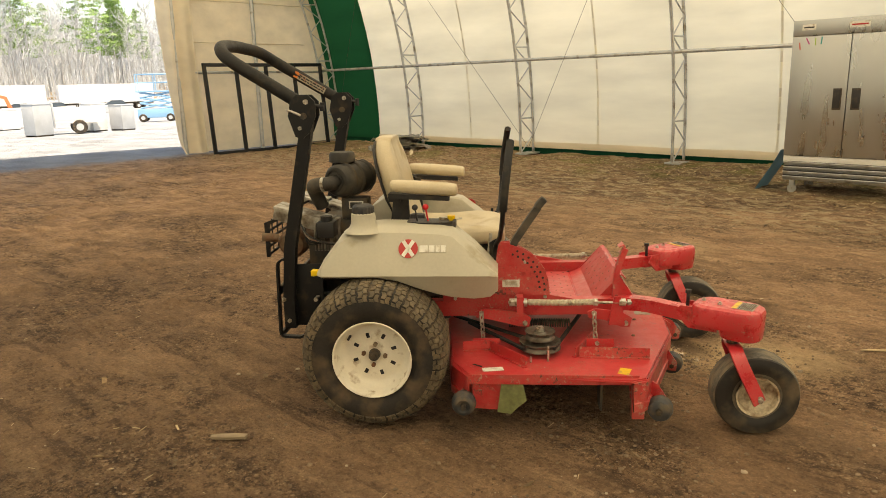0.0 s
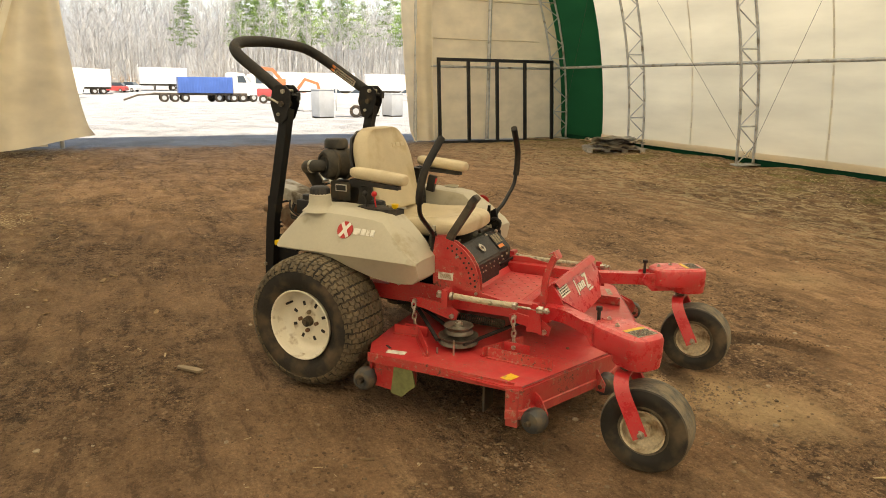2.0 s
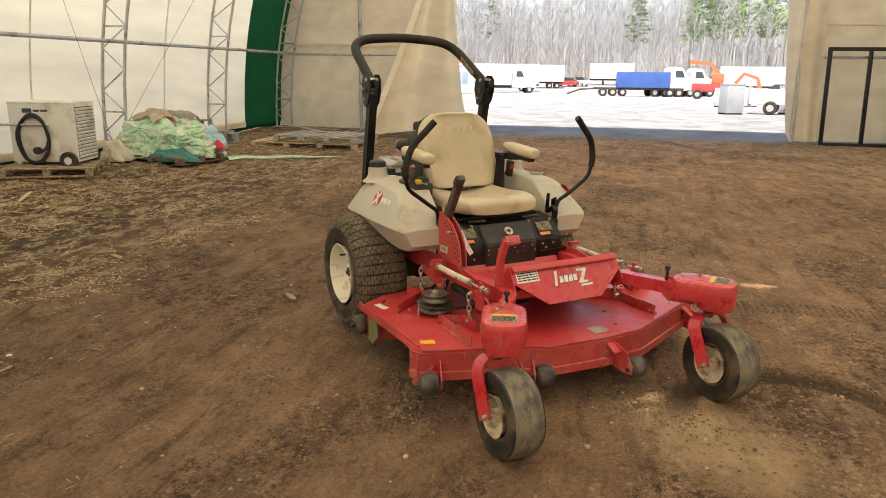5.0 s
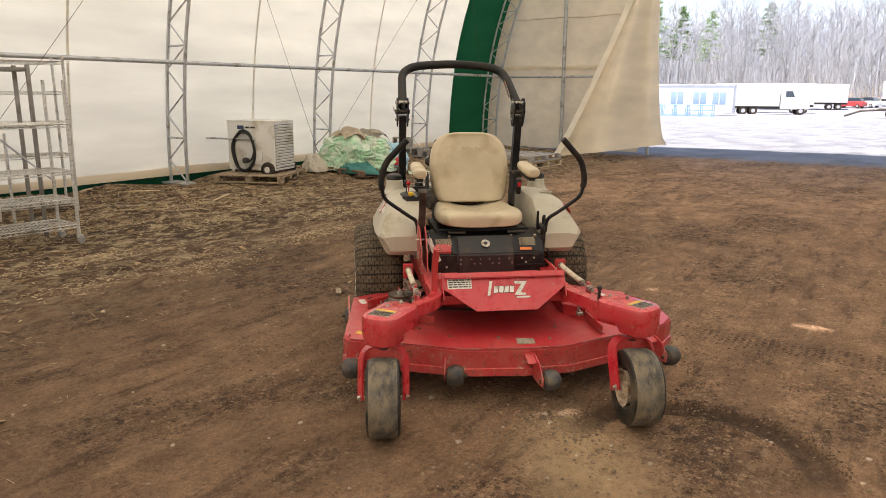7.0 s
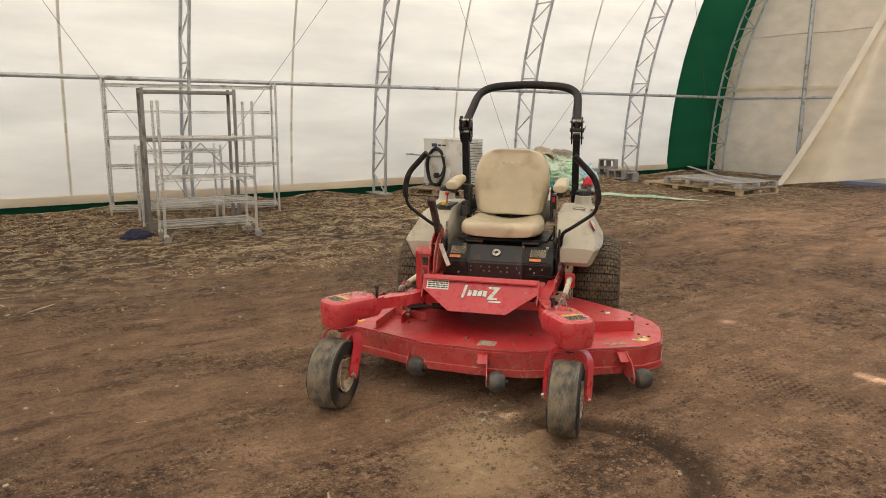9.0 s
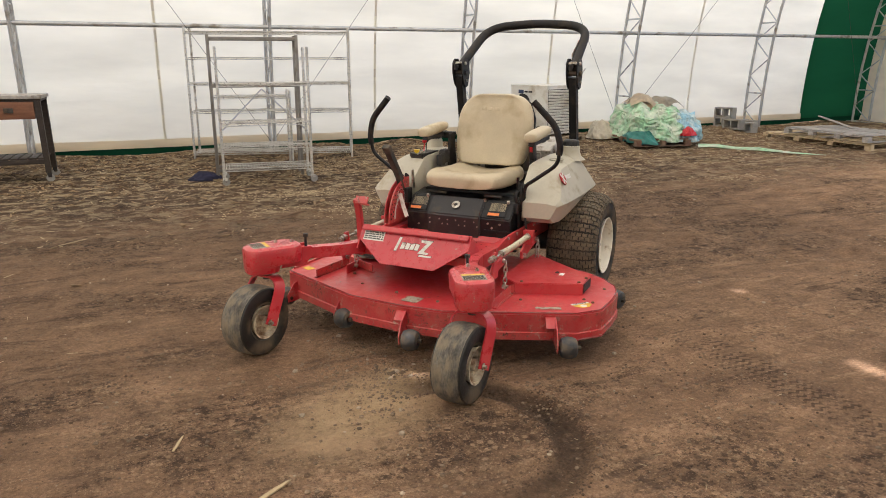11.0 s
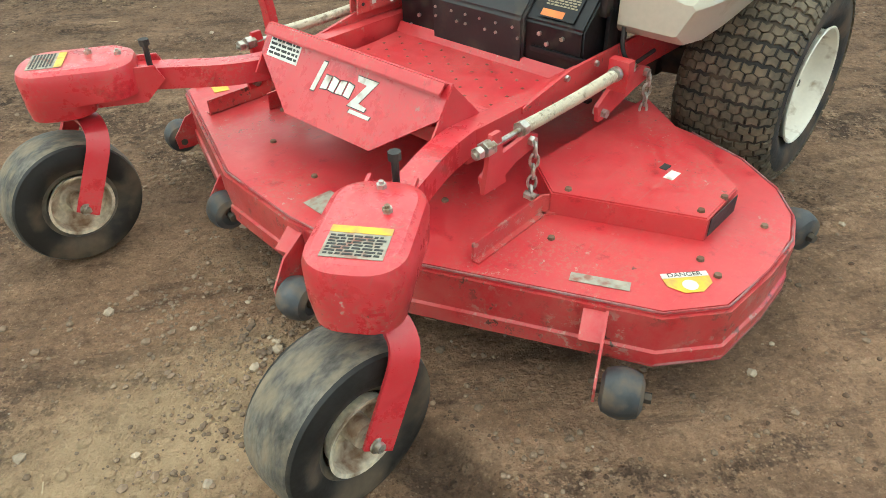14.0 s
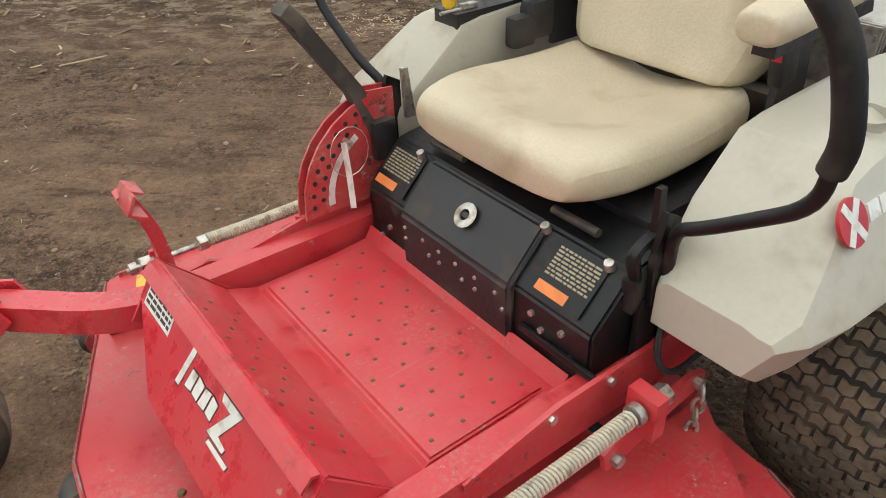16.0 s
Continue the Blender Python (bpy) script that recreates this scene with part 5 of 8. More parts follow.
box(bm, -0.065, 0.065, -0.030, 0.030, 0.0003, 0.0010, 0, Q @ pose(-0.245, 0.048, 0))
lab = part("label_plate", bm, STICK_WHITE, pan, "white label with black print", 0)
bars(lab, "print_line", INK, Q @ pose(-0.245, 0.048, 0.0011), 0.118, 0.05, 4, 9)

# pedal on its arm
pedal = new("lift_pedal")
pedal.parent = mower
bm = bmesh.new()
sweep(bm, bend([(1.138, -0.372, 0.44), (1.145, -0.372, 0.62), (1.185, -0.365, 0.72)], 0.05, 4), 0.01, flat=(0.032, 0.026))
part("pedal_arm", bm, RED, pedal)
bm = bmesh.new()
pq = pose(1.185, -0.352, 0.720, 0, 62, 0)
box(bm, -0.020, 0.020, -0.018, 0.062, -0.0035, 0.0035, 0.002, pq)
box(bm, 0.0165, 0.0215, -0.018, 0.062, -0.034, 0.003, 0.0015, pq)
box(bm, -0.0215, -0.0165, -0.018, 0.040, -0.024, 0.003, 0.0015, pq)
part("pedal_plate", bm, WORNRED, pedal, "red steel foot pedal")

# ---- mower: black seat box with its cover ----
boxx = new("seat_box")
boxx.parent = mower
boxx.location = (-0.012, 0.010, -0.010)
bm = bmesh.new()
prism(bm, [(0.45, 0.40), (0.685, 0.40), (0.690, 0.575), (0.600, 0.668), (0.45, 0.690)], -0.335, 0.355, "y")
bmesh.ops.bevel(bm, geom=bm.edges[:], offset=0.006, segments=2, affect="EDGES")
part("box_shell", bm, BLACK, boxx, "black steel seat box, dusty", 30)
bm = bmesh.new()
prism(bm, [(0.687, 0.425), (0.700, 0.425), (0.706, 0.578), (0.615, 0.676), (0.600, 0.668), (0.690, 0.575)], -0.185, 0.165, "y")
bmesh.ops.bevel(bm, geom=bm.edges[:], offset=0.008, segments=3, affect="EDGES")
cover = part("battery_cover", bm, PLASTIC, boxx, "black plastic cover with chamfered corners", 30)
bm = bmesh.new()
box(bm, 0.685, 0.7065, -0.335, 0.40, 0.392, 0.402, 0.003)
part("lower_lip", bm, BLACK, boxx)
# lock plate on the sloping cover
P = Matrix.Translation((0.662, -0.008, 0.634)) @ Matrix.Rotation(radians(43), 4, "Y")
bm = bmesh.new()
revolve(bm, [(0.026, 0.002), (0.027, 0.004), (0.022, 0.006), (0.012, 0.0065), (0.0115, 0.002)], P @ Matrix.Rotation(radians(90), 4, "X"), seg=28)
part("lock_ring", bm, ZINC, cover, "round zinc lock ring")
bm = bmesh.new()
box(bm, -0.006, 0.006, -0.009, 0.009, 0.0, 0.004, 0.001, P)
part("keyhole", bm, INK, cover)
for i, y in enumerate((-0.165, -0.10, -0.045, 0.01, 0.07, 0.13)):
    for z in (0.548, 0.520):
        if z < 0.53 and i % 2:
            y += 0.02
        bm = bmesh.new()
        cyl(bm, (0.700, y, z), (0.7088, y, z - 0.001), 0.0048, 0.0040, 8)
        part("rivet", bm, ZINC, cover)
for y, z, x in ((-0.25, 0.50, 0.686), (-0.29, 0.46, 0.685), (0.24, 0.52, 0.687), (0.29, 0.545, 0.688), (0.31, 0.50, 0.687), (0.215, 0.545, 0.688), (-0.22, 0.43, 0.685)):
    bm = bmesh.new()
    cyl(bm, (x, y, z), (x + 0.009, y, z), 0.0065, seg=6)
    part("bolt", bm, ZINC, boxx)
bm = bmesh.new()
box(bm, 0.690, 0.700, 0.19, 0.39, 0.492, 0.508, 0.003)
part("side_strap", bm, BLACK, boxx)
for y in (-0.225, 0.16, 0.312):
    bm = bmesh.new()
    cyl(bm, (0.608, y, 0.66), (0.614, y, 0.675), 0.011, 0.009, 10)
    part("bolt", bm, ZINC, boxx)
# warning plates either side of the cover
for yc in (-0.262, 0.258):
    P2 = Matrix.Translation((0.6475, yc, 0.6245)) @ Matrix.Rotation(radians(44), 4, "Y") @ Matrix.Rotation(radians(90), 4, "Z")
    bm = bmesh.new()
    box(bm, -0.058, 0.058, -0.05, 0.052, 0.0, 0.0012, 0, P2)
    pl = part("warning_plate", bm, BLACK, boxx, "black plate with faded print", 0)
    bars(pl, "print_line", FADED_INK, P2 @ pose(0, 0.016, 0.0013), 0.10, 0.060, 8, 4)
    bm = bmesh.new()
    box(bm, -0.052, 0.02, -0.046, -0.026, 0.0013, 0.0020, 0, P2)
    part("orange_band", bm, STICK_ORANGE, pl, "orange printed band", 0)
# hinge pins and slotted tray behind
for y in (-0.17, 0.20):
    bm = bmesh.new()
    cyl(bm, (0.578, y - 0.055, 0.688), (0.578, y + 0.055, 0.688), 0.009, seg=10)
    part("hinge_pin", bm, DARKSTEEL, boxx)
bm = bmesh.new()
box(bm, 0.10, 0.50, -0.30, 0.30, 0.66, 0.70, 0.01)
part("seat_plate", bm, BLACK, boxx)
bm = bmesh.new()
box(bm, 0.53, 0.62, 0.345, 0.375, 0.60, 0.665, 0.006)
sweep(bm, bend([(0.60, 0.36, 0.66), (0.62, 0.36, 0.715), (0.575, 0.36, 0.735), (0.545, 0.36, 0.70)], 0.02, 3), 0.012, 8)
box(bm, 0.55, 0.60, 0.365, 0.378, 0.44, 0.62, 0.003)
part("control_bracket", bm, BLACK, boxx)
bm = bmesh.new()
sweep(bm, bend([(0.56, 0.40, 0.60), (0.60, 0.42, 0.52), (0.55, 0.43, 0.46), (0.40, 0.42, 0.46)], 0.05, 4), 0.006, 8)
part("control_cable", bm, BELT, boxx)

# ---- mower: height quadrant and lift handle ----
quad = new("height_quadrant")
quad.parent = mower
outline = [(0.562, 0.50), (0.562, 0.758), (0.63, 0.765)] + [(0.575 + 0.245 * math.cos(a), 0.525 + 0.235 * math.sin(a)) for a in [radians(78 - 13 * i) for i in range(7)]] + [(0.822, 0.50)]
for y0 in (-0.405, -0.372):
    bm = bmesh.new()
    prism(bm, outline, y0 - 0.003, y0 + 0.003, "y")
    part("quadrant_plate", bm, WORNRED, quad, "red steel quadrant plate with pin holes")
bm = bmesh.new()
for r in (0.222, 0.198):
    for i in range(9):
        a = radians(66 - i * 8.2 + (4 if r < 0.21 else 0))
        x, z = 0.575 + r * math.cos(a), 0.525 + r * math.sin(a) * 0.96
        for y in (-0.4085, -0.3685):
            cyl(bm, (x, y - 0.0006, z), (x, y + 0.0006, z), 0.0058, seg=10)
part("pin_holes", bm, INK, quad, "", 0)["kind"] = "stuff"
bm = bmesh.new()
for i in range(8):
    a0, a1 = radians(58 - i * 7.5), radians(58 - (i + 1) * 7.5)
    bm.faces.new([bm.verts.new((0.575 + r * math.cos(a), -0.3678, 0.525 + r * math.sin(a) * 0.96)) for r, a in ((0.185, a0), (0.185, a1), (0.168, a1), (0.168, a0))])
part("scale_strip", bm, STICK_WHITE, quad, "white height scale strip", 0)
bm = bmesh.new()
box(bm, 0.592, 0.676, -0.4095, -0.4085, 0.540, 0.578)
lb = part("label_plate", bm, STICK_WHITE, quad, "small white printed label", 0)
bars(lb, "print_line", FADED_INK, Matrix.Translation((0.634, -0.4097, 0.559)) @ Matrix.Rotation(radians(90), 4, "X"), 0.06, 0.02, 4, 12)
bm = bmesh.new()
sweep(bm, [(0.712, -0.352, 0.672), (0.722, -0.325, 0.605), (0.738, -0.292, 0.540)], 0.01, flat=(0.028, 0.0016))
part("paper_tag", bm, STICK_WHITE, quad, "white paper tag hanging on a wire", 0)
bm = bmesh.new()
ring = [(0.70 + 0.05 * math.cos(a * math.pi / 8), -0.352, 0.645 + 0.06 * math.sin(a * math.pi / 8)) for a in range(16)]
sweep(bm, ring, 0.0012, 4, closed=True)
part("tag_wire", bm, ZINC, quad)
bm = bmesh.new()
cyl(bm, (0.70, -0.43, 0.668), (0.70, -0.34, 0.668), 0.006, seg=8)
part("quadrant_pin", bm, ZINC, quad)
bm = bmesh.new()
box(bm, 0.575, 0.64, -0.365, -0.335, 0.60, 0.70, 0.015)
part("pivot_block", bm, PLASTIC, quad)
handle = new("lift_handle")
handle.parent = mower
bm = bmesh.new()
sweep(bm, [(0.60, -0.388, 0.62), (0.655, -0.388, 0.77), (0.765, -0.395, 0.935)], 0.01, flat=(0.038, 0.034))
part("handle_bar", bm, DUSTBLACK, handle, "flat black lift bar, dusty")
bm = bmesh.new()
obox(bm, (0.775, -0.398, 0.952), (0.036, 0.052, 0.06), (0, 40, 0), 0.012)
part("handle_knob", bm, DUSTBLACK, handle, "dusty black plastic knob")

# ---- mower: steering levers ----
for sgn in (-1, 1):
    e = new("steering_lever")
    e.parent = mower
    y = lambda v: sgn * v
    grip = bend([(0.632, y(0.470), 1.25), (0.612, y(0.600), 1.115), (0.600, y(0.628), 1.00), (0.596, y(0.618), 0.955)], 0.05, 5)
    bm = bmesh.new()
    sweep(bm, grip, 0.0185, 12)
    part("grip", bm, FOAM, e, "worn black foam grip")
    bm = bmesh.new()
    sweep(bm, bend([(0.597, y(0.62), 0.97), (0.592, y(0.612), 0.90), (0.580, y(0.46), 0.79), (0.56, y(0.405), 0.755), (0.55, y(0.40), 0.64)], 0.05, 5), 0.0115, 10)
    part("lever_rod", bm, BLACK, e, "black steel lever rod")
    bm = bmesh.new()
    prism(bm, [(0.53, 0.60), (0.53, 0.76), (0.565, 0.78), (0.585, 0.70), (0.575, 0.60)], y(0.385), y(0.397), "y")
    part("lever_bracket", bm, BLACK, e)
    bm = bmesh.new()
    prism(bm, [(0.515, 0.68), (0.53, 0.80), (0.545, 0.80), (0.54, 0.68)], y(0.35), y(0.362), "y")
    part("damper_link", bm, ZINC if sgn < 0 else BLACK, e)

# ---- mower: seat hardware ----
for sgn in (-1, 1):
    bm = bmesh.new()
    prism(bm, [(0.04, 0.98), (0.34, 0.965), (0.34, 0.985), (0.05, 1.005)], sgn * 0.345, sgn * 0.385, "y")
    prism(bm, [(0.03, 0.78), (0.14, 0.78), (0.13, 0.99), (0.06, 1.0)], sgn * 0.285, sgn * 0.30, "y")
    prism(bm, [(0.04, 0.96), (0.10, 0.96), (0.10, 1.0), (0.04, 1.0)], sgn * 0.285, sgn * 0.36, "y")
    part("arm_bracket", bm, PLASTIC, seat, "black armrest bracket")
bm = bmesh.new()
rings = []
for z, hy, x in ((0.80, 0.20, 0.05), (0.95, 0.265, -0.01), (1.10, 0.265, -0.055), (1.20, 0.225, -0.075), (1.24, 0.16, -0.075)):
    rings.append([(x + 0.022, -hy, z), (x + 0.034, -hy, z), (x + 0.034, hy, z), (x + 0.022, hy, z)])
loft(bm, rings)
part("back_shell", bm, PLASTIC, seat, "black plastic seat back shell")
# seat belt: retractor on the right, buckle on the left
bm = bmesh.new()
box(bm, 0.135, 0.215, -0.335, -0.280, 0.80, 0.895, 0.022, pose(0, 0, 0))
part("belt_retractor", bm, PLASTIC, seat, "black seat belt retractor", 50)
bm = bmesh.new()
box(bm, 0.195, 0.265, -0.325, -0.285, 0.79, 0.865, 0.012)
part("belt_buckle", bm, PLASTIC, seat)
bm = bmesh.new()
obox(bm, (0.17, 0.315, 0.91), (0.05, 0.03, 0.10), (0, 12, 0), 0.006)
part("belt_latch", bm, PLASTIC, seat)
bm = bmesh.new()
obox(bm, (0.196, 0.315, 0.925), (0.008, 0.02, 0.035), (0, 12, 0), 0.002)
part("latch_button", bm, KNOBRED, seat, "red release button")
# raised emblem on the backrest
bm = bmesh.new()
for y0, w in ((-0.06, 0.03), (-0.02, 0.04), (0.03, 0.035)):
    obox(bm, (0.115, y0 + w / 2, 1.165), (0.004, w, 0.022), (0, -17, 0), 0.0015)
part("embossed_mark", bm, VINYL, seat)

# ---- mower: controls on the right tank ----
con = new("control_panel")
con.parent = mower
bm = bmesh.new()
prism(bm, [(0.14, -0.37), (0.14, -0.45), (0.22, -0.485), (0.355, -0.475), (0.372, -0.455), (0.372, -0.37)], 0.845, 0.8785, "z")
part("panel_plate", bm, PLASTIC, con, "dark grey control plate")
bm = bmesh.new()
cyl(bm, (0.35, -0.425, 0.87), (0.35, -0.425, 0.885), 0.010, seg=12)
cyl(bm, (0.35, -0.425, 0.885), (0.35, -0.425, 0.903), 0.017, 0.019, 18)
part("yellow_knob", bm, YELLOW, con, "yellow pull knob")
for x, yy, mt, nm in ((0.24, -0.43, KNOBRED, "red_lever"), (0.19, -0.44, PLASTIC, "black_lever")):
    bm = bmesh.new()
    cyl(bm, (x, yy, 0.87), (x - 0.01, yy, 0.935), 0.004, seg=8)
    bmesh.ops.create_uvsphere(bm, u_segments=14, v_segments=10, radius=0.015, matrix=pose(x - 0.011, yy, 0.945))
    part(nm, bm, mt, con)
bm = bmesh.new()
cyl(bm, (0.33, -0.40, 0.878), (0.40, -0.395, 0.882), 0.005, seg=8)
box(bm, 0.29, 0.335, -0.41, -0.39, 0.874, 0.89, 0.003)
part("ignition_key", bm, ZINC, con)
bm = bmesh.new()
revolve(bm, [(0.044, -0.002), (0.046, 0.003), (0.040, 0.004), (0.038, -0.05), (0.001, -0.05)], pose(0.22, 0.49, 0.876, 90, 0, 0), seg=28)
part("cup_holder", bm, TANK, tank_l)

# ---- mower: engine ----
eng = new("engine")
eng.parent = mower
bm = bmesh.new()
box(bm, -0.42, -0.10, -0.20, 0.20, 0.52, 0.72, 0.02)
box(bm, -0.38, -0.14, -0.15, 0.15, 0.72, 0.84, 0.03)
part("crankcase", bm, DARKSTEEL, eng, "dusty dark engine block")
for sgn in (-1, 1):
    bm = bmesh.new()
    box(bm, -0.37, -0.25, sgn * 0.18 - 0.05, sgn * 0.18 + 0.05, 0.71, 0.85, 0.01)
    head = part("cylinder_head", bm, ALU, eng, "finned aluminium cylinder")
    for k in range(6):
        bm = bmesh.new()
        box(bm, -0.36 + k * 0.016, -0.352 + k * 0.016, 0.14 if sgn > 0 else -0.29, 0.29 if sgn > 0 else -0.14, 0.70, 0.86, 0.002)
        part("fin", bm, ALU, head)
    bm = bmesh.new()
    obox(bm, (-0.42, sgn * 0.20, 0.885), (0.30, 0.16, 0.014), (0, 16, 0), 0.004)
    obox(bm, (-0.42, sgn * 0.28, 0.855), (0.30, 0.008, 0.06), (0, 16, 0), 0.003)
    part("shroud", bm, ALU, eng, "bent light grey engine shroud")
bm = bmesh.new()
cyl(bm, (-0.50, -0.20, 0.72), (-0.50, 0.20, 0.72), 0.075, seg=24)
cyl(bm, (-0.50, -0.22, 0.72), (-0.50, -0.20, 0.72), 0.06, 0.075, 24)
part("muffler", bm, RUST, eng, "rusty exhaust muffler")
bm = bmesh.new()
cyl(bm, (-0.56, -0.24, 0.76), (-0.64, -0.26, 0.77), 0.022, seg=14)
part("tail_pipe", bm, RUST, eng)
bm = bmesh.new()
for k in range(6):
    box(bm, -0.63, -0.625, -0.22 + k * 0.088, -0.212 + k * 0.088, 0.66, 0.84, 0)
for z in (0.66, 0.70, 0.74, 0.78, 0.82):
    box(bm, -0.632, -0.624, -0.24, 0.24, z, z + 0.012, 0)
prism(bm, [(-0.63, 0.66), (-0.63, 0.84), (-0.52, 0.88), (-0.50, 0.88), (-0.60, 0.83), (-0.61, 0.66)], -0.246, -0.24, "y")
prism(bm, [(-0.63, 0.66), (-0.63, 0.84), (-0.52, 0.88), (-0.50, 0.88), (-0.60, 0.83), (-0.61, 0.66)], 0.24, 0.246, "y")
part("muffler_guard", bm, BLACK, eng, "black slotted exhaust guard")
bm = bmesh.new()
box(bm, -0.33, -0.24, -0.36, -0.26, 0.78, 0.86, 0.01)
cyl(bm, (-0.285, -0.31, 0.86), (-0.285, -0.31, 0.885), 0.03, seg=18)
part("oil_filler", bm, PLASTIC, eng)
for k in range(4):
    bm = bmesh.new()
    r0 = random.Random(k)
    sweep(bm, bend([(-0.42, -0.30 + 0.02 * k, 0.84), (-0.38, -0.36, 0.80 - 0.02 * k), (-0.30, -0.36 + 0.01 * k, 0.76), (-0.22, -0.33, 0.74)], 0.05, 5), 0.005, 6)
    part("cable", bm, STICK_GREY if k == 1 else BELT, eng)
bm = bmesh.new()
cyl(bm, (-0.28, 0, 0.50), (-0.28, 0, 0.42), 0.13, seg=28)
part("drive_pulley", bm, DARKSTEEL, eng)
# air cleaner with its hood, hose and band clamps
air = new("air_cleaner")
air.parent = mower
bm = bmesh.new()
prof = [(0.001, -0.136), (0.014, -0.136), (0.016, -0.126), (0.030, -0.126), (0.032, -0.134), (0.042, -0.134), (0.044, -0.125), (0.056, -0.125), (0.058, -0.133), (0.070, -0.132), (0.082, -0.118), (0.084, -0.085), (0.090, -0.08), (0.090, -0.065), (0.084, -0.06), (0.084, -0.01), (0.091, -0.005), (0.091, 0.012), (0.084, 0.017), (0.082, 0.07), (0.087, 0.075), (0.087, 0.09), (0.078, 0.12), (0.001, 0.13)]
revolve(bm, prof, pose(-0.195, -0.085, 1.045, 0, 0, -25), seg=36)
part("canister", bm, DUSTBLACK, air, "ribbed black air cleaner canister")
bm = bmesh.new()
sweep(bm, bend([(-0.245, -0.18, 1.04), (-0.28, -0.235, 1.035), (-0.365, -0.215, 1.03), (-0.385, -0.15, 1.0), (-0.35, -0.11, 0.90)], 0.07, 6), 0.036, 14)
part("intake_hose", bm, DUSTBLACK, air, "black rubber intake elbow")
for p, q2 in (((-0.300, -0.229, 1.034), (-0.315, -0.226, 1.033)), ((-0.345, -0.09, 0.94), (-0.342, -0.088, 0.926))):
    bm = bmesh.new()
    cyl(bm, p, q2, 0.0385, seg=18)
    part("hose_clamp", bm, ZINC, air)
for yy in (-0.072, 0.004, 0.082):
    bm = bmesh.new()
    revolve(bm, [(0.0915, yy - 0.006), (0.0935, yy - 0.005), (0.0935, yy + 0.005), (0.0915, yy + 0.006)], pose(-0.195, -0.085, 1.045, 0, 0, -25), seg=36)
    part("canister_band", bm, DARKSTEEL, air, "thin steel band round the canister")
bm = bmesh.new()
revolve(bm, [(0.001, 0.205), (0.058, 0.200), (0.066, 0.188), (0.068, 0.150), (0.060, 0.148), (0.038, 0.145), (0.036, 0.06), (0.001, 0.06)], pose(-0.235, -0.10, 0.985, 90, 0, 0), seg=30)
part("intake_hood", bm, DUSTBLACK, air, "round black intake hood")
bm = bmesh.new()
box(bm, -0.24, -0.10, -0.16, -0.06, 0.84, 0.95, 0.01)
part("bracket", bm, DARKSTEEL, air)
bm = bmesh.new()
obox(bm, (-0.16, -0.165, 0.915), (0.075, 0.004, 0.04), (0, 0, 0), 0)
part("data_plate", bm, STICK_WHITE, air, "white data plate", 0)
bm = bmesh.new()
obox(bm, (-0.16, -0.168, 0.915), (0.062, 0.004, 0.028), (0, 0, 0), 0)
part("data_print", bm, INK, air, "", 0)

# ---- mower: roll bar hinges ----
for sgn in (-1, 1):
    for d in (-0.036, 0.036):
        bm = bmesh.new()
        prism(bm, [(-0.40, 1.385), (-0.385, 1.455), (-0.355, 1.482), (-0.30, 1.482), (-0.268, 1.45), (-0.268, 1.385), (-0.30, 1.31), (-0.335, 1.28), (-0.37, 1.29)], sgn * 0.42 + d - 0.004, sgn * 0.42 + d + 0.004, "y")
        part("hinge_plate", bm, BLACK, rollbar, "black steel hinge plate")
    for x, z, r in ((-0.31, 1.45, 0.012), (-0.325, 1.385, 0.016), (-0.345, 1.33, 0.009)):
        bm = bmesh.new()
        cyl(bm, (x, sgn * 0.42 - 0.052, z), (x, sgn * 0.42 + 0.052, z), r, seg=8)
        part("hinge_bolt", bm, ZINC if r < 0.015 else DARKSTEEL, rollbar)
    bm = bmesh.new()
    cyl(bm, (-0.285, sgn * 0.42, 1.43), (-0.235, sgn * 0.425, 1.425), 0.010, seg=10)
    cyl(bm, (-0.245, sgn * 0.42, 1.405), (-0.243, sgn * 0.42, 1.445), 0.012, seg=10)
    part("lock_knob", bm, PLASTIC, rollbar)
    bm = bmesh.new()
    sweep(bm, [(-0.335, sgn * 0.475, 1.39), (-0.385, sgn * 0.478, 1.412), (-0.40, sgn * 0.478, 1.415)], 0.006, 6)
    part("hinge_pin", bm, ZINC, rollbar, "zinc hinge pin")
Hq = Matrix.Translation((-0.505, 0.3745, 1.543)) @ Matrix.Rotation(radians(31), 4, "Y")
bm = bmesh.new()
box(bm, -0.10, 0.10, -0.001, 0.001, -0.018, 0.018, 0, Hq)
hs = part("hoop_sticker", bm, STICK_GREY, rollbar, "worn printed sticker on the hoop", 0)
bm = bmesh.new()
box(bm, -0.10, -0.075, -0.0018, 0.0, -0.018, 0.018, 0, Hq)
part("orange_band", bm, STICK_ORANGE, hs, "", 0)
bars(hs, "print_line", INK, Hq @ Matrix.Translation((0.012, -0.0011, 0)) @ Matrix.Rotation(radians(90), 4, "X"), 0.16, 0.028, 2, 7)

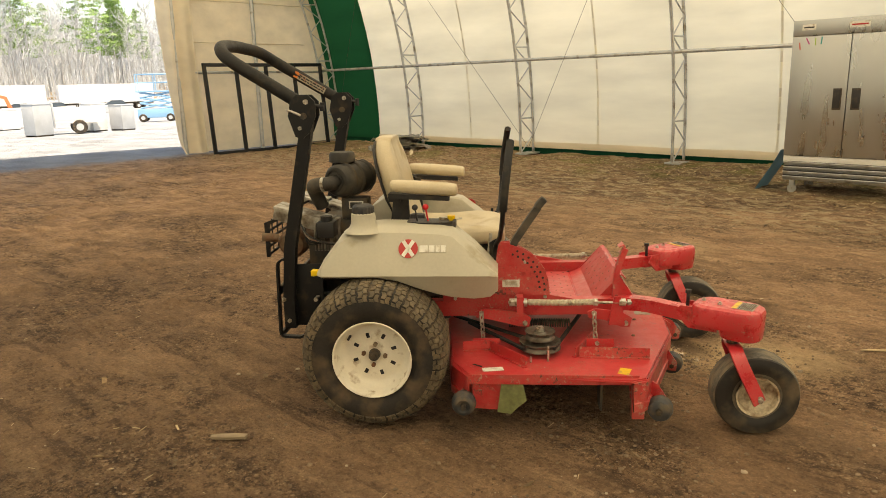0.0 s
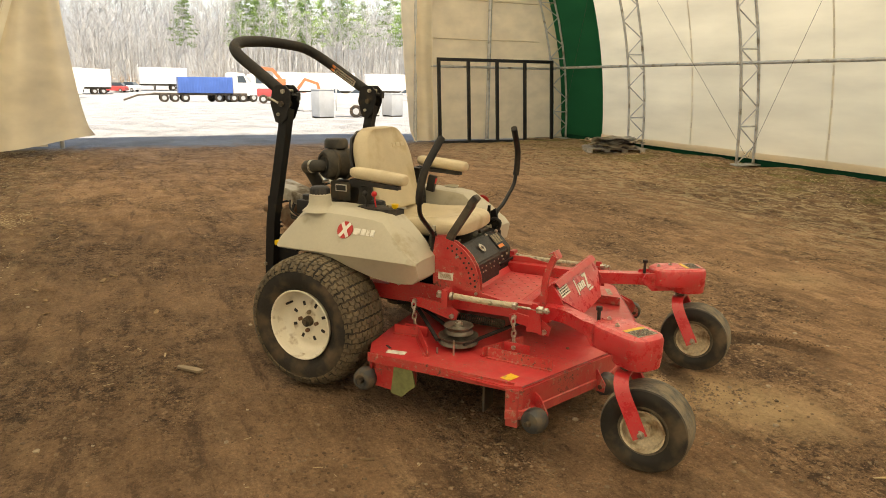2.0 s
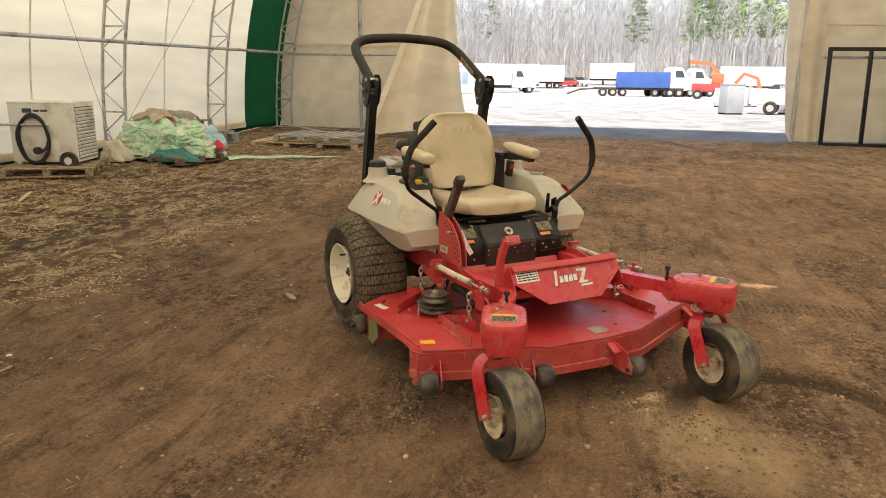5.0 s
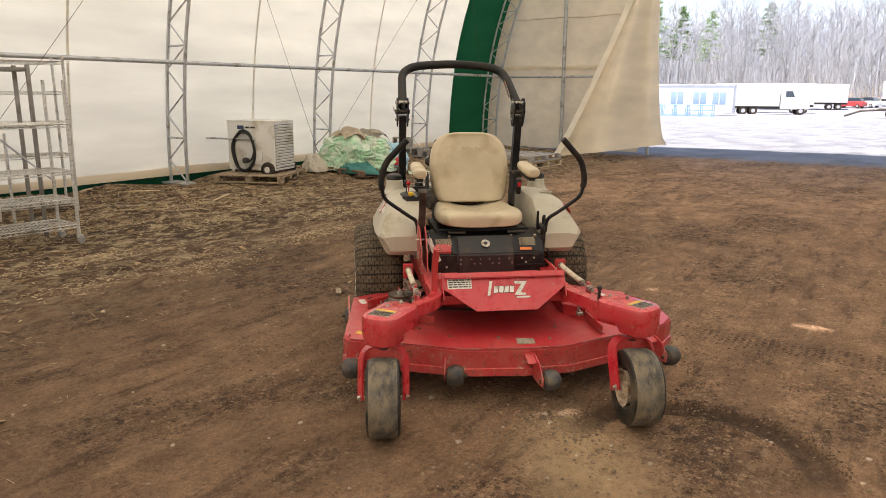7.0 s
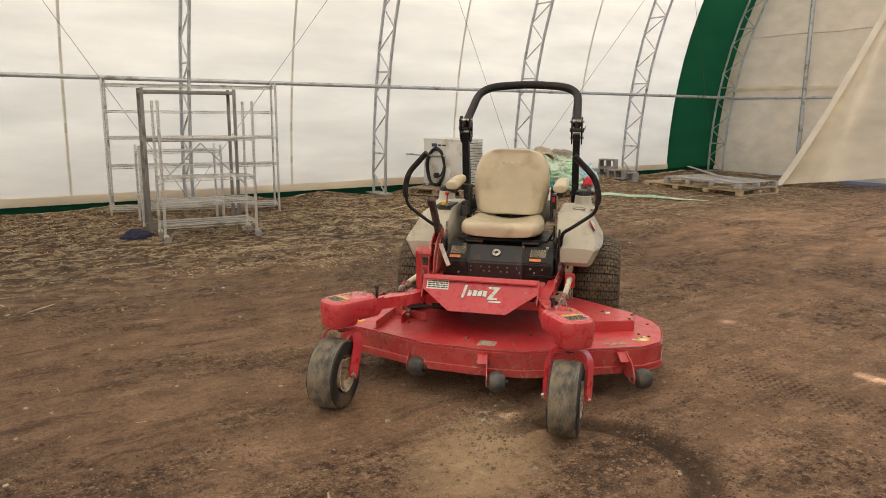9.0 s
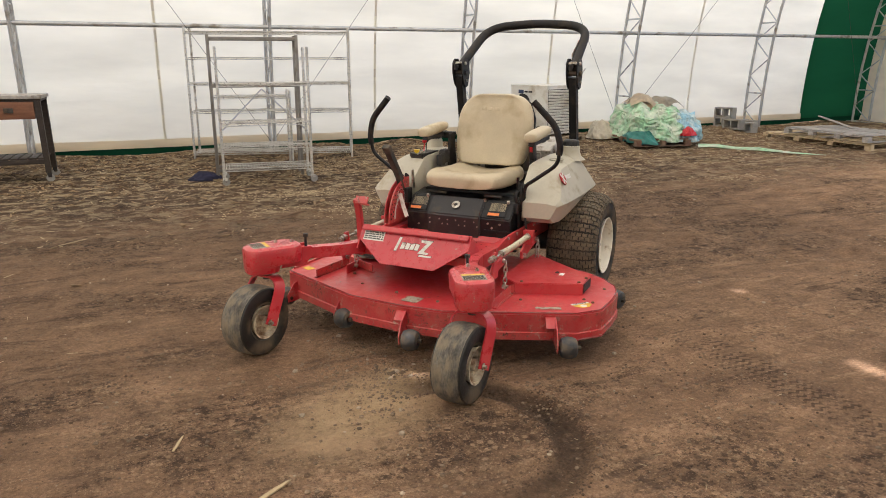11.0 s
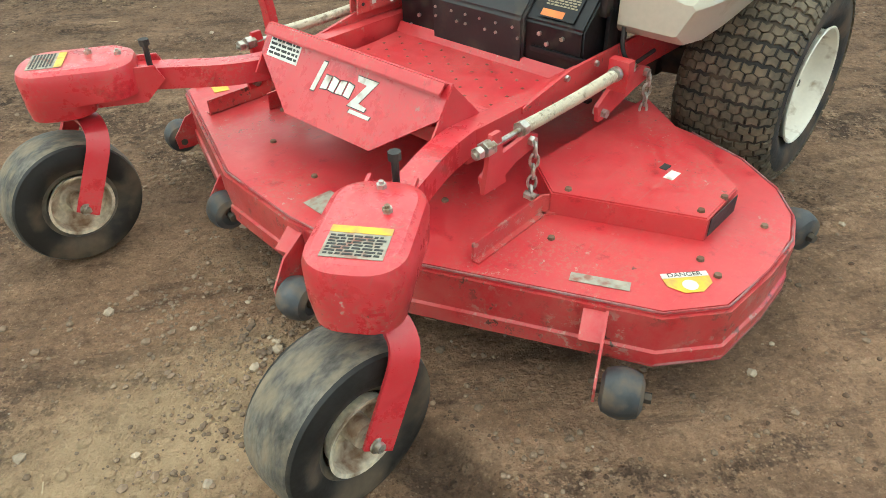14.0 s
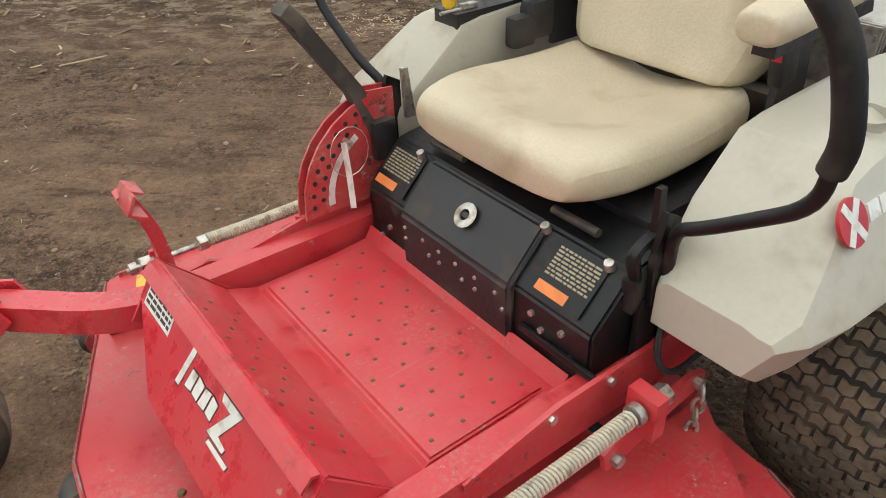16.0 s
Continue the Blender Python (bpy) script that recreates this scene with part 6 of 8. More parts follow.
# ---- mower: deck furniture ----
DZ = 0.2505
bm = bmesh.new()
prism(bm, [(0.40, 0.435), (0.94, 0.415), (1.035, 0.535), (0.90, 0.872), (0.725, 0.865)], DZ, 0.312, "z")
bmesh.ops.bevel(bm, geom=[e for e in bm.edges if all(v.co.z > 0.30 for v in e.verts)], offset=0.004, segments=2, affect="EDGES")
cov = part("belt_cover", bm, RED, deck, "red steel belt cover over the deck pulley", 30)
bm = bmesh.new()
box(bm, 0.735, 0.765, 0.675, 0.695, 0.3125, 0.3135, 0, None)
part("slot", bm, INK, cov, "", 0)
bm = bmesh.new()
box(bm, 0.755, 0.80, 0.705, 0.730, 0.3125, 0.3135, 0, pose(0, 0, 0))
part("white_patch", bm, STICK_WHITE, cov, "small white sticker", 0)
# dark plate on the closed face stands for the shade inside the end
bm = bmesh.new()
box(bm, 0.742, 0.885, 0.8728, 0.8745, 0.256, 0.303)
part("end_opening", bm, INK, cov, "dark plate for the shaded open end of the belt cover", 0)
for x, y, z in ((1.0, 0.56, 0.312), (0.88, 0.845, 0.312), (0.79, 0.86, 0.312), (1.12, 0.60, DZ), (0.97, 0.90, DZ), (1.30, -0.05, DZ), (1.25, -0.30, DZ), (1.10, -0.45, DZ), (1.16, 0.30, DZ), (1.0, 0.955, DZ), (0.75, 0.955, DZ), (1.34, 0.22, DZ)):
    bm = bmesh.new()
    cyl(bm, (x, y, z - 0.002), (x, y, z + 0.006), 0.010, 0.008, 8)
    part("deck_bolt", bm, RUST, deck)
# ribs: left and right of the front chains, and round the open right pulley
for pts in ([(1.31, 0.519), (1.045, 0.515)], [(1.045, 0.515), (1.02, 0.535)], [(1.04, -0.36), (0.93, -0.60)], [(0.95, -0.585), (1.27, -0.60)], [(0.53, -0.50), (0.70, -0.72)], [(0.40, -0.515), (0.53, -0.50)]):
    bm = bmesh.new()
    for (x0, y0), (x1, y1) in zip(pts, pts[1:]):
        l, a = math.hypot(x1 - x0, y1 - y0), math.degrees(math.atan2(y1 - y0, x1 - x0))
        box(bm, 0, l, -0.003, 0.003, DZ, 0.300, 0, pose(x0, y0, 0, 0, 0, a))
        box(bm, 0, l, -0.018, 0.003, DZ, DZ + 0.005, 0, pose(x0, y0, 0, 0, 0, a))
    part("rib", bm, WORNRED, deck, "red steel angle rib")
for sgn in (-1, 1):
    for x0 in (0.497, 1.043):
        bm = bmesh.new()
        cyl(bm, (x0, sgn * 0.465, 0.283), (x0, sgn * 0.50, 0.283), 0.012, seg=6)
        part("chain_bolt", bm, ZINC, deck)
        if sgn < 0 or x0 < 0.8:
            bm = bmesh.new()
            box(bm, x0 - 0.05, x0 + 0.08, sgn * 0.488 - 0.004, sgn * 0.488 + 0.004, DZ, 0.305, 0.002)
            part("chain_bracket", bm, RED, deck)
# open pulley with belts on the right, spindle seen through
e = new("spindle_pulley")
e.parent = deck
bm = bmesh.new()
for z, r in ((0.355, 0.072), (0.305, 0.098)):
    revolve(bm, [(0.001, 0.004), (r * 0.35, 0.004), (r * 0.45, -0.004), (r * 0.75, -0.004), (r, 0.006), (r, 0.002), (r * 0.86, -0.012), (r, -0.026), (r, -0.03), (r * 0.6, -0.03), (0.001, -0.03)], pose(0.769, -0.53, z, 90, 0, 0), seg=40)
part("pulley_disc", bm, mat("worn_pulley_steel", (0.17, 0.15, 0.125), 0.45, 0.6, 0.2, 20, 90, dirt=(0.10, 0.08, 0.06), amount=0.4, dscale=16), e, "worn steel double pulley")
bm = bmesh.new()
cyl(bm, (0.769, -0.53, DZ), (0.769, -0.53, 0.372), 0.020, seg=16)
cyl(bm, (0.769, -0.53, 0.372), (0.769, -0.53, 0.382), 0.013, seg=6)
part("spindle", bm, ZINC, e)
bm = bmesh.new()
for a0, b0, z in (((0.70, -0.45), (0.34, -0.20), 0.295), ((0.83, -0.60), (1.02, -0.10), 0.293), ((0.69, -0.60), (0.42, -0.30), 0.293)):
    sweep(bm, [(a0[0], a0[1], z), (b0[0], b0[1], z + 0.03)], 0.008, flat=(0.016, 0.012))
part("drive_belt", bm, BELT, e, "black rubber drive belt")
bm = bmesh.new()
cyl(bm, (0.80, -0.645, DZ), (0.80, -0.645, 0.325), 0.005, seg=8)
part("belt_guide", bm, ZINC, e)
bm = bmesh.new()
cyl(bm, (0.72, -0.66, DZ), (0.72, -0.66, 0.28), 0.005, seg=8)
part("belt_guide", bm, ZINC, e)
bm = bmesh.new()
n = 26
sweep(bm, [(0.62 + 0.012 * i / 8 * 1.0, -0.33 + 0.020 * math.cos(i * math.pi / 4), 0.33 + 0.020 * math.sin(i * math.pi / 4)) for i in range(n * 8)], 0.004, 5)
part("idler_spring", bm, DARKSTEEL, deck, "dark idler spring")
# right discharge opening: rear post with grass, front post, lip
bm = bmesh.new()
prism(bm, [(0.455, -0.795), (0.60, -0.812), (0.63, -0.70), (0.58, -0.60), (0.42, -0.66)], 0.085, 0.238, "z")
part("chute_post", bm, WORNRED, deck, "red steel chute corner")
bm = bmesh.new()
prism(bm, [(0.585, 0.235), (0.675, 0.235), (0.695, 0.14), (0.665, 0.115), (0.625, 0.075), (0.565, 0.085)], -0.832, -0.824, "y")
part("bent_flap", bm, GREENGRASS, deck, "grass-stained bent metal flap")
bm = bmesh.new()
box(bm, 0.44, 1.18, -0.004, 0.004, 0.218, 0.262, 0, pose(0, -0.86, 0, 0, 0, 0) @ Matrix.Translation((0, 0.03, 0)))
part("chute_lip", bm, WORNRED, deck)
bm = bmesh.new()
box(bm, 1.15, 1.205, -0.85, -0.815, 0.065, 0.24, 0.003)
part("chute_front_post", bm, WORNRED, deck)
bm = bmesh.new()
box(bm, 1.02, 1.03, -0.80, -0.70, 0.08, 0.235)
part("baffle", bm, DARKSTEEL, deck)
bm = bmesh.new()
cyl(bm, (0.769, -0.42, 0.12), (0.769, -0.42, 0.235), 0.05, seg=16)
box(bm, 0.55, 1.0, -0.46, -0.40, 0.105, 0.113, 0, pose(0, 0, 0))
part("blade", bm, DARKSTEEL, deck)


def roller(x, y, z, turn, arm):
    """An anti-scalp wheel on a bracket from the deck's edge."""
    e = new("anti_scalp_roller")
    e.parent, e.matrix_basis = deck, pose(x, y, z, 0, 0, turn)
    R = 0.056
    bm = bmesh.new()
    revolve(bm, [(0.014, -0.044), (0.030, -0.044), (0.046, -0.036), (R - 0.003, -0.018), (R, 0), (R - 0.003, 0.018), (0.046, 0.036), (0.030, 0.044), (0.022, 0.040), (0.014, 0.036)], seg=28)
    part("wheel", bm, ROLLER, e, "scuffed grey plastic roller")
    bm = bmesh.new()
    cyl(bm, (0, -0.06, 0), (0, 0.06, 0), 0.012, seg=6)
    part("axle_bolt", bm, DARKSTEEL, e)
    s = 1 if arm > 0 else -1
    bm = bmesh.new()
    prism(bm, [(-0.022, -0.022), (0.022, -0.022), (0.026, 0.02), (-0.02, 0.085), (-0.11, 0.128), (-0.15, 0.128), (-0.14, 0.0)], s * 0.052, s * 0.058, "y")
    part("bracket", bm, WORNRED, e, "red steel bracket")
    bm = bmesh.new()
    prism(bm, [(-0.15, 0.12), (-0.10, 0.12), (-0.045, 0.082), (-0.055, 0.076), (-0.10, 0.108), (-0.15, 0.108)], s * 0.058, s * 0.105, "y")
    part("bracket_box", bm, WORNRED, e)


roller(1.276, -0.825, 0.108, -20, 1)
roller(1.445, -0.300, 0.110, -12, -1)
roller(1.552, 0.170, 0.105, 10, -1)
roller(1.305, 0.920, 0.108, 25, -1)
roller(0.415, -0.815, 0.120, 180, -1)
roller(0.50, 0.97, 0.120, 160, 1)

# deck stickers
for nm, mt, x, y, w, h, a, lb in (("grey_plate", STICK_GREY, 1.365, 0.082, 0.085, 0.095, -4, "square bare grey metal plate"), ("worn_sticker", STICK_GREY, 1.184, 0.773, 0.13, 0.030, -66, "worn grey sticker"),
                                  ("torn_sticker", STICK_YELLOW, 1.13, -0.76, 0.07, 0.05, 70, "torn yellow sticker"), ("torn_sticker", STICK_WHITE, 0.545, -0.745, 0.095, 0.042, 10, "torn faded sticker"), ("deck_slot", INK, 0.475, -0.70, 0.05, 0.012, -35, "dark slot cut in the deck")):
    bm = bmesh.new()
    box(bm, -w / 2, w / 2, -h / 2, h / 2, DZ + 0.0006, DZ + 0.0016, 0, pose(x, y, 0, 0, 0, a))
    part(nm, bm, mt, deck, lb, 0)
wq = pose(1.062, 0.918, DZ + 0.0006, 0, 0, 138)
bm = bmesh.new()
prism(bm, [(-0.052, 0.018), (-0.052, 0.034), (0.052, 0.034), (0.052, 0.018)], 0, 0.001, "z")
bmesh.ops.transform(bm, matrix=wq, verts=bm.verts[:])
ds = part("danger_sticker", bm, STICK_WHITE, deck, "white and yellow danger sticker", 0)
bm = bmesh.new()
prism(bm, [(-0.052, 0.017), (0.052, 0.017), (0.050, -0.008), (0.020, -0.034), (-0.020, -0.034), (-0.050, -0.008)], 0, 0.001, "z")
bmesh.ops.transform(bm, matrix=wq, verts=bm.verts[:])
part("yellow_field", bm, STICK_YELLOW, ds, "yellow field", 0)
bm = bmesh.new()
cyl(bm, (0, -0.01, 0.001), (0, -0.01, 0.0016), 0.017, seg=20)
bmesh.ops.transform(bm, matrix=wq, verts=bm.verts[:])
part("symbol", bm, STICK_WHITE, ds, "", 0)


def words(body, size, m, material, parent, name="lettering"):
    """Flat letters in Blender's own font, as a mesh."""
    cu = bpy.data.curves.new(name, "FONT")
    cu.body, cu.size, cu.align_x, cu.align_y, cu.extrude = body, size, "CENTER", "CENTER", 0.0003
    tmp = new(name, cu)
    me = bpy.data.meshes.new_from_object(tmp.evaluated_get(bpy.context.evaluated_depsgraph_get()))
    bpy.data.objects.remove(tmp)
    me.transform(m)
    me.materials.append(material)
    ob = new(name, me)
    ob.parent = parent
    return ob


words("DANGER", 0.019, wq @ pose(0, 0.026, 0.0015), INK, ds)

# ---- things in the tent ----
WOOD = mat("weathered_pallet_wood", (0.33, 0.25, 0.165), 0.85, 0, 0.25, 3, 40, 0.002, dirt=(0.14, 0.10, 0.065), amount=0.35, stretch=(1, 6, 6))
WOODPALE = mat("pale_pallet_wood", (0.60, 0.46, 0.29), 0.8, 0, 0.18, 3, 40, 0.001, dirt=(0.30, 0.22, 0.14), amount=0.15, stretch=(6, 1, 6))
WOODGREY = mat("grey_weathered_wood", (0.40, 0.375, 0.35), 0.88, 0, 0.2, 3, 40, 0.001, dirt=(0.24, 0.21, 0.18), amount=0.2, stretch=(6, 1, 6))
WOODRED = mat("reddish_drawer_wood", (0.20, 0.085, 0.045), 0.55, 0, 0.25, 3, 40, 0.001, stretch=(1, 8, 8))
BROWN = mat("brown_plastic_pallet", (0.16, 0.085, 0.055), 0.8, 0, 0.2, 5, 40, 0.001, dirt=(0.2, 0.15, 0.1), amount=0.4)
CHROME = mat("chrome_wire", (0.66, 0.65, 0.62), 0.32, 0.55, 0.08, 12, 70, dirt=(0.30, 0.28, 0.24), amount=0.2)
STAINLESS = mat("brushed_stainless", (0.44, 0.445, 0.44), 0.30, 0.95, 0.03, 0.8, 3.0, 0, stretch=(2, 2, 0.5))
ENAMEL = mat("white_enamel", (0.70, 0.69, 0.65), 0.4, 0, 0.05, 3, 60, dirt=(0.48, 0.43, 0.34), amount=0.2, dscale=4)
CONCRETE = mat("concrete_block", (0.33, 0.315, 0.29), 0.95, 0, 0.15, 8, 70, 0.003, dirt=(0.2, 0.17, 0.13), amount=0.3)
NETGREEN = mat("pale_green_netting", (0.32, 0.56, 0.36), 0.6, 0, 0.35, 5, 22, 0.03, dirt=(0.62, 0.66, 0.56), amount=0.45, dscale=6)
NETBLUE = mat("pale_blue_netting", (0.28, 0.50, 0.62), 0.6, 0, 0.3, 5, 22, 0.03, dirt=(0.62, 0.68, 0.66), amount=0.45, dscale=7)
TEAL = mat("teal_tarp", (0.02, 0.17, 0.15), 0.5, 0, 0.2, 6, 40, 0.004)
PAPER = mat("tan_cardboard", (0.74, 0.62, 0.48), 0.85, 0, 0.15, 4, 30, 0.002, dirt=(0.6, 0.52, 0.42), amount=0.3)
SACK = mat("pale_sacking", (0.52, 0.47, 0.38), 0.9, 0, 0.15, 6, 60, 0.006)
BLUESHEET = mat("blue_grey_foam_sheet", (0.20, 0.33, 0.40), 0.6, 0, 0.08, 4, 40)
GREYTARP = mat("grey_tarp", (0.58, 0.56, 0.52), 0.6, 0, 0.2, 4, 30, 0.01, dirt=(0.2, 0.16, 0.12), amount=0.3)
TARPDARK = mat("dark_blue_cloth", (0.02, 0.02, 0.05), 0.9, 0, 0.2)
GROUND_Z = -0.02


def at(s, w, turn=0, z=None):
    return TENT @ pose(s, w, ground_height(s, w) if z is None else z, 0, 0, turn)


def slab(material, size, parent, name, x, y, z, rot=(0, 0, 0), bevel=0.003, label=""):
    bm = bmesh.new()
    obox(bm, (x, y, z), size, rot, bevel)
    return part(name, bm, material, parent, label, 30)


def pallet(m, length, depth, boards, material, label, group="pallets", under=True):
    """A pallet, its deck boards laid across the length."""
    e = empty("pallet", m, label, "pallet", group)
    r = random.Random(int(length * 100 + boards))
    for j in range(3):
        y = -depth / 2 + 0.045 + j * (depth - 0.09) / 2
        slab(material, (length, 0.09, 0.018), e, "runner", 0, y, 0.092)
        for k in range(4):
            slab(material, (0.12, 0.085, 0.066), e, "block", -length / 2 + 0.06 + k * (length - 0.12) / 3, y, 0.050)
    bw = length / boards * 0.56
    for i in range(boards):
        x = -length / 2 + length * (i + 0.5) / boards
        slab(material, (bw * r.uniform(0.92, 1.04), depth, 0.018), e, "board", x, 0, 0.111, (r.uniform(-0.4, 0.4), r.uniform(-0.6, 0.6), r.uniform(-0.8, 0.8)))
    for i in range(3):
        x = -length / 2 + bw / 2 + i * (length - bw) / 2
        slab(material, (bw, depth, 0.016), e, "board", x, 0, 0.009)
    return e


# two pallets, the grey one lying on the pale one
pallet(at(12.55, 2.55, 88), 2.35, 1.25, 12, WOODPALE, "long pale wooden pallet lying on the dirt floor")
pallet(at(12.45, 2.25, 87, 0.125), 1.80, 1.25, 9, WOODGREY, "grey weathered wooden pallet stacked on a pale one")
bm = bmesh.new()
box(bm, -0.75, 0.75, -0.03, 0.03, 0, 0.02, 0.002, pose(0, 0, 0, 2, -4, 0))
thing("plank", bm, WOODGREY, at(13.0, 3.0, 62, 0.30), "loose grey board lying on the stacked pallets", "plank")


# construction heater on its pallet
hp = pallet(at(7.15, 4.25, 28), 1.35, 1.15, 8, WOOD, "weathered brown wooden pallet under the heater")
heater = empty("portable_heater", at(7.22, 4.30, 104, 0.12), "white enamel construction heater on two black wheels, hose coiled", "heater")
bm = bmesh.new()
box(bm, -0.45, 0.45, -0.31, 0.31, 0.10, 0.92, 0.02)
body = part("cabinet", bm, ENAMEL, heater, "white enamel steel cabinet")
bm = bmesh.new()
box(bm, -0.455, 0.455, -0.315, 0.315, 0.90, 0.925, 0.006)
part("lid", bm, ENAMEL, heater)
for i in range(15):
    bm = bmesh.new()
    obox(bm, (-0.455, 0.0, 0.17 + i * 0.047), (0.016, 0.55, 0.036), (0, -24, 0), 0.002)
    part("louvre", bm, ENAMEL, heater)
# dark sheet painted in for the shade between the louvres
bm = bmesh.new()
box(bm, -0.452, -0.4505, -0.28, 0.28, 0.14, 0.86)
part("louvre_shade", bm, INK, heater, "dark sheet for the shaded gap behind the louvres", 0)
for sx in (-0.33,):
    for sy in (-0.34, 0.34):
        bm = bmesh.new()
        revolve(bm, [(0.05, -0.03), (0.115, -0.03), (0.125, -0.015), (0.125, 0.015), (0.115, 0.03), (0.05, 0.03)], pose(sx, sy, 0.125), seg=28)
        w = part("wheel", bm, RUBBER, heater, "black rubber wheel")
        bm = bmesh.new()
        cyl(bm, (sx, sy - 0.033, 0.125), (sx, sy + 0.033, 0.125), 0.052, seg=20)
        part("hub", bm, ENAMEL, w, "white hub")
for sy in (-0.25, 0.25):
    bm = bmesh.new()
    box(bm, 0.36, 0.42, sy - 0.03, sy + 0.03, 0.0, 0.11, 0.004)
    part("foot", bm, ENAMEL, heater)
bm = bmesh.new()
cyl(bm, (-0.10, 0.345, 0.62), (0.85, 0.345, 0.62), 0.017, seg=12)
part("handle_tube", bm, STEEL, heater, "steel handle tube")
for k in range(2):
    bm = bmesh.new()
    ring = [(0.12 + (0.20 + 0.015 * k) * math.cos(a * math.pi / 16), 0.335 + 0.02 * k + 0.01 * math.sin(a), 0.42 + (0.34 - 0.02 * k) * math.sin(a * math.pi / 16)) for a in range(32)]
    sweep(bm, ring, 0.022, 8, closed=True)
    part("hose", bm, BELT, heater, "coiled black hose")
bm = bmesh.new()
sweep(bm, bend([(0.10, 0.36, 0.30), (0.02, 0.38, 0.24), (-0.06, 0.37, 0.30), (-0.10, 0.36, 0.46)], 0.08, 5), 0.018, 8)
cyl(bm, (0.06, 0.36, 0.27), (0.06, 0.42, 0.27), 0.05, seg=14)
part("regulator", bm, PLASTIC, heater, "black gas regulator")
bm = bmesh.new()
box(bm, -0.22, -0.08, 0.311, 0.335, 0.20, 0.40, 0.005)
part("control_box", bm, ENAMEL, heater)
bm = bmesh.new()
box(bm, 0.12, 0.25, 0.3115, 0.3125, 0.78, 0.84)
part("badge_bar", bm, mat("navy_print", (0.03, 0.05, 0.12), 0.5, 0, 0.1), heater, "dark blue badge bar", 0)
bars(heater, "badge_print", INK, Matrix.Translation((0.0, 0.3125, 0.81)) @ Matrix.Rotation(radians(-90), 4, "X") @ Matrix.Rotation(radians(180), 4, "Z"), 0.20, 0.05, 1, 5)


# heap under netting on a brown pallet
def heap(name, m, rx, ry, h, material, label, seed, category, lobes=4, flat=0.0):
    bm = bmesh.new()
    bmesh.ops.create_icosphere(bm, subdivisions=5, radius=1.0)
    for v in bm.verts:
        n = v.co.normalized()
        d = 1 + 0.22 * noise.noise(n * 1.6 + Vector((seed, 0, 0))) + 0.10 * noise.noise(n * 4.5 + Vector((0, seed, 0))) + 0.05 * abs(noise.noise(n * 11 + Vector((0, 0, seed))))
        z = max(n.z, -0.02)
        if flat:
            z = min(z, flat) + 0.1 * noise.noise(n * 3)
        v.co = Vector((n.x * rx * d * (1 - 0.25 * max(z, 0)), n.y * ry * d * (1 - 0.25 * max(z, 0)), z * h * d))
    return thing(name, bm, material, m, label, category, smooth=35)


def crumpled(name, m, rx, ry, h, material, label, seed, folds=9.0, flat=0.72):
    """A bulky heap under stretched plastic: level creases drawn across it and sharp puckers."""
    bm = bmesh.new()
    bmesh.ops.create_icosphere(bm, subdivisions=6, radius=1.0)
    for v in bm.verts:
        n = v.co.normalized()
        off = Vector((seed, seed * 0.7, 0))
        bulk = 1 + 0.24 * noise.noise(n * 1.5 + off) + 0.12 * noise.noise(n * 3.7 + off)
        crease = abs(noise.noise(Vector((n.x * 2.2, n.y * 2.2, n.z * folds)) + off)) ** 0.7
        pucker = abs(noise.noise(n * 9 + off)) + 0.5 * abs(noise.noise(n * 19 + off))
        d = bulk + 0.13 * crease - 0.09 * pucker
        z = max(n.z, -0.02)
        z = min(z, flat) + 0.12 * noise.noise(n * 2.6 + off) * (z > 0)
        spread = 1 - 0.16 * max(z, 0) + 0.10 * max(0.18 - z, 0)
        v.co = Vector((n.x * rx * d * spread, n.y * ry * d * spread, max(z * h * (0.75 + 0.25 * d), -0.02)))
    return thing(name, bm, material, m, label, "netting", smooth=22)


brownp = pallet(at(9.08, 3.90, 78), 1.9, 1.0, 5, BROWN, "brown plastic pallet half sunk in dirt")
crumpled("wrapped_bundle", at(9.22, 3.92, 80, 0.12), 0.92, 0.58, 0.78, NETGREEN, "bulky bundle wrapped in pale green plastic netting", 3.0)
crumpled("blue_netting", at(9.52, 3.42, 80, 0.10), 0.46, 0.42, 0.62, NETBLUE, "pale blue plastic netting bunched on a pallet", 8.0, 7.0)
heap("teal_tarp", at(8.72, 3.46, 80, 0.08), 0.48, 0.26, 0.24, TEAL, "dark teal tarp sticking out under the netting", 5.0, "tarp", flat=0.7)
heap("rolled_sacking", at(8.50, 4.30, 70, 0.08), 0.30, 0.24, 0.30, SACK, "rolled pale sacking lying on a pallet", 12.0, "sack")
bm = bmesh.new()
sweep(bm, [(0, 0, 0), (0.25, 0.10, 0.02), (0.6, 0.02, 0.01), (1.0, 0.12, 0.02), (1.5, 0.05, 0.01), (2.0, 0.1, 0.015)], [0.10, 0.08, 0.05, 0.06, 0.04, 0.015], 9)
for v in bm.verts:
    v.co.z = max(v.co.z * 0.5 + 0.03 * noise.noise(v.co * 9), 0.0)
thing("trailing_netting", bm, NETGREEN, at(9.62, 2.95, -62), "strand of pale green netting trailing over the dirt", "netting")
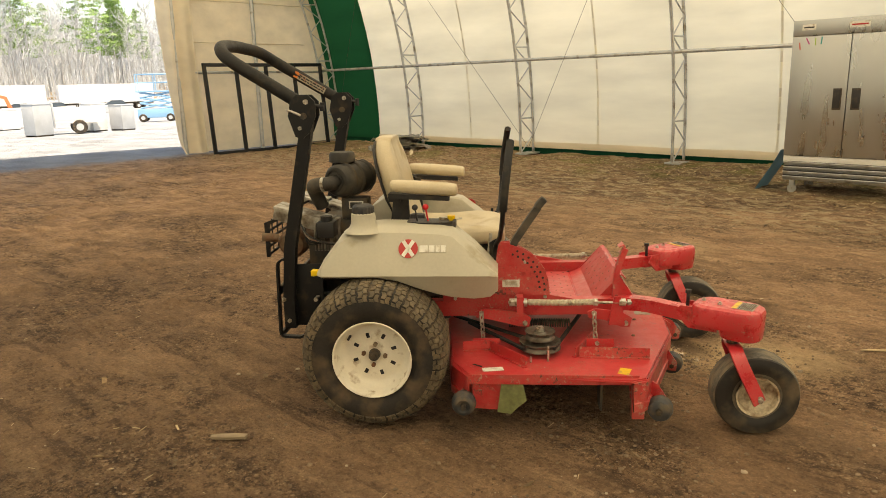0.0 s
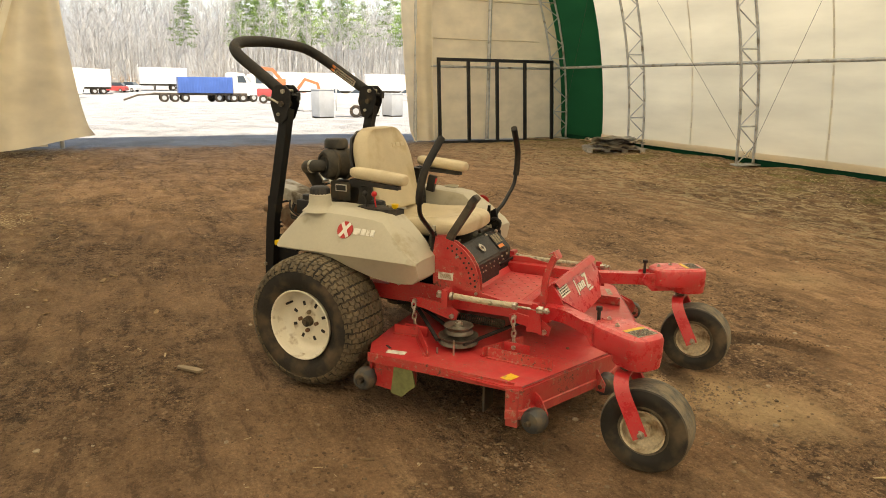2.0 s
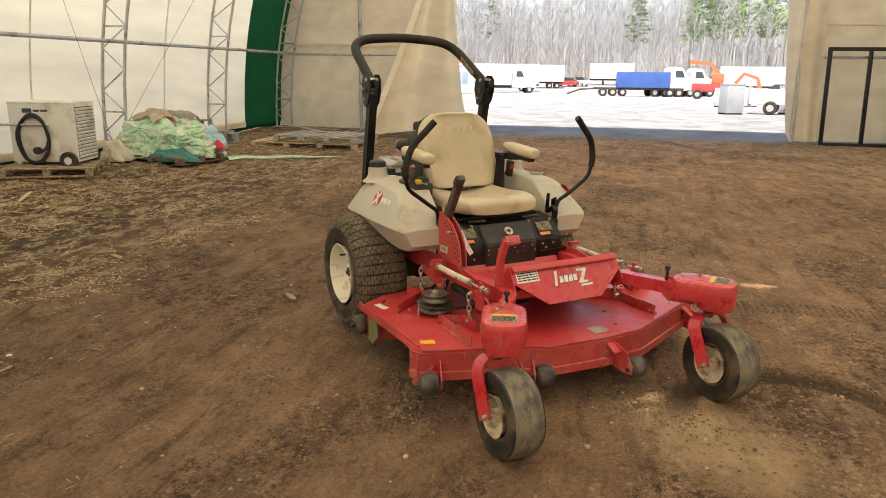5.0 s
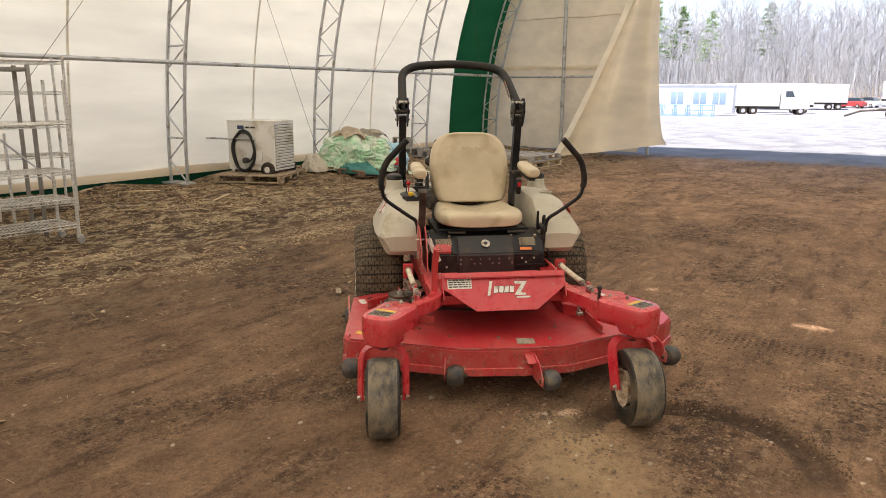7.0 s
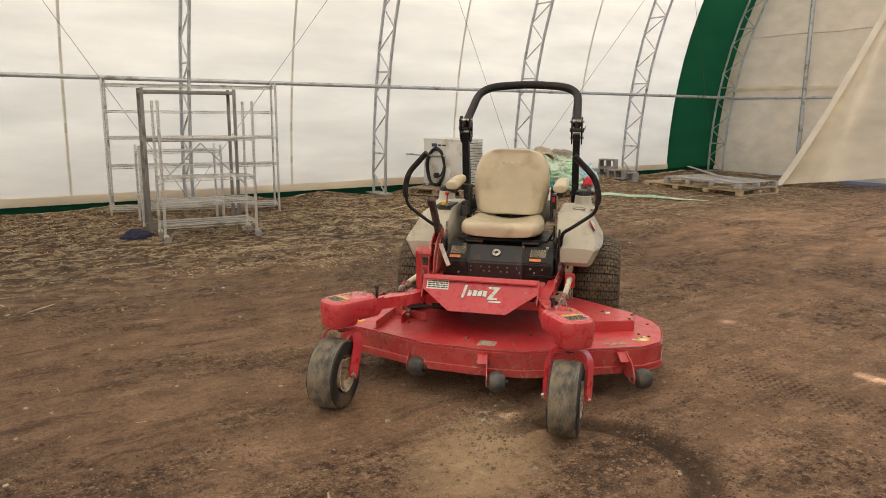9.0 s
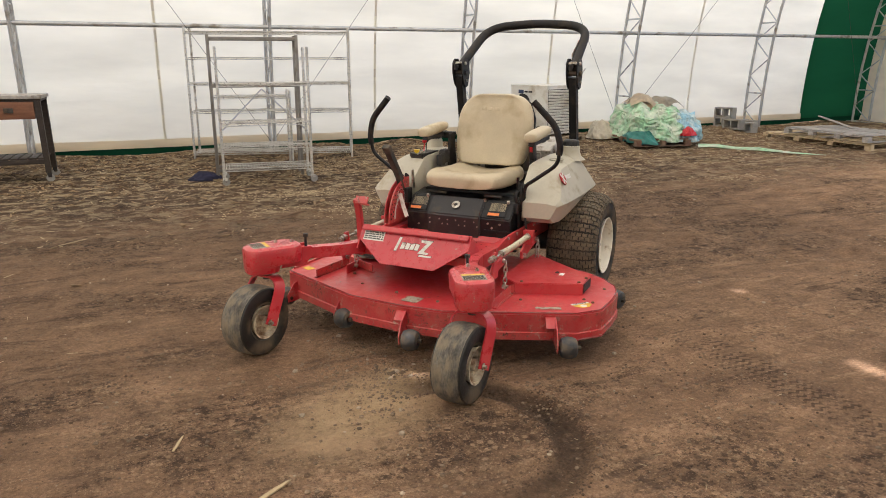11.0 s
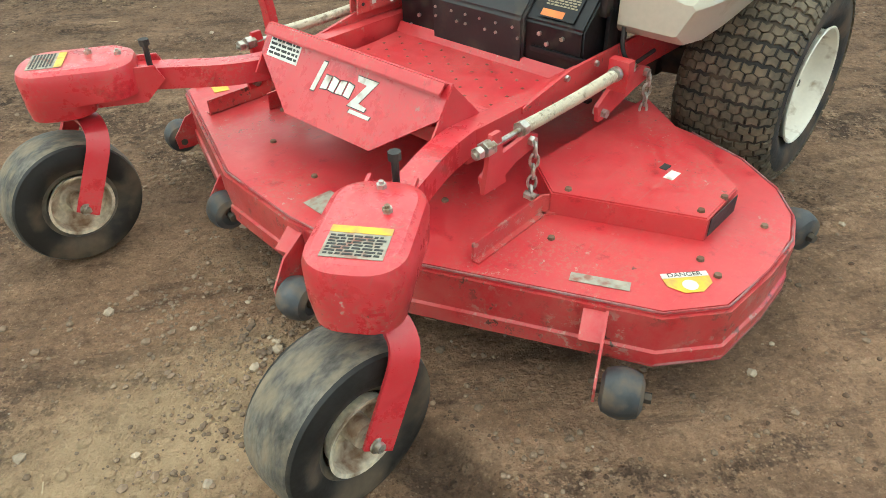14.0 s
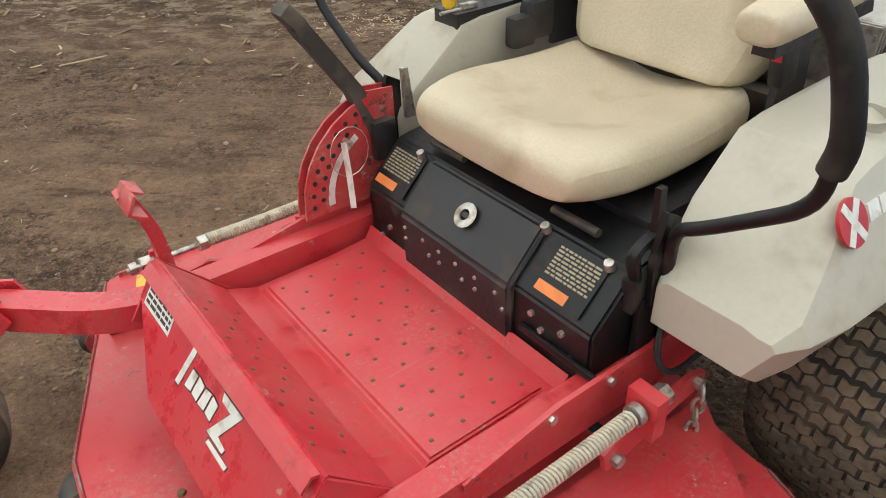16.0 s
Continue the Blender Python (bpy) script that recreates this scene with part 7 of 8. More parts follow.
for i, (s, w, z, sx, sy, tx, ty, tz) in enumerate(((9.18, 3.90, 0.86, 0.95, 0.62, 6, -8, 75), (9.34, 3.72, 0.88, 0.70, 0.50, -8, 7, 100), (9.08, 3.86, 0.93, 0.66, 0.46, 5, 4, 60))):
    bm = bmesh.new()
    n = 12
    g = [[bm.verts.new((sx * (a / n - 0.5) * (1 - 0.25 * abs(c / n - 0.5)), sy * (c / n - 0.5), 0.06 * noise.noise((a * 0.3, c * 0.3, i * 5)) + 0.03 * abs(noise.noise((a * 0.8, c * 0.8, i))) - 0.55 * ((a / n - 0.5) ** 2 + (c / n - 0.5) ** 2))) for c in range(n + 1)] for a in range(n + 1)]
    for a in range(n):
        for c in range(n):
            bm.faces.new((g[a][c], g[a + 1][c], g[a + 1][c + 1], g[a][c + 1]))
    bmesh.ops.solidify(bm, geom=bm.faces[:], thickness=0.02)
    thing("cardboard_sheet", bm, PAPER if i != 1 else SACK, TENT @ pose(s, w, z - 0.06, tx, ty, tz), "crumpled tan cardboard on top of the netted heap", "cardboard", "cardboard on the heap", smooth=25)
heap("red_bag", at(9.42, 3.0, 0, 0.20), 0.16, 0.10, 0.14, KNOBRED, "small red plastic bag under the netting", 21.0, "bag")


def block(m):
    e = empty("concrete_block", m, "hollow grey concrete block standing near the tent wall", "concrete block", "concrete blocks")
    bm = bmesh.new()
    for y in (-0.085, 0.085):
        box(bm, -0.2, 0.2, y - 0.015, y + 0.015, 0, 0.19, 0.003)
    for x in (-0.185, 0.0, 0.185):
        box(bm, x - 0.015, x + 0.015, -0.071, 0.071, 0, 0.19)
    part("block_body", bm, CONCRETE, e)
    return e


b0 = block(at(11.95, 4.85, 100) @ pose(0, 0, 0.1, 90, 0, 0))
for s, w, z, a in ((11.95, 4.85, 0.30, 102), (11.80, 4.45, 0.10, 95), (12.25, 4.55, 0.10, 85), (12.0, 4.3, 0.10, 90)):
    copy_thing(b0, at(s, w, a) @ pose(0, 0, z, 90, 0, 0))


# wire racks
def rack(m, length, depth, tall, shelves, label, feet="levelling", short=None, top_bar=False, brace=False):
    e = empty("wire_rack", m, label, "wire rack", "wire racks")
    z0 = 0.09 if feet == "caster" else 0.0
    for ix, x in enumerate((-length / 2, length / 2)):
        for iy, y in enumerate((-depth / 2, depth / 2)):
            h = tall if (short is None or iy == 1) else short
            bm = bmesh.new()
            cyl(bm, (x, y, z0), (x, y, h), 0.0165, seg=10)
            p = part("post", bm, CHROME, e, "ribbed chrome post")
            bm = bmesh.new()
            k = z0 + 0.1
            while k < h:
                cyl(bm, (x, y, k), (x, y, k + 0.006), 0.0182, seg=8)
                k += 0.05
            part("groove", bm, STEEL, p)["kind"] = "stuff"
            if feet == "caster":
                bm = bmesh.new()
                revolve(bm, [(0.01, -0.014), (0.044, -0.014), (0.046, 0), (0.044, 0.014), (0.01, 0.014)], pose(x + 0.02, y, 0.046, 0, 0, 25), seg=18)
                c = part("caster", bm, mat("grey_caster", (0.3, 0.29, 0.27), 0.6) if ix == iy == 0 else bpy.data.materials["grey_caster"], e, "grey caster wheel")
                bm = bmesh.new()
                box(bm, x - 0.02, x + 0.035, y - 0.022, y + 0.022, 0.06, 0.095, 0.004)
                part("caster_fork", bm, CHROME, c)
    for z in shelves:
        s = new("shelf")
        s.parent = e
        for zz, r in ((z, 0.0062), (z - 0.030, 0.0052)):
            bm = bmesh.new()
            pts = [(-length / 2, -depth / 2, zz), (length / 2, -depth / 2, zz), (length / 2, depth / 2, zz), (-length / 2, depth / 2, zz)]
            for a, c in zip(pts, pts[1:] + pts[:1]):
                cyl(bm, a, c, r, seg=6)
            part("rim_wire", bm, CHROME, s)
        bm = bmesh.new()
        n = int(length / 0.032)
        for i in range(1, n):
            x = -length / 2 + length * i / n
            cyl(bm, (x, -depth / 2, z + 0.003), (x, depth / 2, z + 0.003), 0.0036, seg=4)
        for y in (-depth / 6, depth / 6):
            cyl(bm, (-length / 2, y, z - 0.002), (length / 2, y, z - 0.002), 0.0035, seg=5)
        for i in range(int(length / 0.09)):
            x = -length / 2 + 0.09 * i
            for y in (-depth / 2, depth / 2):
                cyl(bm, (x, y, z), (x + 0.045, y, z - 0.028), 0.0028, seg=4)
                cyl(bm, (x + 0.045, y, z - 0.028), (x + 0.09, y, z), 0.0028, seg=4)
        part("wire_grid", bm, CHROME, s)["kind"] = "stuff"
    if top_bar:
        bm = bmesh.new()
        box(bm, -length / 2, length / 2, depth / 2 - 0.015, depth / 2 + 0.015, tall - 0.07, tall - 0.02, 0.003)
        part("top_bar", bm, WOODGREY, e, "grey bar across the top")
    if brace:
        bm = bmesh.new()
        cyl(bm, (0, depth / 2, 1.12), (-length / 2 + 0.02, depth / 2, 0.62), 0.009, seg=6)
        cyl(bm, (0, depth / 2, 1.12), (length / 2 - 0.02, depth / 2, 0.62), 0.009, seg=6)
        part("brace", bm, STEEL, e, "slanting steel brace")
    return e


rack(at(2.54, 4.25, -14), 2.3, 0.46, 1.90, (0.12, 0.72, 1.12, 1.48, 1.84), "wide chrome wire rack with empty shelves against the tent wall")
rack(at(2.08, 2.25, -6), 1.05, 0.46, 1.62, (0.20, 0.46, 0.74, 1.20), "chrome wire rack on casters with empty shelves", "caster", None, False, True)
rack(at(2.12, 3.55, -6), 1.02, 0.42, 1.05, (0.30, 0.98), "low chrome wire rack with two empty shelves")
# bare frame of square tube close behind the caster rack
TUBE = mat("dull_grey_tube", (0.25, 0.235, 0.215), 0.5, 0.4, 0.15, 6, 40, 0, dirt=(0.16, 0.13, 0.10), amount=0.2)
tube_frame = empty("tube_frame", at(2.08, 2.86, -6), "empty grey square-tube steel frame behind a wire rack", "steel frame")
for x in (-0.54, 0.54):
    for y in (-0.17, 0.17):
        bm = bmesh.new()
        box(bm, x - 0.018, x + 0.018, y - 0.018, y + 0.018, 0.0, 1.78, 0.003)
        part("upright", bm, TUBE, tube_frame)
for z in (0.10, 1.16, 1.735):
    for y in (-0.17, 0.17):
        bm = bmesh.new()
        box(bm, -0.522, 0.522, y - 0.014, y + 0.014, z - 0.02, z + 0.02, 0.003)
        part("long_rail", bm, TUBE, tube_frame)
    for x in (-0.54, 0.54):
        bm = bmesh.new()
        box(bm, x - 0.014, x + 0.014, -0.152, 0.152, z - 0.02, z + 0.02, 0.003)
        part("short_rail", bm, TUBE, tube_frame)
heap("dark_cloth", at(1.35, 2.75, 20), 0.20, 0.15, 0.10, TARPDARK, "dark blue cloth crumpled on the dirt", 30.0, "cloth")

# work table on casters
table = empty("work_table", at(-0.98, 3.45, -2), "dark wooden work table with reddish drawers, on casters", "table")
DARKWOOD = mat("dark_stained_wood", (0.035, 0.024, 0.018), 0.6, 0, 0.25, 4, 40, 0.001, stretch=(1, 8, 8))
bm = bmesh.new()
box(bm, -0.72, 0.60, -0.30, 0.30, 1.015, 1.055, 0.005)
part("top", bm, WOODGREY, table, "pale grey table top")
bm = bmesh.new()
box(bm, -0.70, 0.58, -0.28, 0.28, 0.985, 1.014, 0.004)
part("apron", bm, DARKWOOD, table)
for x in (-0.66, 0.54):
    for y in (-0.25, 0.25):
        bm = bmesh.new()
        prism(bm, [(x - 0.035, 0.985), (x + 0.035, 0.985), (x + 0.05, 0.12), (x - 0.01, 0.12)], y - 0.03, y + 0.03, "y")
        part("leg", bm, DARKWOOD, table)
        bm = bmesh.new()
        revolve(bm, [(0.008, -0.013), (0.045, -0.013), (0.05, 0), (0.045, 0.013), (0.008, 0.013)], pose(x + 0.03, y, 0.052, 0, 0, 20), seg=18)
        part("caster", bm, bpy.data.materials["grey_caster"], table)
        bm = bmesh.new()
        box(bm, x, x + 0.05, y - 0.022, y + 0.022, 0.06, 0.125, 0.004)
        part("caster_plate", bm, PLASTIC, table)
for x0, x1 in ((-0.62, -0.08), (-0.04, 0.50)):
    bm = bmesh.new()
    box(bm, x0, x1, -0.285, 0.20, 0.775, 0.98, 0.004)
    d = part("drawer", bm, WOODRED, table, "reddish wooden drawer")
    bm = bmesh.new()
    xm = (x0 + x1) / 2
    box(bm, xm - 0.05, xm + 0.05, -0.300, -0.284, 0.85, 0.91, 0.004)
    part("pull", bm, DARKSTEEL, d, "dark metal pull")
for i in range(12):
    bm = bmesh.new()
    box(bm, -0.64 + i * 0.1, -0.56 + i * 0.1, -0.26, 0.26, 0.285, 0.305, 0.002)
    part("shelf_slat", bm, DARKWOOD, table)
bm = bmesh.new()
for y in (-0.26, 0.26):
    box(bm, -0.66, 0.56, y - 0.015, y + 0.015, 0.23, 0.285, 0.003)
part("shelf_rail", bm, DARKWOOD, table)

# stainless two-door refrigerator
fridge = empty("refrigerator", at(2.785, -10.11, 0, 0.0), "tall stainless steel refrigerator with two doors, on casters", "refrigerator")
bm = bmesh.new()
box(bm, -0.685, 0.685, -0.40, 0.36, 0.17, 2.17, 0.008)
part("cabinet", bm, STAINLESS, fridge)
bm = bmesh.new()
box(bm, -0.687, 0.687, 0.361, 0.392, 1.985, 2.172, 0.006)
part("head_panel", bm, STAINLESS, fridge, "plain steel head panel")
for x0, x1 in ((-0.683, -0.004), (0.004, 0.683)):
    bm = bmesh.new()
    box(bm, x0, x1, 0.362, 0.40, 0.50, 1.975, 0.006)
    d = part("door", bm, STAINLESS, fridge, "brushed stainless steel door")
    hx = x1 - 0.10 if x0 < -0.1 else x0 + 0.10
    bm = bmesh.new()
    box(bm, hx - 0.05, hx + 0.05, 0.4005, 0.4035, 1.08, 1.34, 0.002)
    part("handle_recess", bm, DARKSTEEL, d, "dark recessed grip", 0)
    bm = bmesh.new()
    box(bm, hx - 0.035 if x0 > -0.1 else hx - 0.045, hx + 0.045 if x0 > -0.1 else hx + 0.035, 0.4036, 0.412, 1.10, 1.32, 0.003)
    part("handle", bm, PLASTIC, d, "black grip")
bm = bmesh.new()
box(bm, -0.685, 0.685, 0.361, 0.385, 0.42, 0.49, 0.005)
part("lower_panel", bm, ENAMEL, fridge)
for i in range(4):
    bm = bmesh.new()
    obox(bm, (0, 0.375, 0.205 + i * 0.062), (1.36, 0.012, 0.055), (-38, 0, 0), 0.002)
    part("grille_slat", bm, STEEL, fridge, "pale metal slat")
# ink-dark sheet stands for the shade behind the grille slats
bm = bmesh.new()
box(bm, -0.68, 0.68, 0.3602, 0.363, 0.18, 0.42)
part("grille_shade", bm, INK, fridge, "", 0)
for x in (-0.58, 0.58):
    for y in (-0.33, 0.30):
        bm = bmesh.new()
        revolve(bm, [(0.01, -0.016), (0.055, -0.016), (0.058, 0), (0.055, 0.016), (0.01, 0.016)], pose(x, y, 0.058, 0, 0, 30), seg=18)
        part("caster", bm, bpy.data.materials["grey_caster"], fridge)
        bm = bmesh.new()
        box(bm, x - 0.03, x + 0.03, y - 0.03, y + 0.03, 0.10, 0.172, 0.004)
        part("caster_plate", bm, STEEL, fridge)
for x, z, c, a in ((0.59, 1.86, "orange", 8), (0.50, 1.92, "magenta", 28), (0.41, 1.91, "lime", 0), (0.34, 1.92, "teal", -5)):
    cols = {"orange": (0.6, 0.12, 0.08), "magenta": (0.5, 0.05, 0.22), "lime": (0.35, 0.5, 0.12), "teal": (0.02, 0.35, 0.36)}
    bm = bmesh.new()
    box(bm, -0.007, 0.007, 0.4005, 0.403, -0.045, 0.045, 0.001, pose(x, 0, z, 0, a, 0))
    part("fridge_magnet", bm, mat(c + "_magnet", cols[c], 0.5, 0, 0.05), fridge, "coloured strip magnet", 0)
for x0, x1, mt in ((0.42, 0.58, STICK_WHITE), (-0.18, 0.04, STICK_WHITE)):
    bm = bmesh.new()
    box(bm, x0, x1, 0.393, 0.3945, 2.05, 2.12)
    pl = part("maker_plate", bm, mt, fridge, "small white plate", 0)
    bm = bmesh.new()
    box(bm, x0 + 0.02, x1 - 0.02, 0.3946, 0.3955, 2.075, 2.092)
    part("plate_bar", bm, INK if x0 > 0.1 else STICK_RED, pl, "", 0)
bm = bmesh.new()
n = 8
g = []
for i in range(n + 1):
    t = i / n
    g.append([bm.verts.new((0.30 * t + 0.02 * math.sin(t * 3), d, 0.55 * t ** 0.9)) for d in (-0.22, 0.22)])
for a, c in zip(g, g[1:]):
    bm.faces.new((a[0], a[1], c[1], c[0]))
bmesh.ops.solidify(bm, geom=bm.faces[:], thickness=0.025)
thing("foam_sheet", bm, BLUESHEET, at(3.84, -10.02, 180), "blue grey foam sheet leaning against the refrigerator", "foam sheet")

# black steel frame leaning on the end wall
gate = empty("steel_frame", at(16.12, -9.86, 0, GROUND_Z) @ pose(0, 0, 0, 0, 5.0, 0), "black painted steel tube frame leaning on the tent wall", "steel frame")
H = 2.16
for y in (-1.66, -0.83, 0.0, 0.83, 1.66):
    bm = bmesh.new()
    box(bm, -0.036, 0.036, y - 0.040, y + 0.040, 0.0, H, 0.006)
    part("upright", bm, BLACK, gate)
for z in (H - 0.03, 0.03):
    bm = bmesh.new()
    box(bm, -0.038, 0.038, -1.70, 1.70, z - 0.04, z + 0.04, 0.006)
    part("cross_bar", bm, BLACK, gate)

# flattened sheets heaped by the far wall
npal = pallet(at(12.75, -11.15, 65), 1.3, 0.9, 6, WOODGREY, "old grey pallet under a heap of sheets")
for i in range(6):
    r = random.Random(50 + i)
    bm = bmesh.new()
    n = 9
    sx, sy = r.uniform(0.8, 1.3), r.uniform(0.6, 0.9)
    g = [[bm.verts.new((sx * (a / n - 0.5), sy * (c / n - 0.5), 0.10 * noise.noise((a * 0.4, c * 0.4, i * 3.1)) + 0.05 * noise.noise((a, c, i)))) for c in range(n + 1)] for a in range(n + 1)]
    for a in range(n):
        for c in range(n):
            bm.faces.new((g[a][c], g[a + 1][c], g[a + 1][c + 1], g[a][c + 1]))
    bmesh.ops.solidify(bm, geom=bm.faces[:], thickness=0.018)
    thing("sheet", bm, (GREYTARP, SACK, GREYTARP)[i % 3], TENT @ pose(12.75 + r.uniform(-0.3, 0.3), -11.2 + r.uniform(-0.3, 0.3), 0.17 + 0.035 * i, r.uniform(-6, 6), r.uniform(-6, 6), r.uniform(0, 180)), "crumpled grey plastic sheet in a heap by the wall", "sheet", "sheets by the wall")

# timber along the foot of the wall and odd pieces on the floor
LATH = mat("pale_lath", (0.48, 0.36, 0.21), 0.8, 0, 0.15, 4, 40, 0.001, stretch=(1, 8, 8))
for s, w, a, l, wd, lb in ((5.55, 3.34, 33, 0.95, 0.04, "pale lath lying on the dirt"), (0.08, -0.12, 40, 0.40, 0.018, "pale wooden stick lying on the dirt"), (0.945, -4.43, 34, 0.19, 0.018, "splinter of pale wood lying on the dirt"),
                           (0.655, -3.925, 69, 0.13, 0.012, "splinter of pale wood lying on the dirt"), (2.75, -1.34, 42, 0.17, 0.045, "flat chip of wood lying on the dirt"),
                           (5.1, 4.6, -40, 0.5, 0.06, "short board end lying by the wall"), (16.2, 4.2, 80, 1.5, 0.10, "yellowed board lying by the end wall")):
    bm = bmesh.new()
    r = random.Random(int(s * 100))
    up = [(-l / 2, -wd * 0.35), (-l * 0.2, -wd * 0.52), (l * 0.25, -wd * 0.46), (l / 2, -wd * 0.18), (l * 0.46, wd * 0.30), (l * 0.1, wd * 0.5), (-l * 0.48, wd * 0.42)]
    prism(bm, [(x, y + wd * r.uniform(-0.06, 0.06)) for x, y in up], 0.0, min(0.012, wd * 0.3), "z")
    bmesh.ops.transform(bm, matrix=pose(0, 0, 0.004, r.uniform(-5, 5), r.uniform(-1.5, 1.5), 0), verts=bm.verts[:])
    thing("wood_piece", bm, WOOD if "chip" in lb else LATH, at(s, w, a), lb, "wood piece", "wood pieces")

# ---- the yard ----
WHITEPAINT = mat("white_vehicle_paint", (0.72, 0.72, 0.71), 0.4, 0, 0.05, 1, 20)
BLUEPAINT = mat("blue_container_paint", (0.05, 0.13, 0.42), 0.45, 0, 0.1, 1, 20)
# orange and red are washed out in colour to stand in for outdoor glare
ORANGE = mat("orange_machine_paint", (0.62, 0.17, 0.075), 0.45, 0, 0.1, 1, 20)
REDCAR = mat("red_vehicle_paint", (0.46, 0.07, 0.07), 0.35, 0, 0.1, 1, 20)
YELLOWP = mat("yellow_vehicle_paint", (0.75, 0.60, 0.06), 0.45, 0, 0.1, 1, 20)
GLASS = mat("dark_vehicle_glass", (0.05, 0.07, 0.09), 0.12, 0, 0.05, 1, 20)
BLUESTEEL = mat("pale_blue_steel", (0.18, 0.36, 0.55), 0.5, 0, 0.1, 1, 20)
GREYBOX = mat("grey_panel", (0.42, 0.44, 0.46), 0.5, 0.2, 0.1, 2, 20)


def wheels(parent, xs, y, r=0.5, w=0.28):
    for x in xs:
        for sy in (-1, 1):
            bm = bmesh.new()
            revolve(bm, [(0.05, -w / 2), (r * 0.9, -w / 2), (r, -w / 4), (r, w / 4), (r * 0.9, w / 2), (0.05, w / 2)], pose(x, sy * y, r), seg=16)
            t = part("wheel", bm, RUBBER, parent)
            bm = bmesh.new()
            cyl(bm, (x, sy * y - sy * 0.02, r), (x, sy * (y + w / 2 + 0.02), r), r * 0.5, seg=12)
            part("rim", bm, GREYBOX, t)


def yard(s, w, turn=0):
    return at(s, w, turn)


def trailer(m, length, label, cover=WHITEPAINT):
    e = empty("box_trailer", m, label, "trailer", "trailers")
    bm = bmesh.new()
    box(bm, -length / 2, length / 2, -1.3, 1.3, 1.15, 4.0, 0.05)
    part("box_body", bm, cover, e)
    bm = bmesh.new()
    for i in range(int(length / 1.2)):
        x = -length / 2 + 0.6 + i * 1.2
        for sy in (-1.31, 1.31):
            box(bm, x - 0.03, x + 0.03, sy - 0.02, sy + 0.02, 1.2, 3.95)
    part("side_posts", bm, cover, e)["kind"] = "stuff"
    bm = bmesh.new()
    box(bm, -length / 2, length / 2, -0.5, 0.5, 0.85, 1.15, 0.02)
    part("chassis", bm, DARKSTEEL, e)
    wheels(e, [-length / 2 + 1.2, -length / 2 + 2.5], 1.05)
    bm = bmesh.new()
    for sy in (-0.9, 0.9):
        box(bm, length / 2 - 2.6, length / 2 - 2.45, sy - 0.08, sy + 0.08, 0.0, 1.15)
    part("landing_leg", bm, DARKSTEEL, e)
    return e


def truck(m, label, paint, box_length=0.0, box_paint=None):
    e = empty("truck", m, label, "truck", "trucks")
    bm = bmesh.new()
    prism(bm, [(-1.1, 0.7), (-1.1, 3.1), (-0.8, 3.35), (0.3, 3.2), (0.75, 2.2), (2.1, 1.95), (2.3, 1.5), (2.3, 0.7)], -1.15, 1.15, "y")
    bmesh.ops.bevel(bm, geom=bm.edges[:], offset=0.08, segments=2, affect="EDGES")
    part("cab", bm, paint, e)
    bm = bmesh.new()
    prism(bm, [(0.40, 3.0), (0.80, 2.15), (0.84, 2.15), (0.44, 3.0)], -1.0, 1.0, "y")
    part("windscreen", bm, GLASS, e)
    for sy in (-1, 1):
        bm = bmesh.new()
        prism(bm, [(-0.6, 2.2), (-0.6, 2.95), (0.15, 2.95), (0.5, 2.2)], sy * 1.14, sy * 1.165, "y")
        part("side_window", bm, GLASS, e)
    L = max(box_length, 3.0)
    bm = bmesh.new()
    box(bm, -1.1 - L, -1.0, -0.5, 0.5, 0.75, 1.05, 0.03)
    part("chassis", bm, DARKSTEEL, e)
    if box_length:
        bm = bmesh.new()
        box(bm, -1.25 - box_length, -1.25, -1.22, 1.22, 1.05, 3.5, 0.05)
        part("load_box", bm, box_paint or paint, e)
    wheels(e, [1.3, -0.6 - L * 0.75, -0.6 - L * 0.75 + 1.2], 1.0)
    return e


def car(m, label, paint):
    e = empty("car", m, label, "car", "parked cars")
    bm = bmesh.new()
    rings = []
    for x, zb, zt, hw in ((-2.2, 0.45, 0.95, 0.75), (-2.1, 0.30, 1.05, 0.86), (-1.2, 0.28, 1.08, 0.90), (0.8, 0.28, 1.02, 0.90), (1.9, 0.30, 0.88, 0.86), (2.2, 0.42, 0.75, 0.72)):
        rings.append([(x, -hw, zb), (x, -hw, zt - 0.1), (x, -hw + 0.12, zt), (x, hw - 0.12, zt), (x, hw, zt - 0.1), (x, hw, zb)])
    loft(bm, rings)
    part("body", bm, paint, e)
    bm = bmesh.new()
    prism(bm, [(-1.9, 1.05), (-1.4, 1.62), (0.1, 1.62), (0.9, 1.02)], -0.72, 0.72, "y")
    bmesh.ops.bevel(bm, geom=bm.edges[:], offset=0.08, segments=2, affect="EDGES")
    part("cabin", bm, GLASS, e)
    wheels(e, [-1.4, 1.4], 0.80, 0.33, 0.2)
    return e


trailer(yard(128, 11.0, 100), 14.0, "long white box trailer parked on gravel before the woods")
trailer(yard(140, -4.2, 96), 8.0, "short white box trailer parked on gravel")
trailer(yard(108, 12.8, 98), 12.5, "white box trailer with yellow front parked on gravel")
trailer(yard(118, -27, 86), 13.0, "long white box trailer at the edge of the yard")
trailer(yard(122, -44, 80), 14.0, "white box trailer far out in the yard")
truck(yard(100, 8.6, -70), "white box truck parked on gravel", WHITEPAINT, 6.5)
truck(yard(86, -11.2, -72), "white semi truck with sleeper cab in the yard", WHITEPAINT)
truck(yard(92, -14.2, -80), "white tractor truck parked beside another", WHITEPAINT)
car(yard(134, 3.8, 70), "small red car parked by the woods", REDCAR)
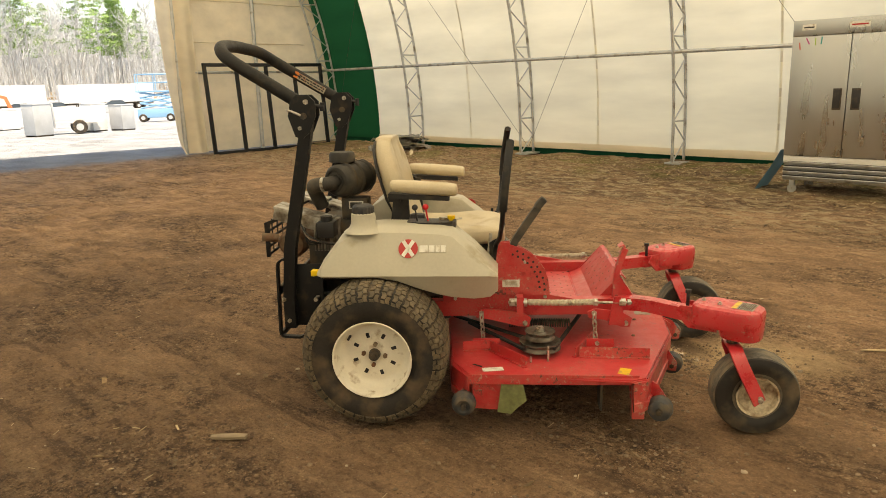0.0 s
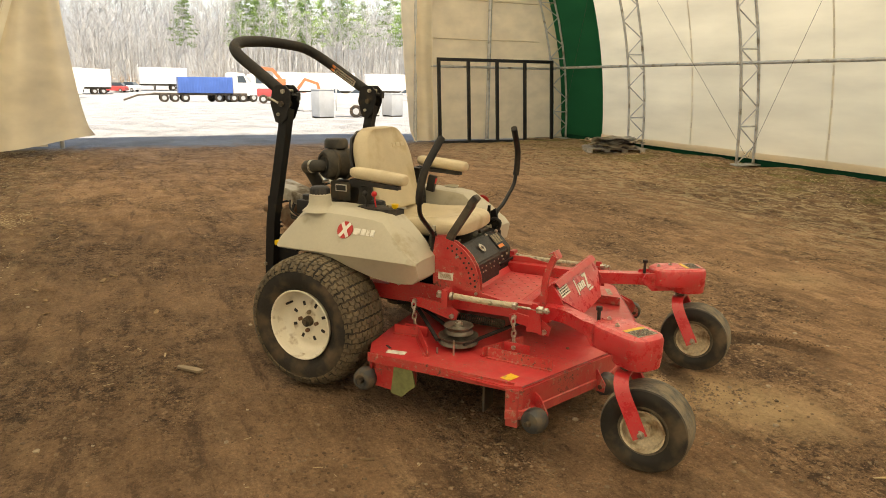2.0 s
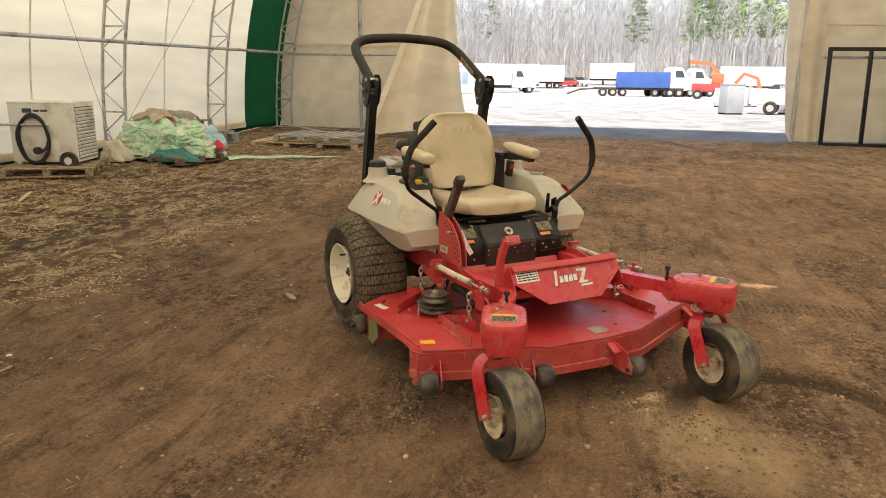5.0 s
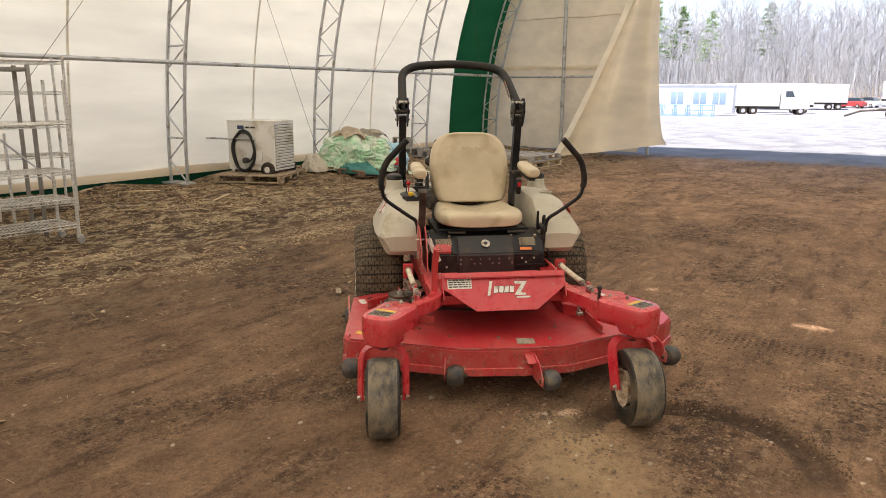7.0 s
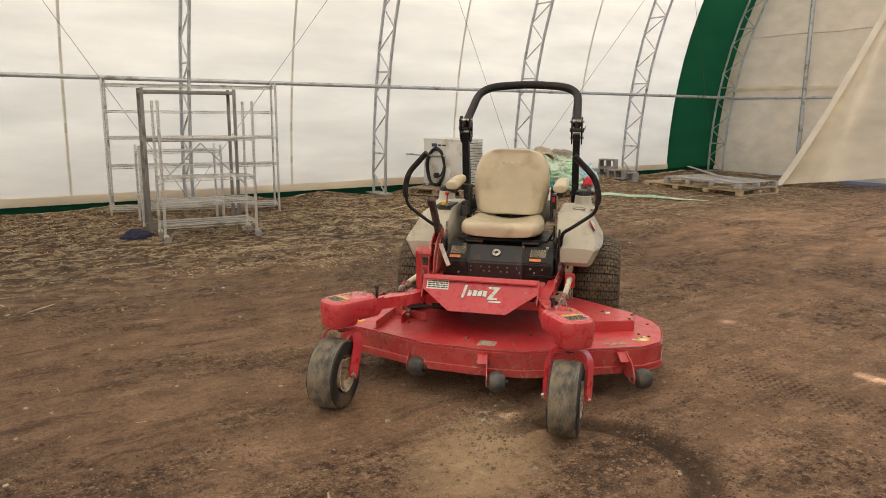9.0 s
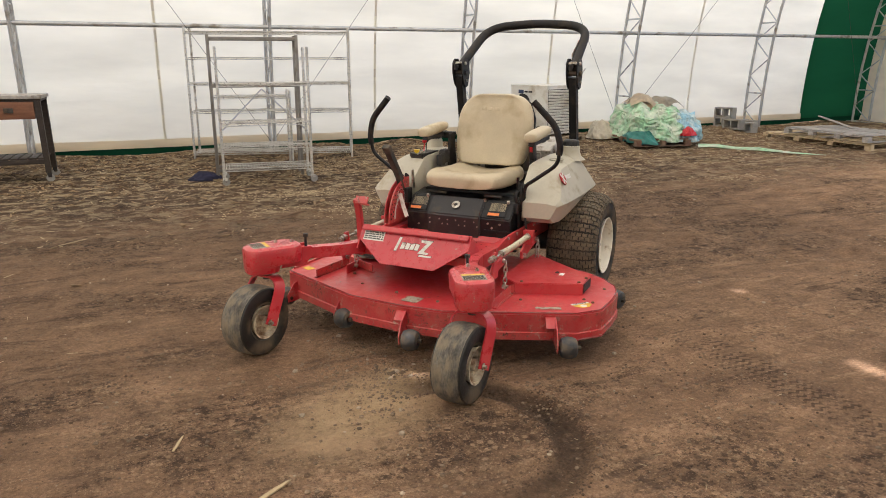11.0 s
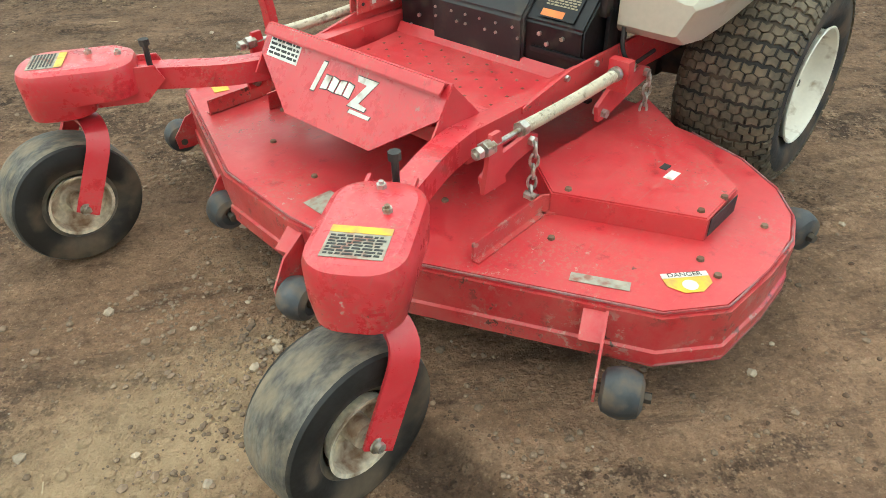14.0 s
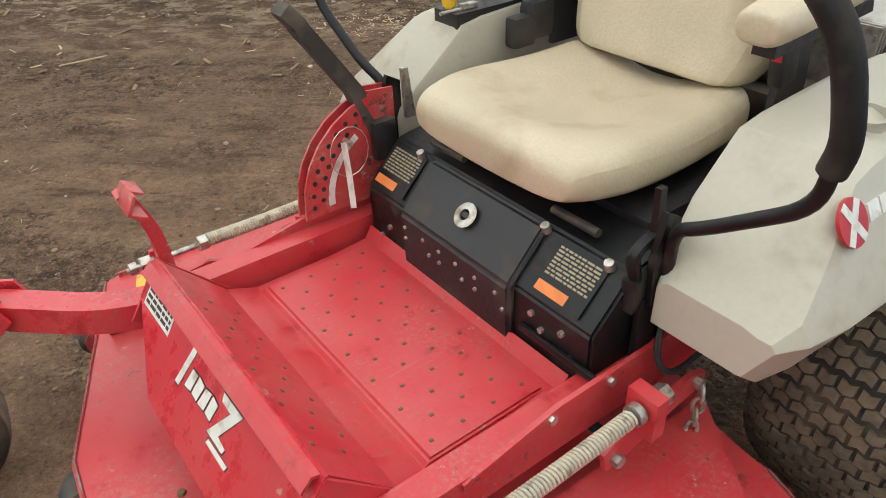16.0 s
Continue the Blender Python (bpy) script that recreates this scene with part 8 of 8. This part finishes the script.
car(yard(136, 1.8, 60), "white car parked by the woods", WHITEPAINT)
car(yard(100, -29, 80), "white van-like car parked in the yard", WHITEPAINT)
car(yard(96, -24, 75), "white pickup-like car parked in the yard", WHITEPAINT)
car(yard(104, -38, 80), "pale car parked in the yard", GREYBOX)
# blue container on a dump trailer
e = empty("container_trailer", yard(85, -7.4, 92), "blue ribbed container on a long flat trailer", "trailer", "trailers")
bm = bmesh.new()
box(bm, -2.9, 2.9, -1.2, 1.2, 1.0, 2.75, 0.04)
part("container", bm, BLUEPAINT, e)
for i in range(19):
    bm = bmesh.new()
    box(bm, -2.75 + i * 0.3, -2.62 + i * 0.3, -1.25, 1.25, 1.05, 2.7)
    part("rib", bm, BLUEPAINT, e)
bm = bmesh.new()
box(bm, -4.5, 5.5, -0.9, 0.9, 0.75, 1.0, 0.03)
sweep(bm, [(4.5, 0, 0.9), (7.0, 0, 0.75), (8.5, 0, 0.2)], 0.1, 8)
part("chassis", bm, DARKSTEEL, e)
wheels(e, [2.2, 3.3, 4.4, -3.0, -4.0], 1.0, 0.48)
# orange loader crane on a red truck
e = empty("loader_crane", yard(75, -13.8, 80), "orange loader crane on a red carrier", "crane", "yard machines")
bm = bmesh.new()
box(bm, -2.2, 2.0, -1.0, 1.0, 0.7, 1.5, 0.08)
part("carrier", bm, REDCAR, e)
bm = bmesh.new()
box(bm, -0.9, 0.2, -0.6, 0.6, 1.5, 2.5, 0.08)
part("turret", bm, ORANGE, e)
bm = bmesh.new()
sweep(bm, [(-0.5, 0, 2.3), (0.4, 0, 3.4), (2.4, 0, 3.6)], 0.2, flat=(0.3, 0.36))
part("boom", bm, ORANGE, e, "orange steel boom")
wheels(e, [-1.5, 1.4], 0.95, 0.45)
e = empty("excavator_arm", yard(70, -16.6, 70), "orange excavator arm standing in the yard", "machine", "yard machines")
bm = bmesh.new()
box(bm, -1.2, 1.2, -0.8, 0.8, 0.3, 1.1, 0.08)
part("base", bm, ORANGE, e)
bm = bmesh.new()
sweep(bm, [(-0.6, 0, 1.0), (-0.3, 0, 2.0), (0.9, 0, 2.4), (1.6, 0, 1.5)], 0.16, flat=(0.26, 0.30))
part("arm", bm, ORANGE, e)
# pale cabinets and machines nearer the tent
for s, w, sx, sy, h, mt, lb, nm in ((32, -8.75, 0.7, 0.8, 1.25, GREYBOX, "tall grey metal cabinet standing on gravel", "metal_cabinet"), (44, -10.4, 1.1, 1.0, 1.05, WHITEPAINT, "white chest freezer standing on gravel", "chest_freezer"),
                                 (47, -11.9, 1.4, 1.0, 1.1, WHITEPAINT, "white chest freezer beside another", "chest_freezer"), (34, -11.6, 0.7, 0.75, 1.2, WHITEPAINT, "white cabinet standing on gravel", "metal_cabinet"), (33.4, -12.6, 0.8, 0.7, 1.1, GREYBOX, "grey cabinet standing on gravel", "metal_cabinet")):
    e = empty(nm, yard(s, w, 20), lb, "cabinet", "cabinets in the yard")
    bm = bmesh.new()
    box(bm, -sx / 2, sx / 2, -sy / 2, sy / 2, 0.06, h, 0.02)
    part("cabinet_body", bm, mt, e)
    bm = bmesh.new()
    box(bm, -sx / 2 - 0.01, sx / 2 + 0.01, -sy / 2 - 0.01, sy / 2 + 0.01, h, h + 0.05, 0.01)
    part("lid", bm, mt, e)
    for x in (-sx / 2 + 0.08, sx / 2 - 0.08):
        bm = bmesh.new()
        box(bm, x - 0.05, x + 0.05, -sy / 2 + 0.02, sy / 2 - 0.02, 0.0, 0.06)
        part("skid", bm, DARKSTEEL, e)
e = empty("utility_trailer", yard(33, -10.6, 75), "low white utility trailer with a ramp on gravel", "trailer", "trailers")
bm = bmesh.new()
box(bm, -0.9, 0.9, -0.6, 0.6, 0.45, 0.55, 0.02)
for sy in (-0.6, 0.57):
    box(bm, -0.9, 0.9, sy, sy + 0.03, 0.55, 1.1, 0.01)
part("bed", bm, WHITEPAINT, e)
bm = bmesh.new()
box(bm, 0.9, 0.96, -0.6, 0.6, 0.3, 1.3, 0.01)
part("ramp", bm, GREYBOX, e)
wheels(e, [0.0], 0.75, 0.3, 0.18)
# scissor lift and low building with blue windows
e = empty("scissor_lift", yard(45, -19.2, 60), "blue scissor lift with raised rails", "lift", "yard machines")
bm = bmesh.new()
box(bm, -1.1, 1.1, -0.55, 0.55, 0.25, 0.8, 0.04)
part("base", bm, BLUESTEEL, e)
bm = bmesh.new()
for k in range(3):
    for sy in (-0.45, 0.45):
        cyl(bm, (-0.9, sy, 0.85 + 0.32 * k), (0.9, sy, 1.15 + 0.32 * k), 0.05, seg=6)
        cyl(bm, (0.9, sy, 0.85 + 0.32 * k), (-0.9, sy, 1.15 + 0.32 * k), 0.05, seg=6)
part("scissor_arms", bm, BLUESTEEL, e)
bm = bmesh.new()
box(bm, -1.1, 1.1, -0.55, 0.55, 1.8, 1.9, 0.02)
for x in (-1.05, 0, 1.05):
    for sy in (-0.5, 0.5):
        cyl(bm, (x, sy, 1.9), (x, sy, 2.9), 0.03, seg=6)
for sy in (-0.5, 0.5):
    for z in (2.4, 2.9):
        cyl(bm, (-1.05, sy, z), (1.05, sy, z), 0.03, seg=6)
part("platform", bm, BLUESTEEL, e)
wheels(e, [-0.8, 0.8], 0.5, 0.25, 0.18)
e = empty("site_office", yard(82, 15.6, 96), "low white site office with blue-tinted windows", "cabin")
bm = bmesh.new()
box(bm, -4.0, 4.0, -1.5, 1.5, 0.3, 3.2, 0.05)
part("office_body", bm, WHITEPAINT, e)
for x in (-2.6, -0.6, 1.8):
    bm = bmesh.new()
    box(bm, x - 0.75, x + 0.75, 1.5, 1.53, 1.2, 2.5, 0.01)
    win = part("window", bm, mat("tinted_pane", (0.25, 0.36, 0.48), 0.2) if x < -2 else bpy.data.materials["tinted_pane"], e)
    for dx in (-0.72, 0.0, 0.72):
        bm = bmesh.new()
        box(bm, x + dx - 0.04, x + dx + 0.04, 1.5, 1.57, 1.15, 2.55)
        part("mullion", bm, WHITEPAINT, win)
bm = bmesh.new()
box(bm, -4.1, 4.1, -1.6, 1.6, 3.2, 3.35, 0.02)
part("office_roof", bm, WHITEPAINT, e)
for i in range(5):
    e = empty("pallet_cage", yard(72, 14.5, 92) @ pose(i * 1.25 - 2.5, 0, 0), "pale blue steel cage standing on gravel", "cage", "pallet cages")
    tubes = [("post", (x, y, 0), (x, y, 1.1)) for x in (-0.55, 0.55) for y in (-0.5, 0.5)] + [("rail", (-0.55, y, z), (0.55, y, z)) for z in (0.1, 0.6, 1.1) for y in (-0.5, 0.5)]
    for nm, p0, p1 in tubes:
        bm = bmesh.new()
        cyl(bm, p0, p1, 0.04 if nm == "post" else 0.035, seg=6)
        part(nm, bm, BLUESTEEL, e)

# ---- the woods behind the yard ----
# bark and twig colours paled and blued to stand in for haze
BARK = mat("hazed_bark", (0.34, 0.345, 0.35), 0.9, 0, 0.25, 1.0, 14)
TWIG = mat("hazed_twigs", (0.40, 0.415, 0.43), 0.9, 0, 0.25, 0.6, 9)
NEEDLE = mat("pine_needles", (0.17, 0.29, 0.08), 0.8, 0, 0.35, 0.8, 9)
BUDS = mat("spring_buds", (0.20, 0.23, 0.06), 0.8, 0, 0.3, 0.8, 9)


def limb(verts, faces, a, b, r0, r1, sides=3):
    d = (b - a)
    if d.length < 1e-4:
        return
    t = d.normalized()
    up = Vector((0, 0, 1)) if abs(t.z) < 0.9 else Vector((1, 0, 0))
    u = t.cross(up).normalized()
    v = t.cross(u)
    base = len(verts)
    for p, r in ((a, r0), (b, r1)):
        for k in range(sides):
            q = 2 * math.pi * k / sides
            verts.append(p + (u * math.cos(q) + v * math.sin(q)) * r)
    for k in range(sides):
        j = (k + 1) % sides
        faces.append((base + k, base + j, base + sides + j, base + sides + k))


def mesh_of(name, verts, faces, material):
    me = bpy.data.meshes.new(name)
    me.from_pydata([tuple(v) for v in verts], [], faces)
    me.materials.append(material)
    return me


def bare_tree(seed, tall):
    r = random.Random(seed)
    tv, tf, cv, cf = [], [], [], []
    pts = [Vector((0, 0, -0.3))]
    lean = Vector((r.uniform(-0.06, 0.06), r.uniform(-0.06, 0.06), 1))
    n = 9
    for i in range(n):
        pts.append(pts[-1] + (lean + Vector((r.uniform(-0.07, 0.07), r.uniform(-0.07, 0.07), 0))) * tall / n)
    rad = [0.17 * (1 - i / (n + 1)) ** 0.8 for i in range(n + 1)]
    for i in range(n):
        limb(tv, tf, pts[i], pts[i + 1], rad[i], rad[i + 1], 6)

    def grow(a, way, length, rr, depth):
        p = a
        for i in range(3):
            way = (way + Vector((r.uniform(-0.28, 0.28), r.uniform(-0.28, 0.28), r.uniform(-0.05, 0.25)))).normalized()
            q = p + way * length / 3
            limb(cv, cf, p, q, rr * (1 - i * 0.25), rr * (0.75 - i * 0.2), 3)
            p = q
            if depth:
                for _ in range(2 if depth > 1 else 3):
                    side = Vector((r.uniform(-1, 1), r.uniform(-1, 1), r.uniform(0.1, 0.9))).normalized()
                    grow(p, (way * 0.7 + side * 0.8).normalized(), length * r.uniform(0.4, 0.62), rr * 0.5, depth - 1)

    for i in range(1, n + 1):
        for _ in range(3 if i > 2 else 2):
            a = r.uniform(0, 2 * math.pi)
            grow(pts[i], Vector((math.cos(a), math.sin(a), r.uniform(0.5, 1.2))).normalized(), tall * r.uniform(0.14, 0.26) * (1.25 - i / n * 0.5), 0.07, 2 if i % 2 else 1)
    return mesh_of("trunk", tv, tf, BARK), mesh_of("crown", cv, cf, TWIG)


def pine_tree(seed, tall):
    r = random.Random(seed)
    tv, tf, cv, cf = [], [], [], []
    limb(tv, tf, Vector((0, 0, -0.3)), Vector((r.uniform(-0.3, 0.3), 0, tall)), 0.22, 0.04, 6)
    for i in range(26):
        z = tall * (0.42 + 0.58 * i / 26)
        reach = (tall * 0.17) * (1 - (i / 26) ** 1.5) + 0.4
        for _ in range(3):
            a = r.uniform(0, 2 * math.pi)
            tip = Vector((math.cos(a) * reach * r.uniform(0.6, 1.1), math.sin(a) * reach * r.uniform(0.6, 1.1), z + r.uniform(-0.5, 0.4)))
            limb(tv, tf, Vector((0, 0, z)), tip, 0.035, 0.012, 3)
            for _ in range(26):
                c = Vector((0, 0, z)).lerp(tip, r.uniform(0.35, 1.05)) + Vector((r.gauss(0, 0.3), r.gauss(0, 0.3), r.gauss(0, 0.16)))
                u = Vector((r.uniform(-1, 1), r.uniform(-1, 1), r.uniform(-0.6, 0.8))).normalized() * r.uniform(0.18, 0.42)
                v = u.orthogonal().normalized() * r.uniform(0.05, 0.13)
                b = len(cv)
                cv.extend((c - u, c + v, c + u, c - v))
                cf.append((b, b + 1, b + 2, b + 3))
    return mesh_of("trunk", tv, tf, BARK), mesh_of("crown", cv, cf, NEEDLE)


kinds = [(bare_tree(i, t), "tall bare deciduous tree at the edge of the woods") for i, t in enumerate((19, 22, 17, 21, 24, 18))]
pines = [(pine_tree(40 + i, t), "tall green pine among bare trees") for i, t in enumerate((22, 25))]
rt = random.Random(77)
for row, (s0, gap) in enumerate(((160, 4.2), (168, 4.2), (177, 4.6), (188, 5.0))):
    w = -100 + row * 1.3
    while w < 62:
        pine = rt.random() < (0.45 if -90 < w < -20 and row > 0 else 0.05)
        (tm, cm), lb = rt.choice(pines if pine else kinds)
        s, ww = s0 + rt.uniform(-2.5, 2.5), w + rt.uniform(-1.2, 1.2)
        e = empty("tree", yard(s, ww, rt.uniform(0, 360)), lb, "tree", "woods")
        k = rt.uniform(0.74, 1.02)
        e.scale = (k, k, k * rt.uniform(0.95, 1.1))
        for nm, me in (("trunk", tm), ("crown", cm)):
            o = new(nm, me)
            o.parent = e
        w += gap * rt.uniform(0.75, 1.25)
# undergrowth: thin saplings and brush before and among the trunks
bv, bf = [], []
for i in range(5200):
    s, w = rt.uniform(152, 196), rt.uniform(-105, 66)
    base = Vector((s, w, ground_height(s, w) - 0.1))
    h = rt.uniform(1.0, 4.5) if rt.random() < 0.86 else rt.uniform(5, 13)
    tip = base + Vector((rt.uniform(-0.1, 0.1) * h, rt.uniform(-0.1, 0.1) * h, h))
    limb(bv, bf, base, tip, 0.02 + 0.006 * h, 0.008, 3)
    for _ in range(4):
        a = base.lerp(tip, rt.uniform(0.3, 0.9))
        limb(bv, bf, a, a + Vector((rt.uniform(-0.3, 0.3), rt.uniform(-0.3, 0.3), 0.35)) * h * 0.35, 0.02, 0.006, 3)
brush = new("undergrowth", mesh_of("undergrowth", bv, bf, TWIG))
brush.matrix_world = TENT
tagged(brush, "bare brush and saplings along the edge of the woods", "brush", kind="stuff")
# the depth of the woods behind
fv, ff = [], []
for i in range(2300):
    s, w = rt.uniform(192, 250), rt.uniform(-125, 80)
    base = Vector((s, w, ground_height(s, w) - 0.1))
    h = rt.uniform(13, 21)
    tip = base + Vector((rt.uniform(-0.06, 0.06) * h, rt.uniform(-0.06, 0.06) * h, h))
    limb(fv, ff, base, tip, 0.16, 0.03, 3)
    for _ in range(15):
        a = base.lerp(tip, rt.uniform(0.25, 0.98))
        b = a + Vector((rt.uniform(-0.5, 0.5), rt.uniform(-0.5, 0.5), rt.uniform(0.25, 0.6))) * h * 0.24
        limb(fv, ff, a, b, 0.06, 0.02, 3)
        limb(fv, ff, a.lerp(b, 0.5), a.lerp(b, 0.5) + Vector((rt.uniform(-0.5, 0.5), rt.uniform(-0.5, 0.5), 0.4)) * h * 0.14, 0.045, 0.015, 3)
# distance haze is put into this twig colour
far = new("far_woods", mesh_of("far_woods", fv, ff, mat("hazed_far_twigs", (0.46, 0.50, 0.55), 0.95, 0, 0.2, 0.3, 5)))
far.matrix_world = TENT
tagged(far, "dense bare woods far behind the yard, colour paled for haze", "woods", kind="stuff")
# leaf-strewn bank under the trees
bm = bmesh.new()
g = []
for i in range(12):
    s = 150 + i * 9
    g.append([bm.verts.new((s, -140 + j * 8, ground_height(s, -140 + j * 8) + (0.05 if i else -0.05) + 0.5 * noise.noise((s * 0.1, j * 0.4, 0)) * (i > 0))) for j in range(31)])
for a, c in zip(g, g[1:]):
    for j in range(30):
        bm.faces.new((a[j], c[j], c[j + 1], a[j + 1]))
thing("woodland_floor", bm, mat("leaf_litter", (0.20, 0.145, 0.09), 0.95, 0, 0.3, 0.3, 4), TENT, "brown leaf litter under the bare trees", "ground", kind="structure")

# ---- small stones, straw and chips on the floor ----
STONE = mat("pale_stones", (0.42, 0.33, 0.235), 0.9, 0, 0.35, 4, 60)
BROWNSTONE = mat("brown_stones", (0.235, 0.162, 0.105), 0.9, 0, 0.4, 5, 60)
STRAW = mat("dry_straw", (0.56, 0.43, 0.265), 0.85, 0, 0.2, 4, 60)
CHIP = mat("bark_chips", (0.27, 0.18, 0.10), 0.9, 0, 0.4, 3, 50)
CLOD = mat("dark_clods", (0.125, 0.075, 0.045), 0.95, 0, 0.3, 4, 60, 0.002)
ico = bmesh.new()
bmesh.ops.create_icosphere(ico, subdivisions=1, radius=1.0)
ico.verts.index_update()
ICO_V, ICO_F = [v.co.copy() for v in ico.verts], [tuple(v.index for v in f.verts) for f in ico.faces]
ico.free()


def clear(s, w):
    """Whether a place on the floor is free of the mower's wheels."""
    p = MOWER.inverted() @ (TENT @ Vector((s, w, 0)))
    return not (abs(p.x) < 0.3 and 0.45 < abs(p.y) < 0.8) and not (1.5 < p.x < 1.9 and 0.4 < abs(p.y) < 0.8)


def strew(name, count, place, size, material, label, seed, squash=0.6, long=1.0):
    r = random.Random(seed)
    vs, fs = [], []
    made = 0
    while made < count:
        s, w = place(r)
        made += 1
        if not clear(s, w):
            continue
        k = size(r)
        q = Matrix.Rotation(r.uniform(0, 6.28), 3, "Z")
        b = len(vs)
        base = Vector((s, w, ground_height(s, w) + k * squash * 0.35))
        for v in ICO_V:
            c = Vector((v.x * long * r.uniform(0.75, 1.2), v.y * r.uniform(0.75, 1.2), v.z * squash * r.uniform(0.8, 1.2))) * k
            vs.append(base + q @ c)
        fs.extend(tuple(b + i for i in f) for f in ICO_F)
    ob = new(name, mesh_of(name, vs, fs, material))
    ob.matrix_world = TENT
    return tagged(ob, label, "stones", kind="stuff")


def near_floor(r):
    a, d = r.uniform(0, 6.28), abs(r.gauss(0, 2.6))
    return 1.7 + d * math.cos(a), -3.6 + d * math.sin(a) * 1.1


def wide_floor(r):
    return r.uniform(-2.5, 6.5), r.uniform(-8, 1.5)


CLUMPS = [(random.Random(900 + i).uniform(-1.5, 5.5), random.Random(950 + i).uniform(-7, 0)) for i in range(26)] + [(1.75, -2.6), (0.4, -3.2), (2.9, -0.9)]


FRONT = []
for a, b in ((1.78, 0.05), (1.62, -0.12), (1.95, 0.25), (1.72, 0.25), (1.50, -0.35), (1.75, -0.3), (1.3, -0.95), (1.55, 0.8)):
    p = TENT.inverted() @ (MOWER @ Vector((a, b, 0)))
    FRONT.append((p.x, p.y))


def clumped(r):
    s, w = r.choice(CLUMPS)
    return s + r.gauss(0, 0.22), w + r.gauss(0, 0.16)


def along_rut(r):
    a = r.uniform(-1.35, 1.45)
    d = 0.53 + r.choice((-0.08, 0.08, 0.09)) + r.gauss(0, 0.03)
    return 1.66 + d * math.cos(a), -4.33 + d * math.sin(a)


def before_mower(r):
    s, w = r.choice(FRONT)
    return s + r.gauss(0, 0.13), w + r.gauss(0, 0.13)


strew("front_gravel", 1000, before_mower, lambda r: 0.0025 + 0.007 * r.random() ** 2.5, BROWNSTONE, "brown gravel crumbs gathered before the mower", 11)
strew("pebbles", 700, lambda r: near_floor(r) if r.random() < 0.4 else wide_floor(r), lambda r: 0.0035 + 0.014 * r.random() ** 4, STONE, "small pale pebbles scattered over the dirt", 1)
strew("brown_pebbles", 4200, lambda r: near_floor(r) if r.random() < 0.6 else wide_floor(r), lambda r: 0.003 + 0.011 * r.random() ** 3, BROWNSTONE, "small brown stones scattered over the dirt", 4)
strew("clods", 2300, clumped, lambda r: 0.0025 + 0.008 * r.random() ** 3, CLOD, "dark crumbs of earth in patches on the dirt", 2)
strew("rut_crumbs", 1100, along_rut, lambda r: 0.002 + 0.006 * r.random() ** 3, CLOD, "dark crumbs pushed up along a wheel rut", 8)
strew("gravel_bits", 1500, clumped, lambda r: 0.003 + 0.007 * r.random() ** 2, BROWNSTONE, "brown gravel bits in patches on the dirt", 3)


def strips(name, count, place, size, material, label, seed, category):
    """Flat slivers lying about: four-cornered boxes."""
    r = random.Random(seed)
    vs, fs = [], []
    for _ in range(count):
        s, w = place(r)
        l, wd, h = size(r)
        if not clear(s, w):
            continue
        q = Euler((r.uniform(-0.35, 0.35), r.uniform(-0.35, 0.35), r.uniform(0, 6.28))).to_matrix()
        base = Vector((s, w, ground_height(s, w) + h + 0.15 * wd))
        b = len(vs)
        for x, y, z in ((-1, -1, -1), (1, -1, -1), (1, 1, -1), (-1, 1, -1), (-1, -1, 1), (1, -1, 1), (1, 1, 1), (-1, 1, 1)):
            vs.append(base + q @ Vector((x * l / 2 * (1 - 0.15 * (y > 0)), y * wd / 2, z * h / 2)))
        fs.extend(tuple(b + i for i in f) for f in ((3, 2, 1, 0), (4, 5, 6, 7), (0, 1, 5, 4), (1, 2, 6, 5), (2, 3, 7, 6), (3, 0, 4, 7)))
    ob = new(name, mesh_of(name, vs, fs, material))
    ob.matrix_world = TENT
    return tagged(ob, label, category, kind="stuff")


def by_walls(r):
    if r.random() < 0.72:
        return r.uniform(-3, 15), 5.2 - abs(r.gauss(0, 2.0))
    return r.uniform(2, 15), -11.9 + abs(r.gauss(0, 1.6))


strips("straw", 330, wide_floor, lambda r: (r.uniform(0.015, 0.06), 0.0025, 0.0018), STRAW, "short pale bits of straw on the dirt", 5, "straw")
strips("bark_chips", 9000, by_walls, lambda r: (r.uniform(0.02, 0.09), r.uniform(0.01, 0.03), 0.006), CHIP, "brown bark chips strewn along the tent walls", 6, "wood chips")
strips("pale_chaff", 8000, by_walls, lambda r: (r.uniform(0.015, 0.08), r.uniform(0.003, 0.011), 0.003), STRAW, "pale chaff strewn along the tent walls", 7, "chaff")
PATCHES = [(random.Random(300 + i).uniform(1.6, 8.0), random.Random(340 + i).uniform(-0.2, 3.6)) for i in range(26)]


def in_patches(r):
    s, w = r.choice(PATCHES)
    return s + r.gauss(0, 0.30), w + r.gauss(0, 0.13)


strips("chaff_patches", 6500, in_patches, lambda r: (r.uniform(0.010, 0.045), r.uniform(0.002, 0.007), 0.002), STRAW, "patches of pale chopped straw on the dirt", 9, "chaff")
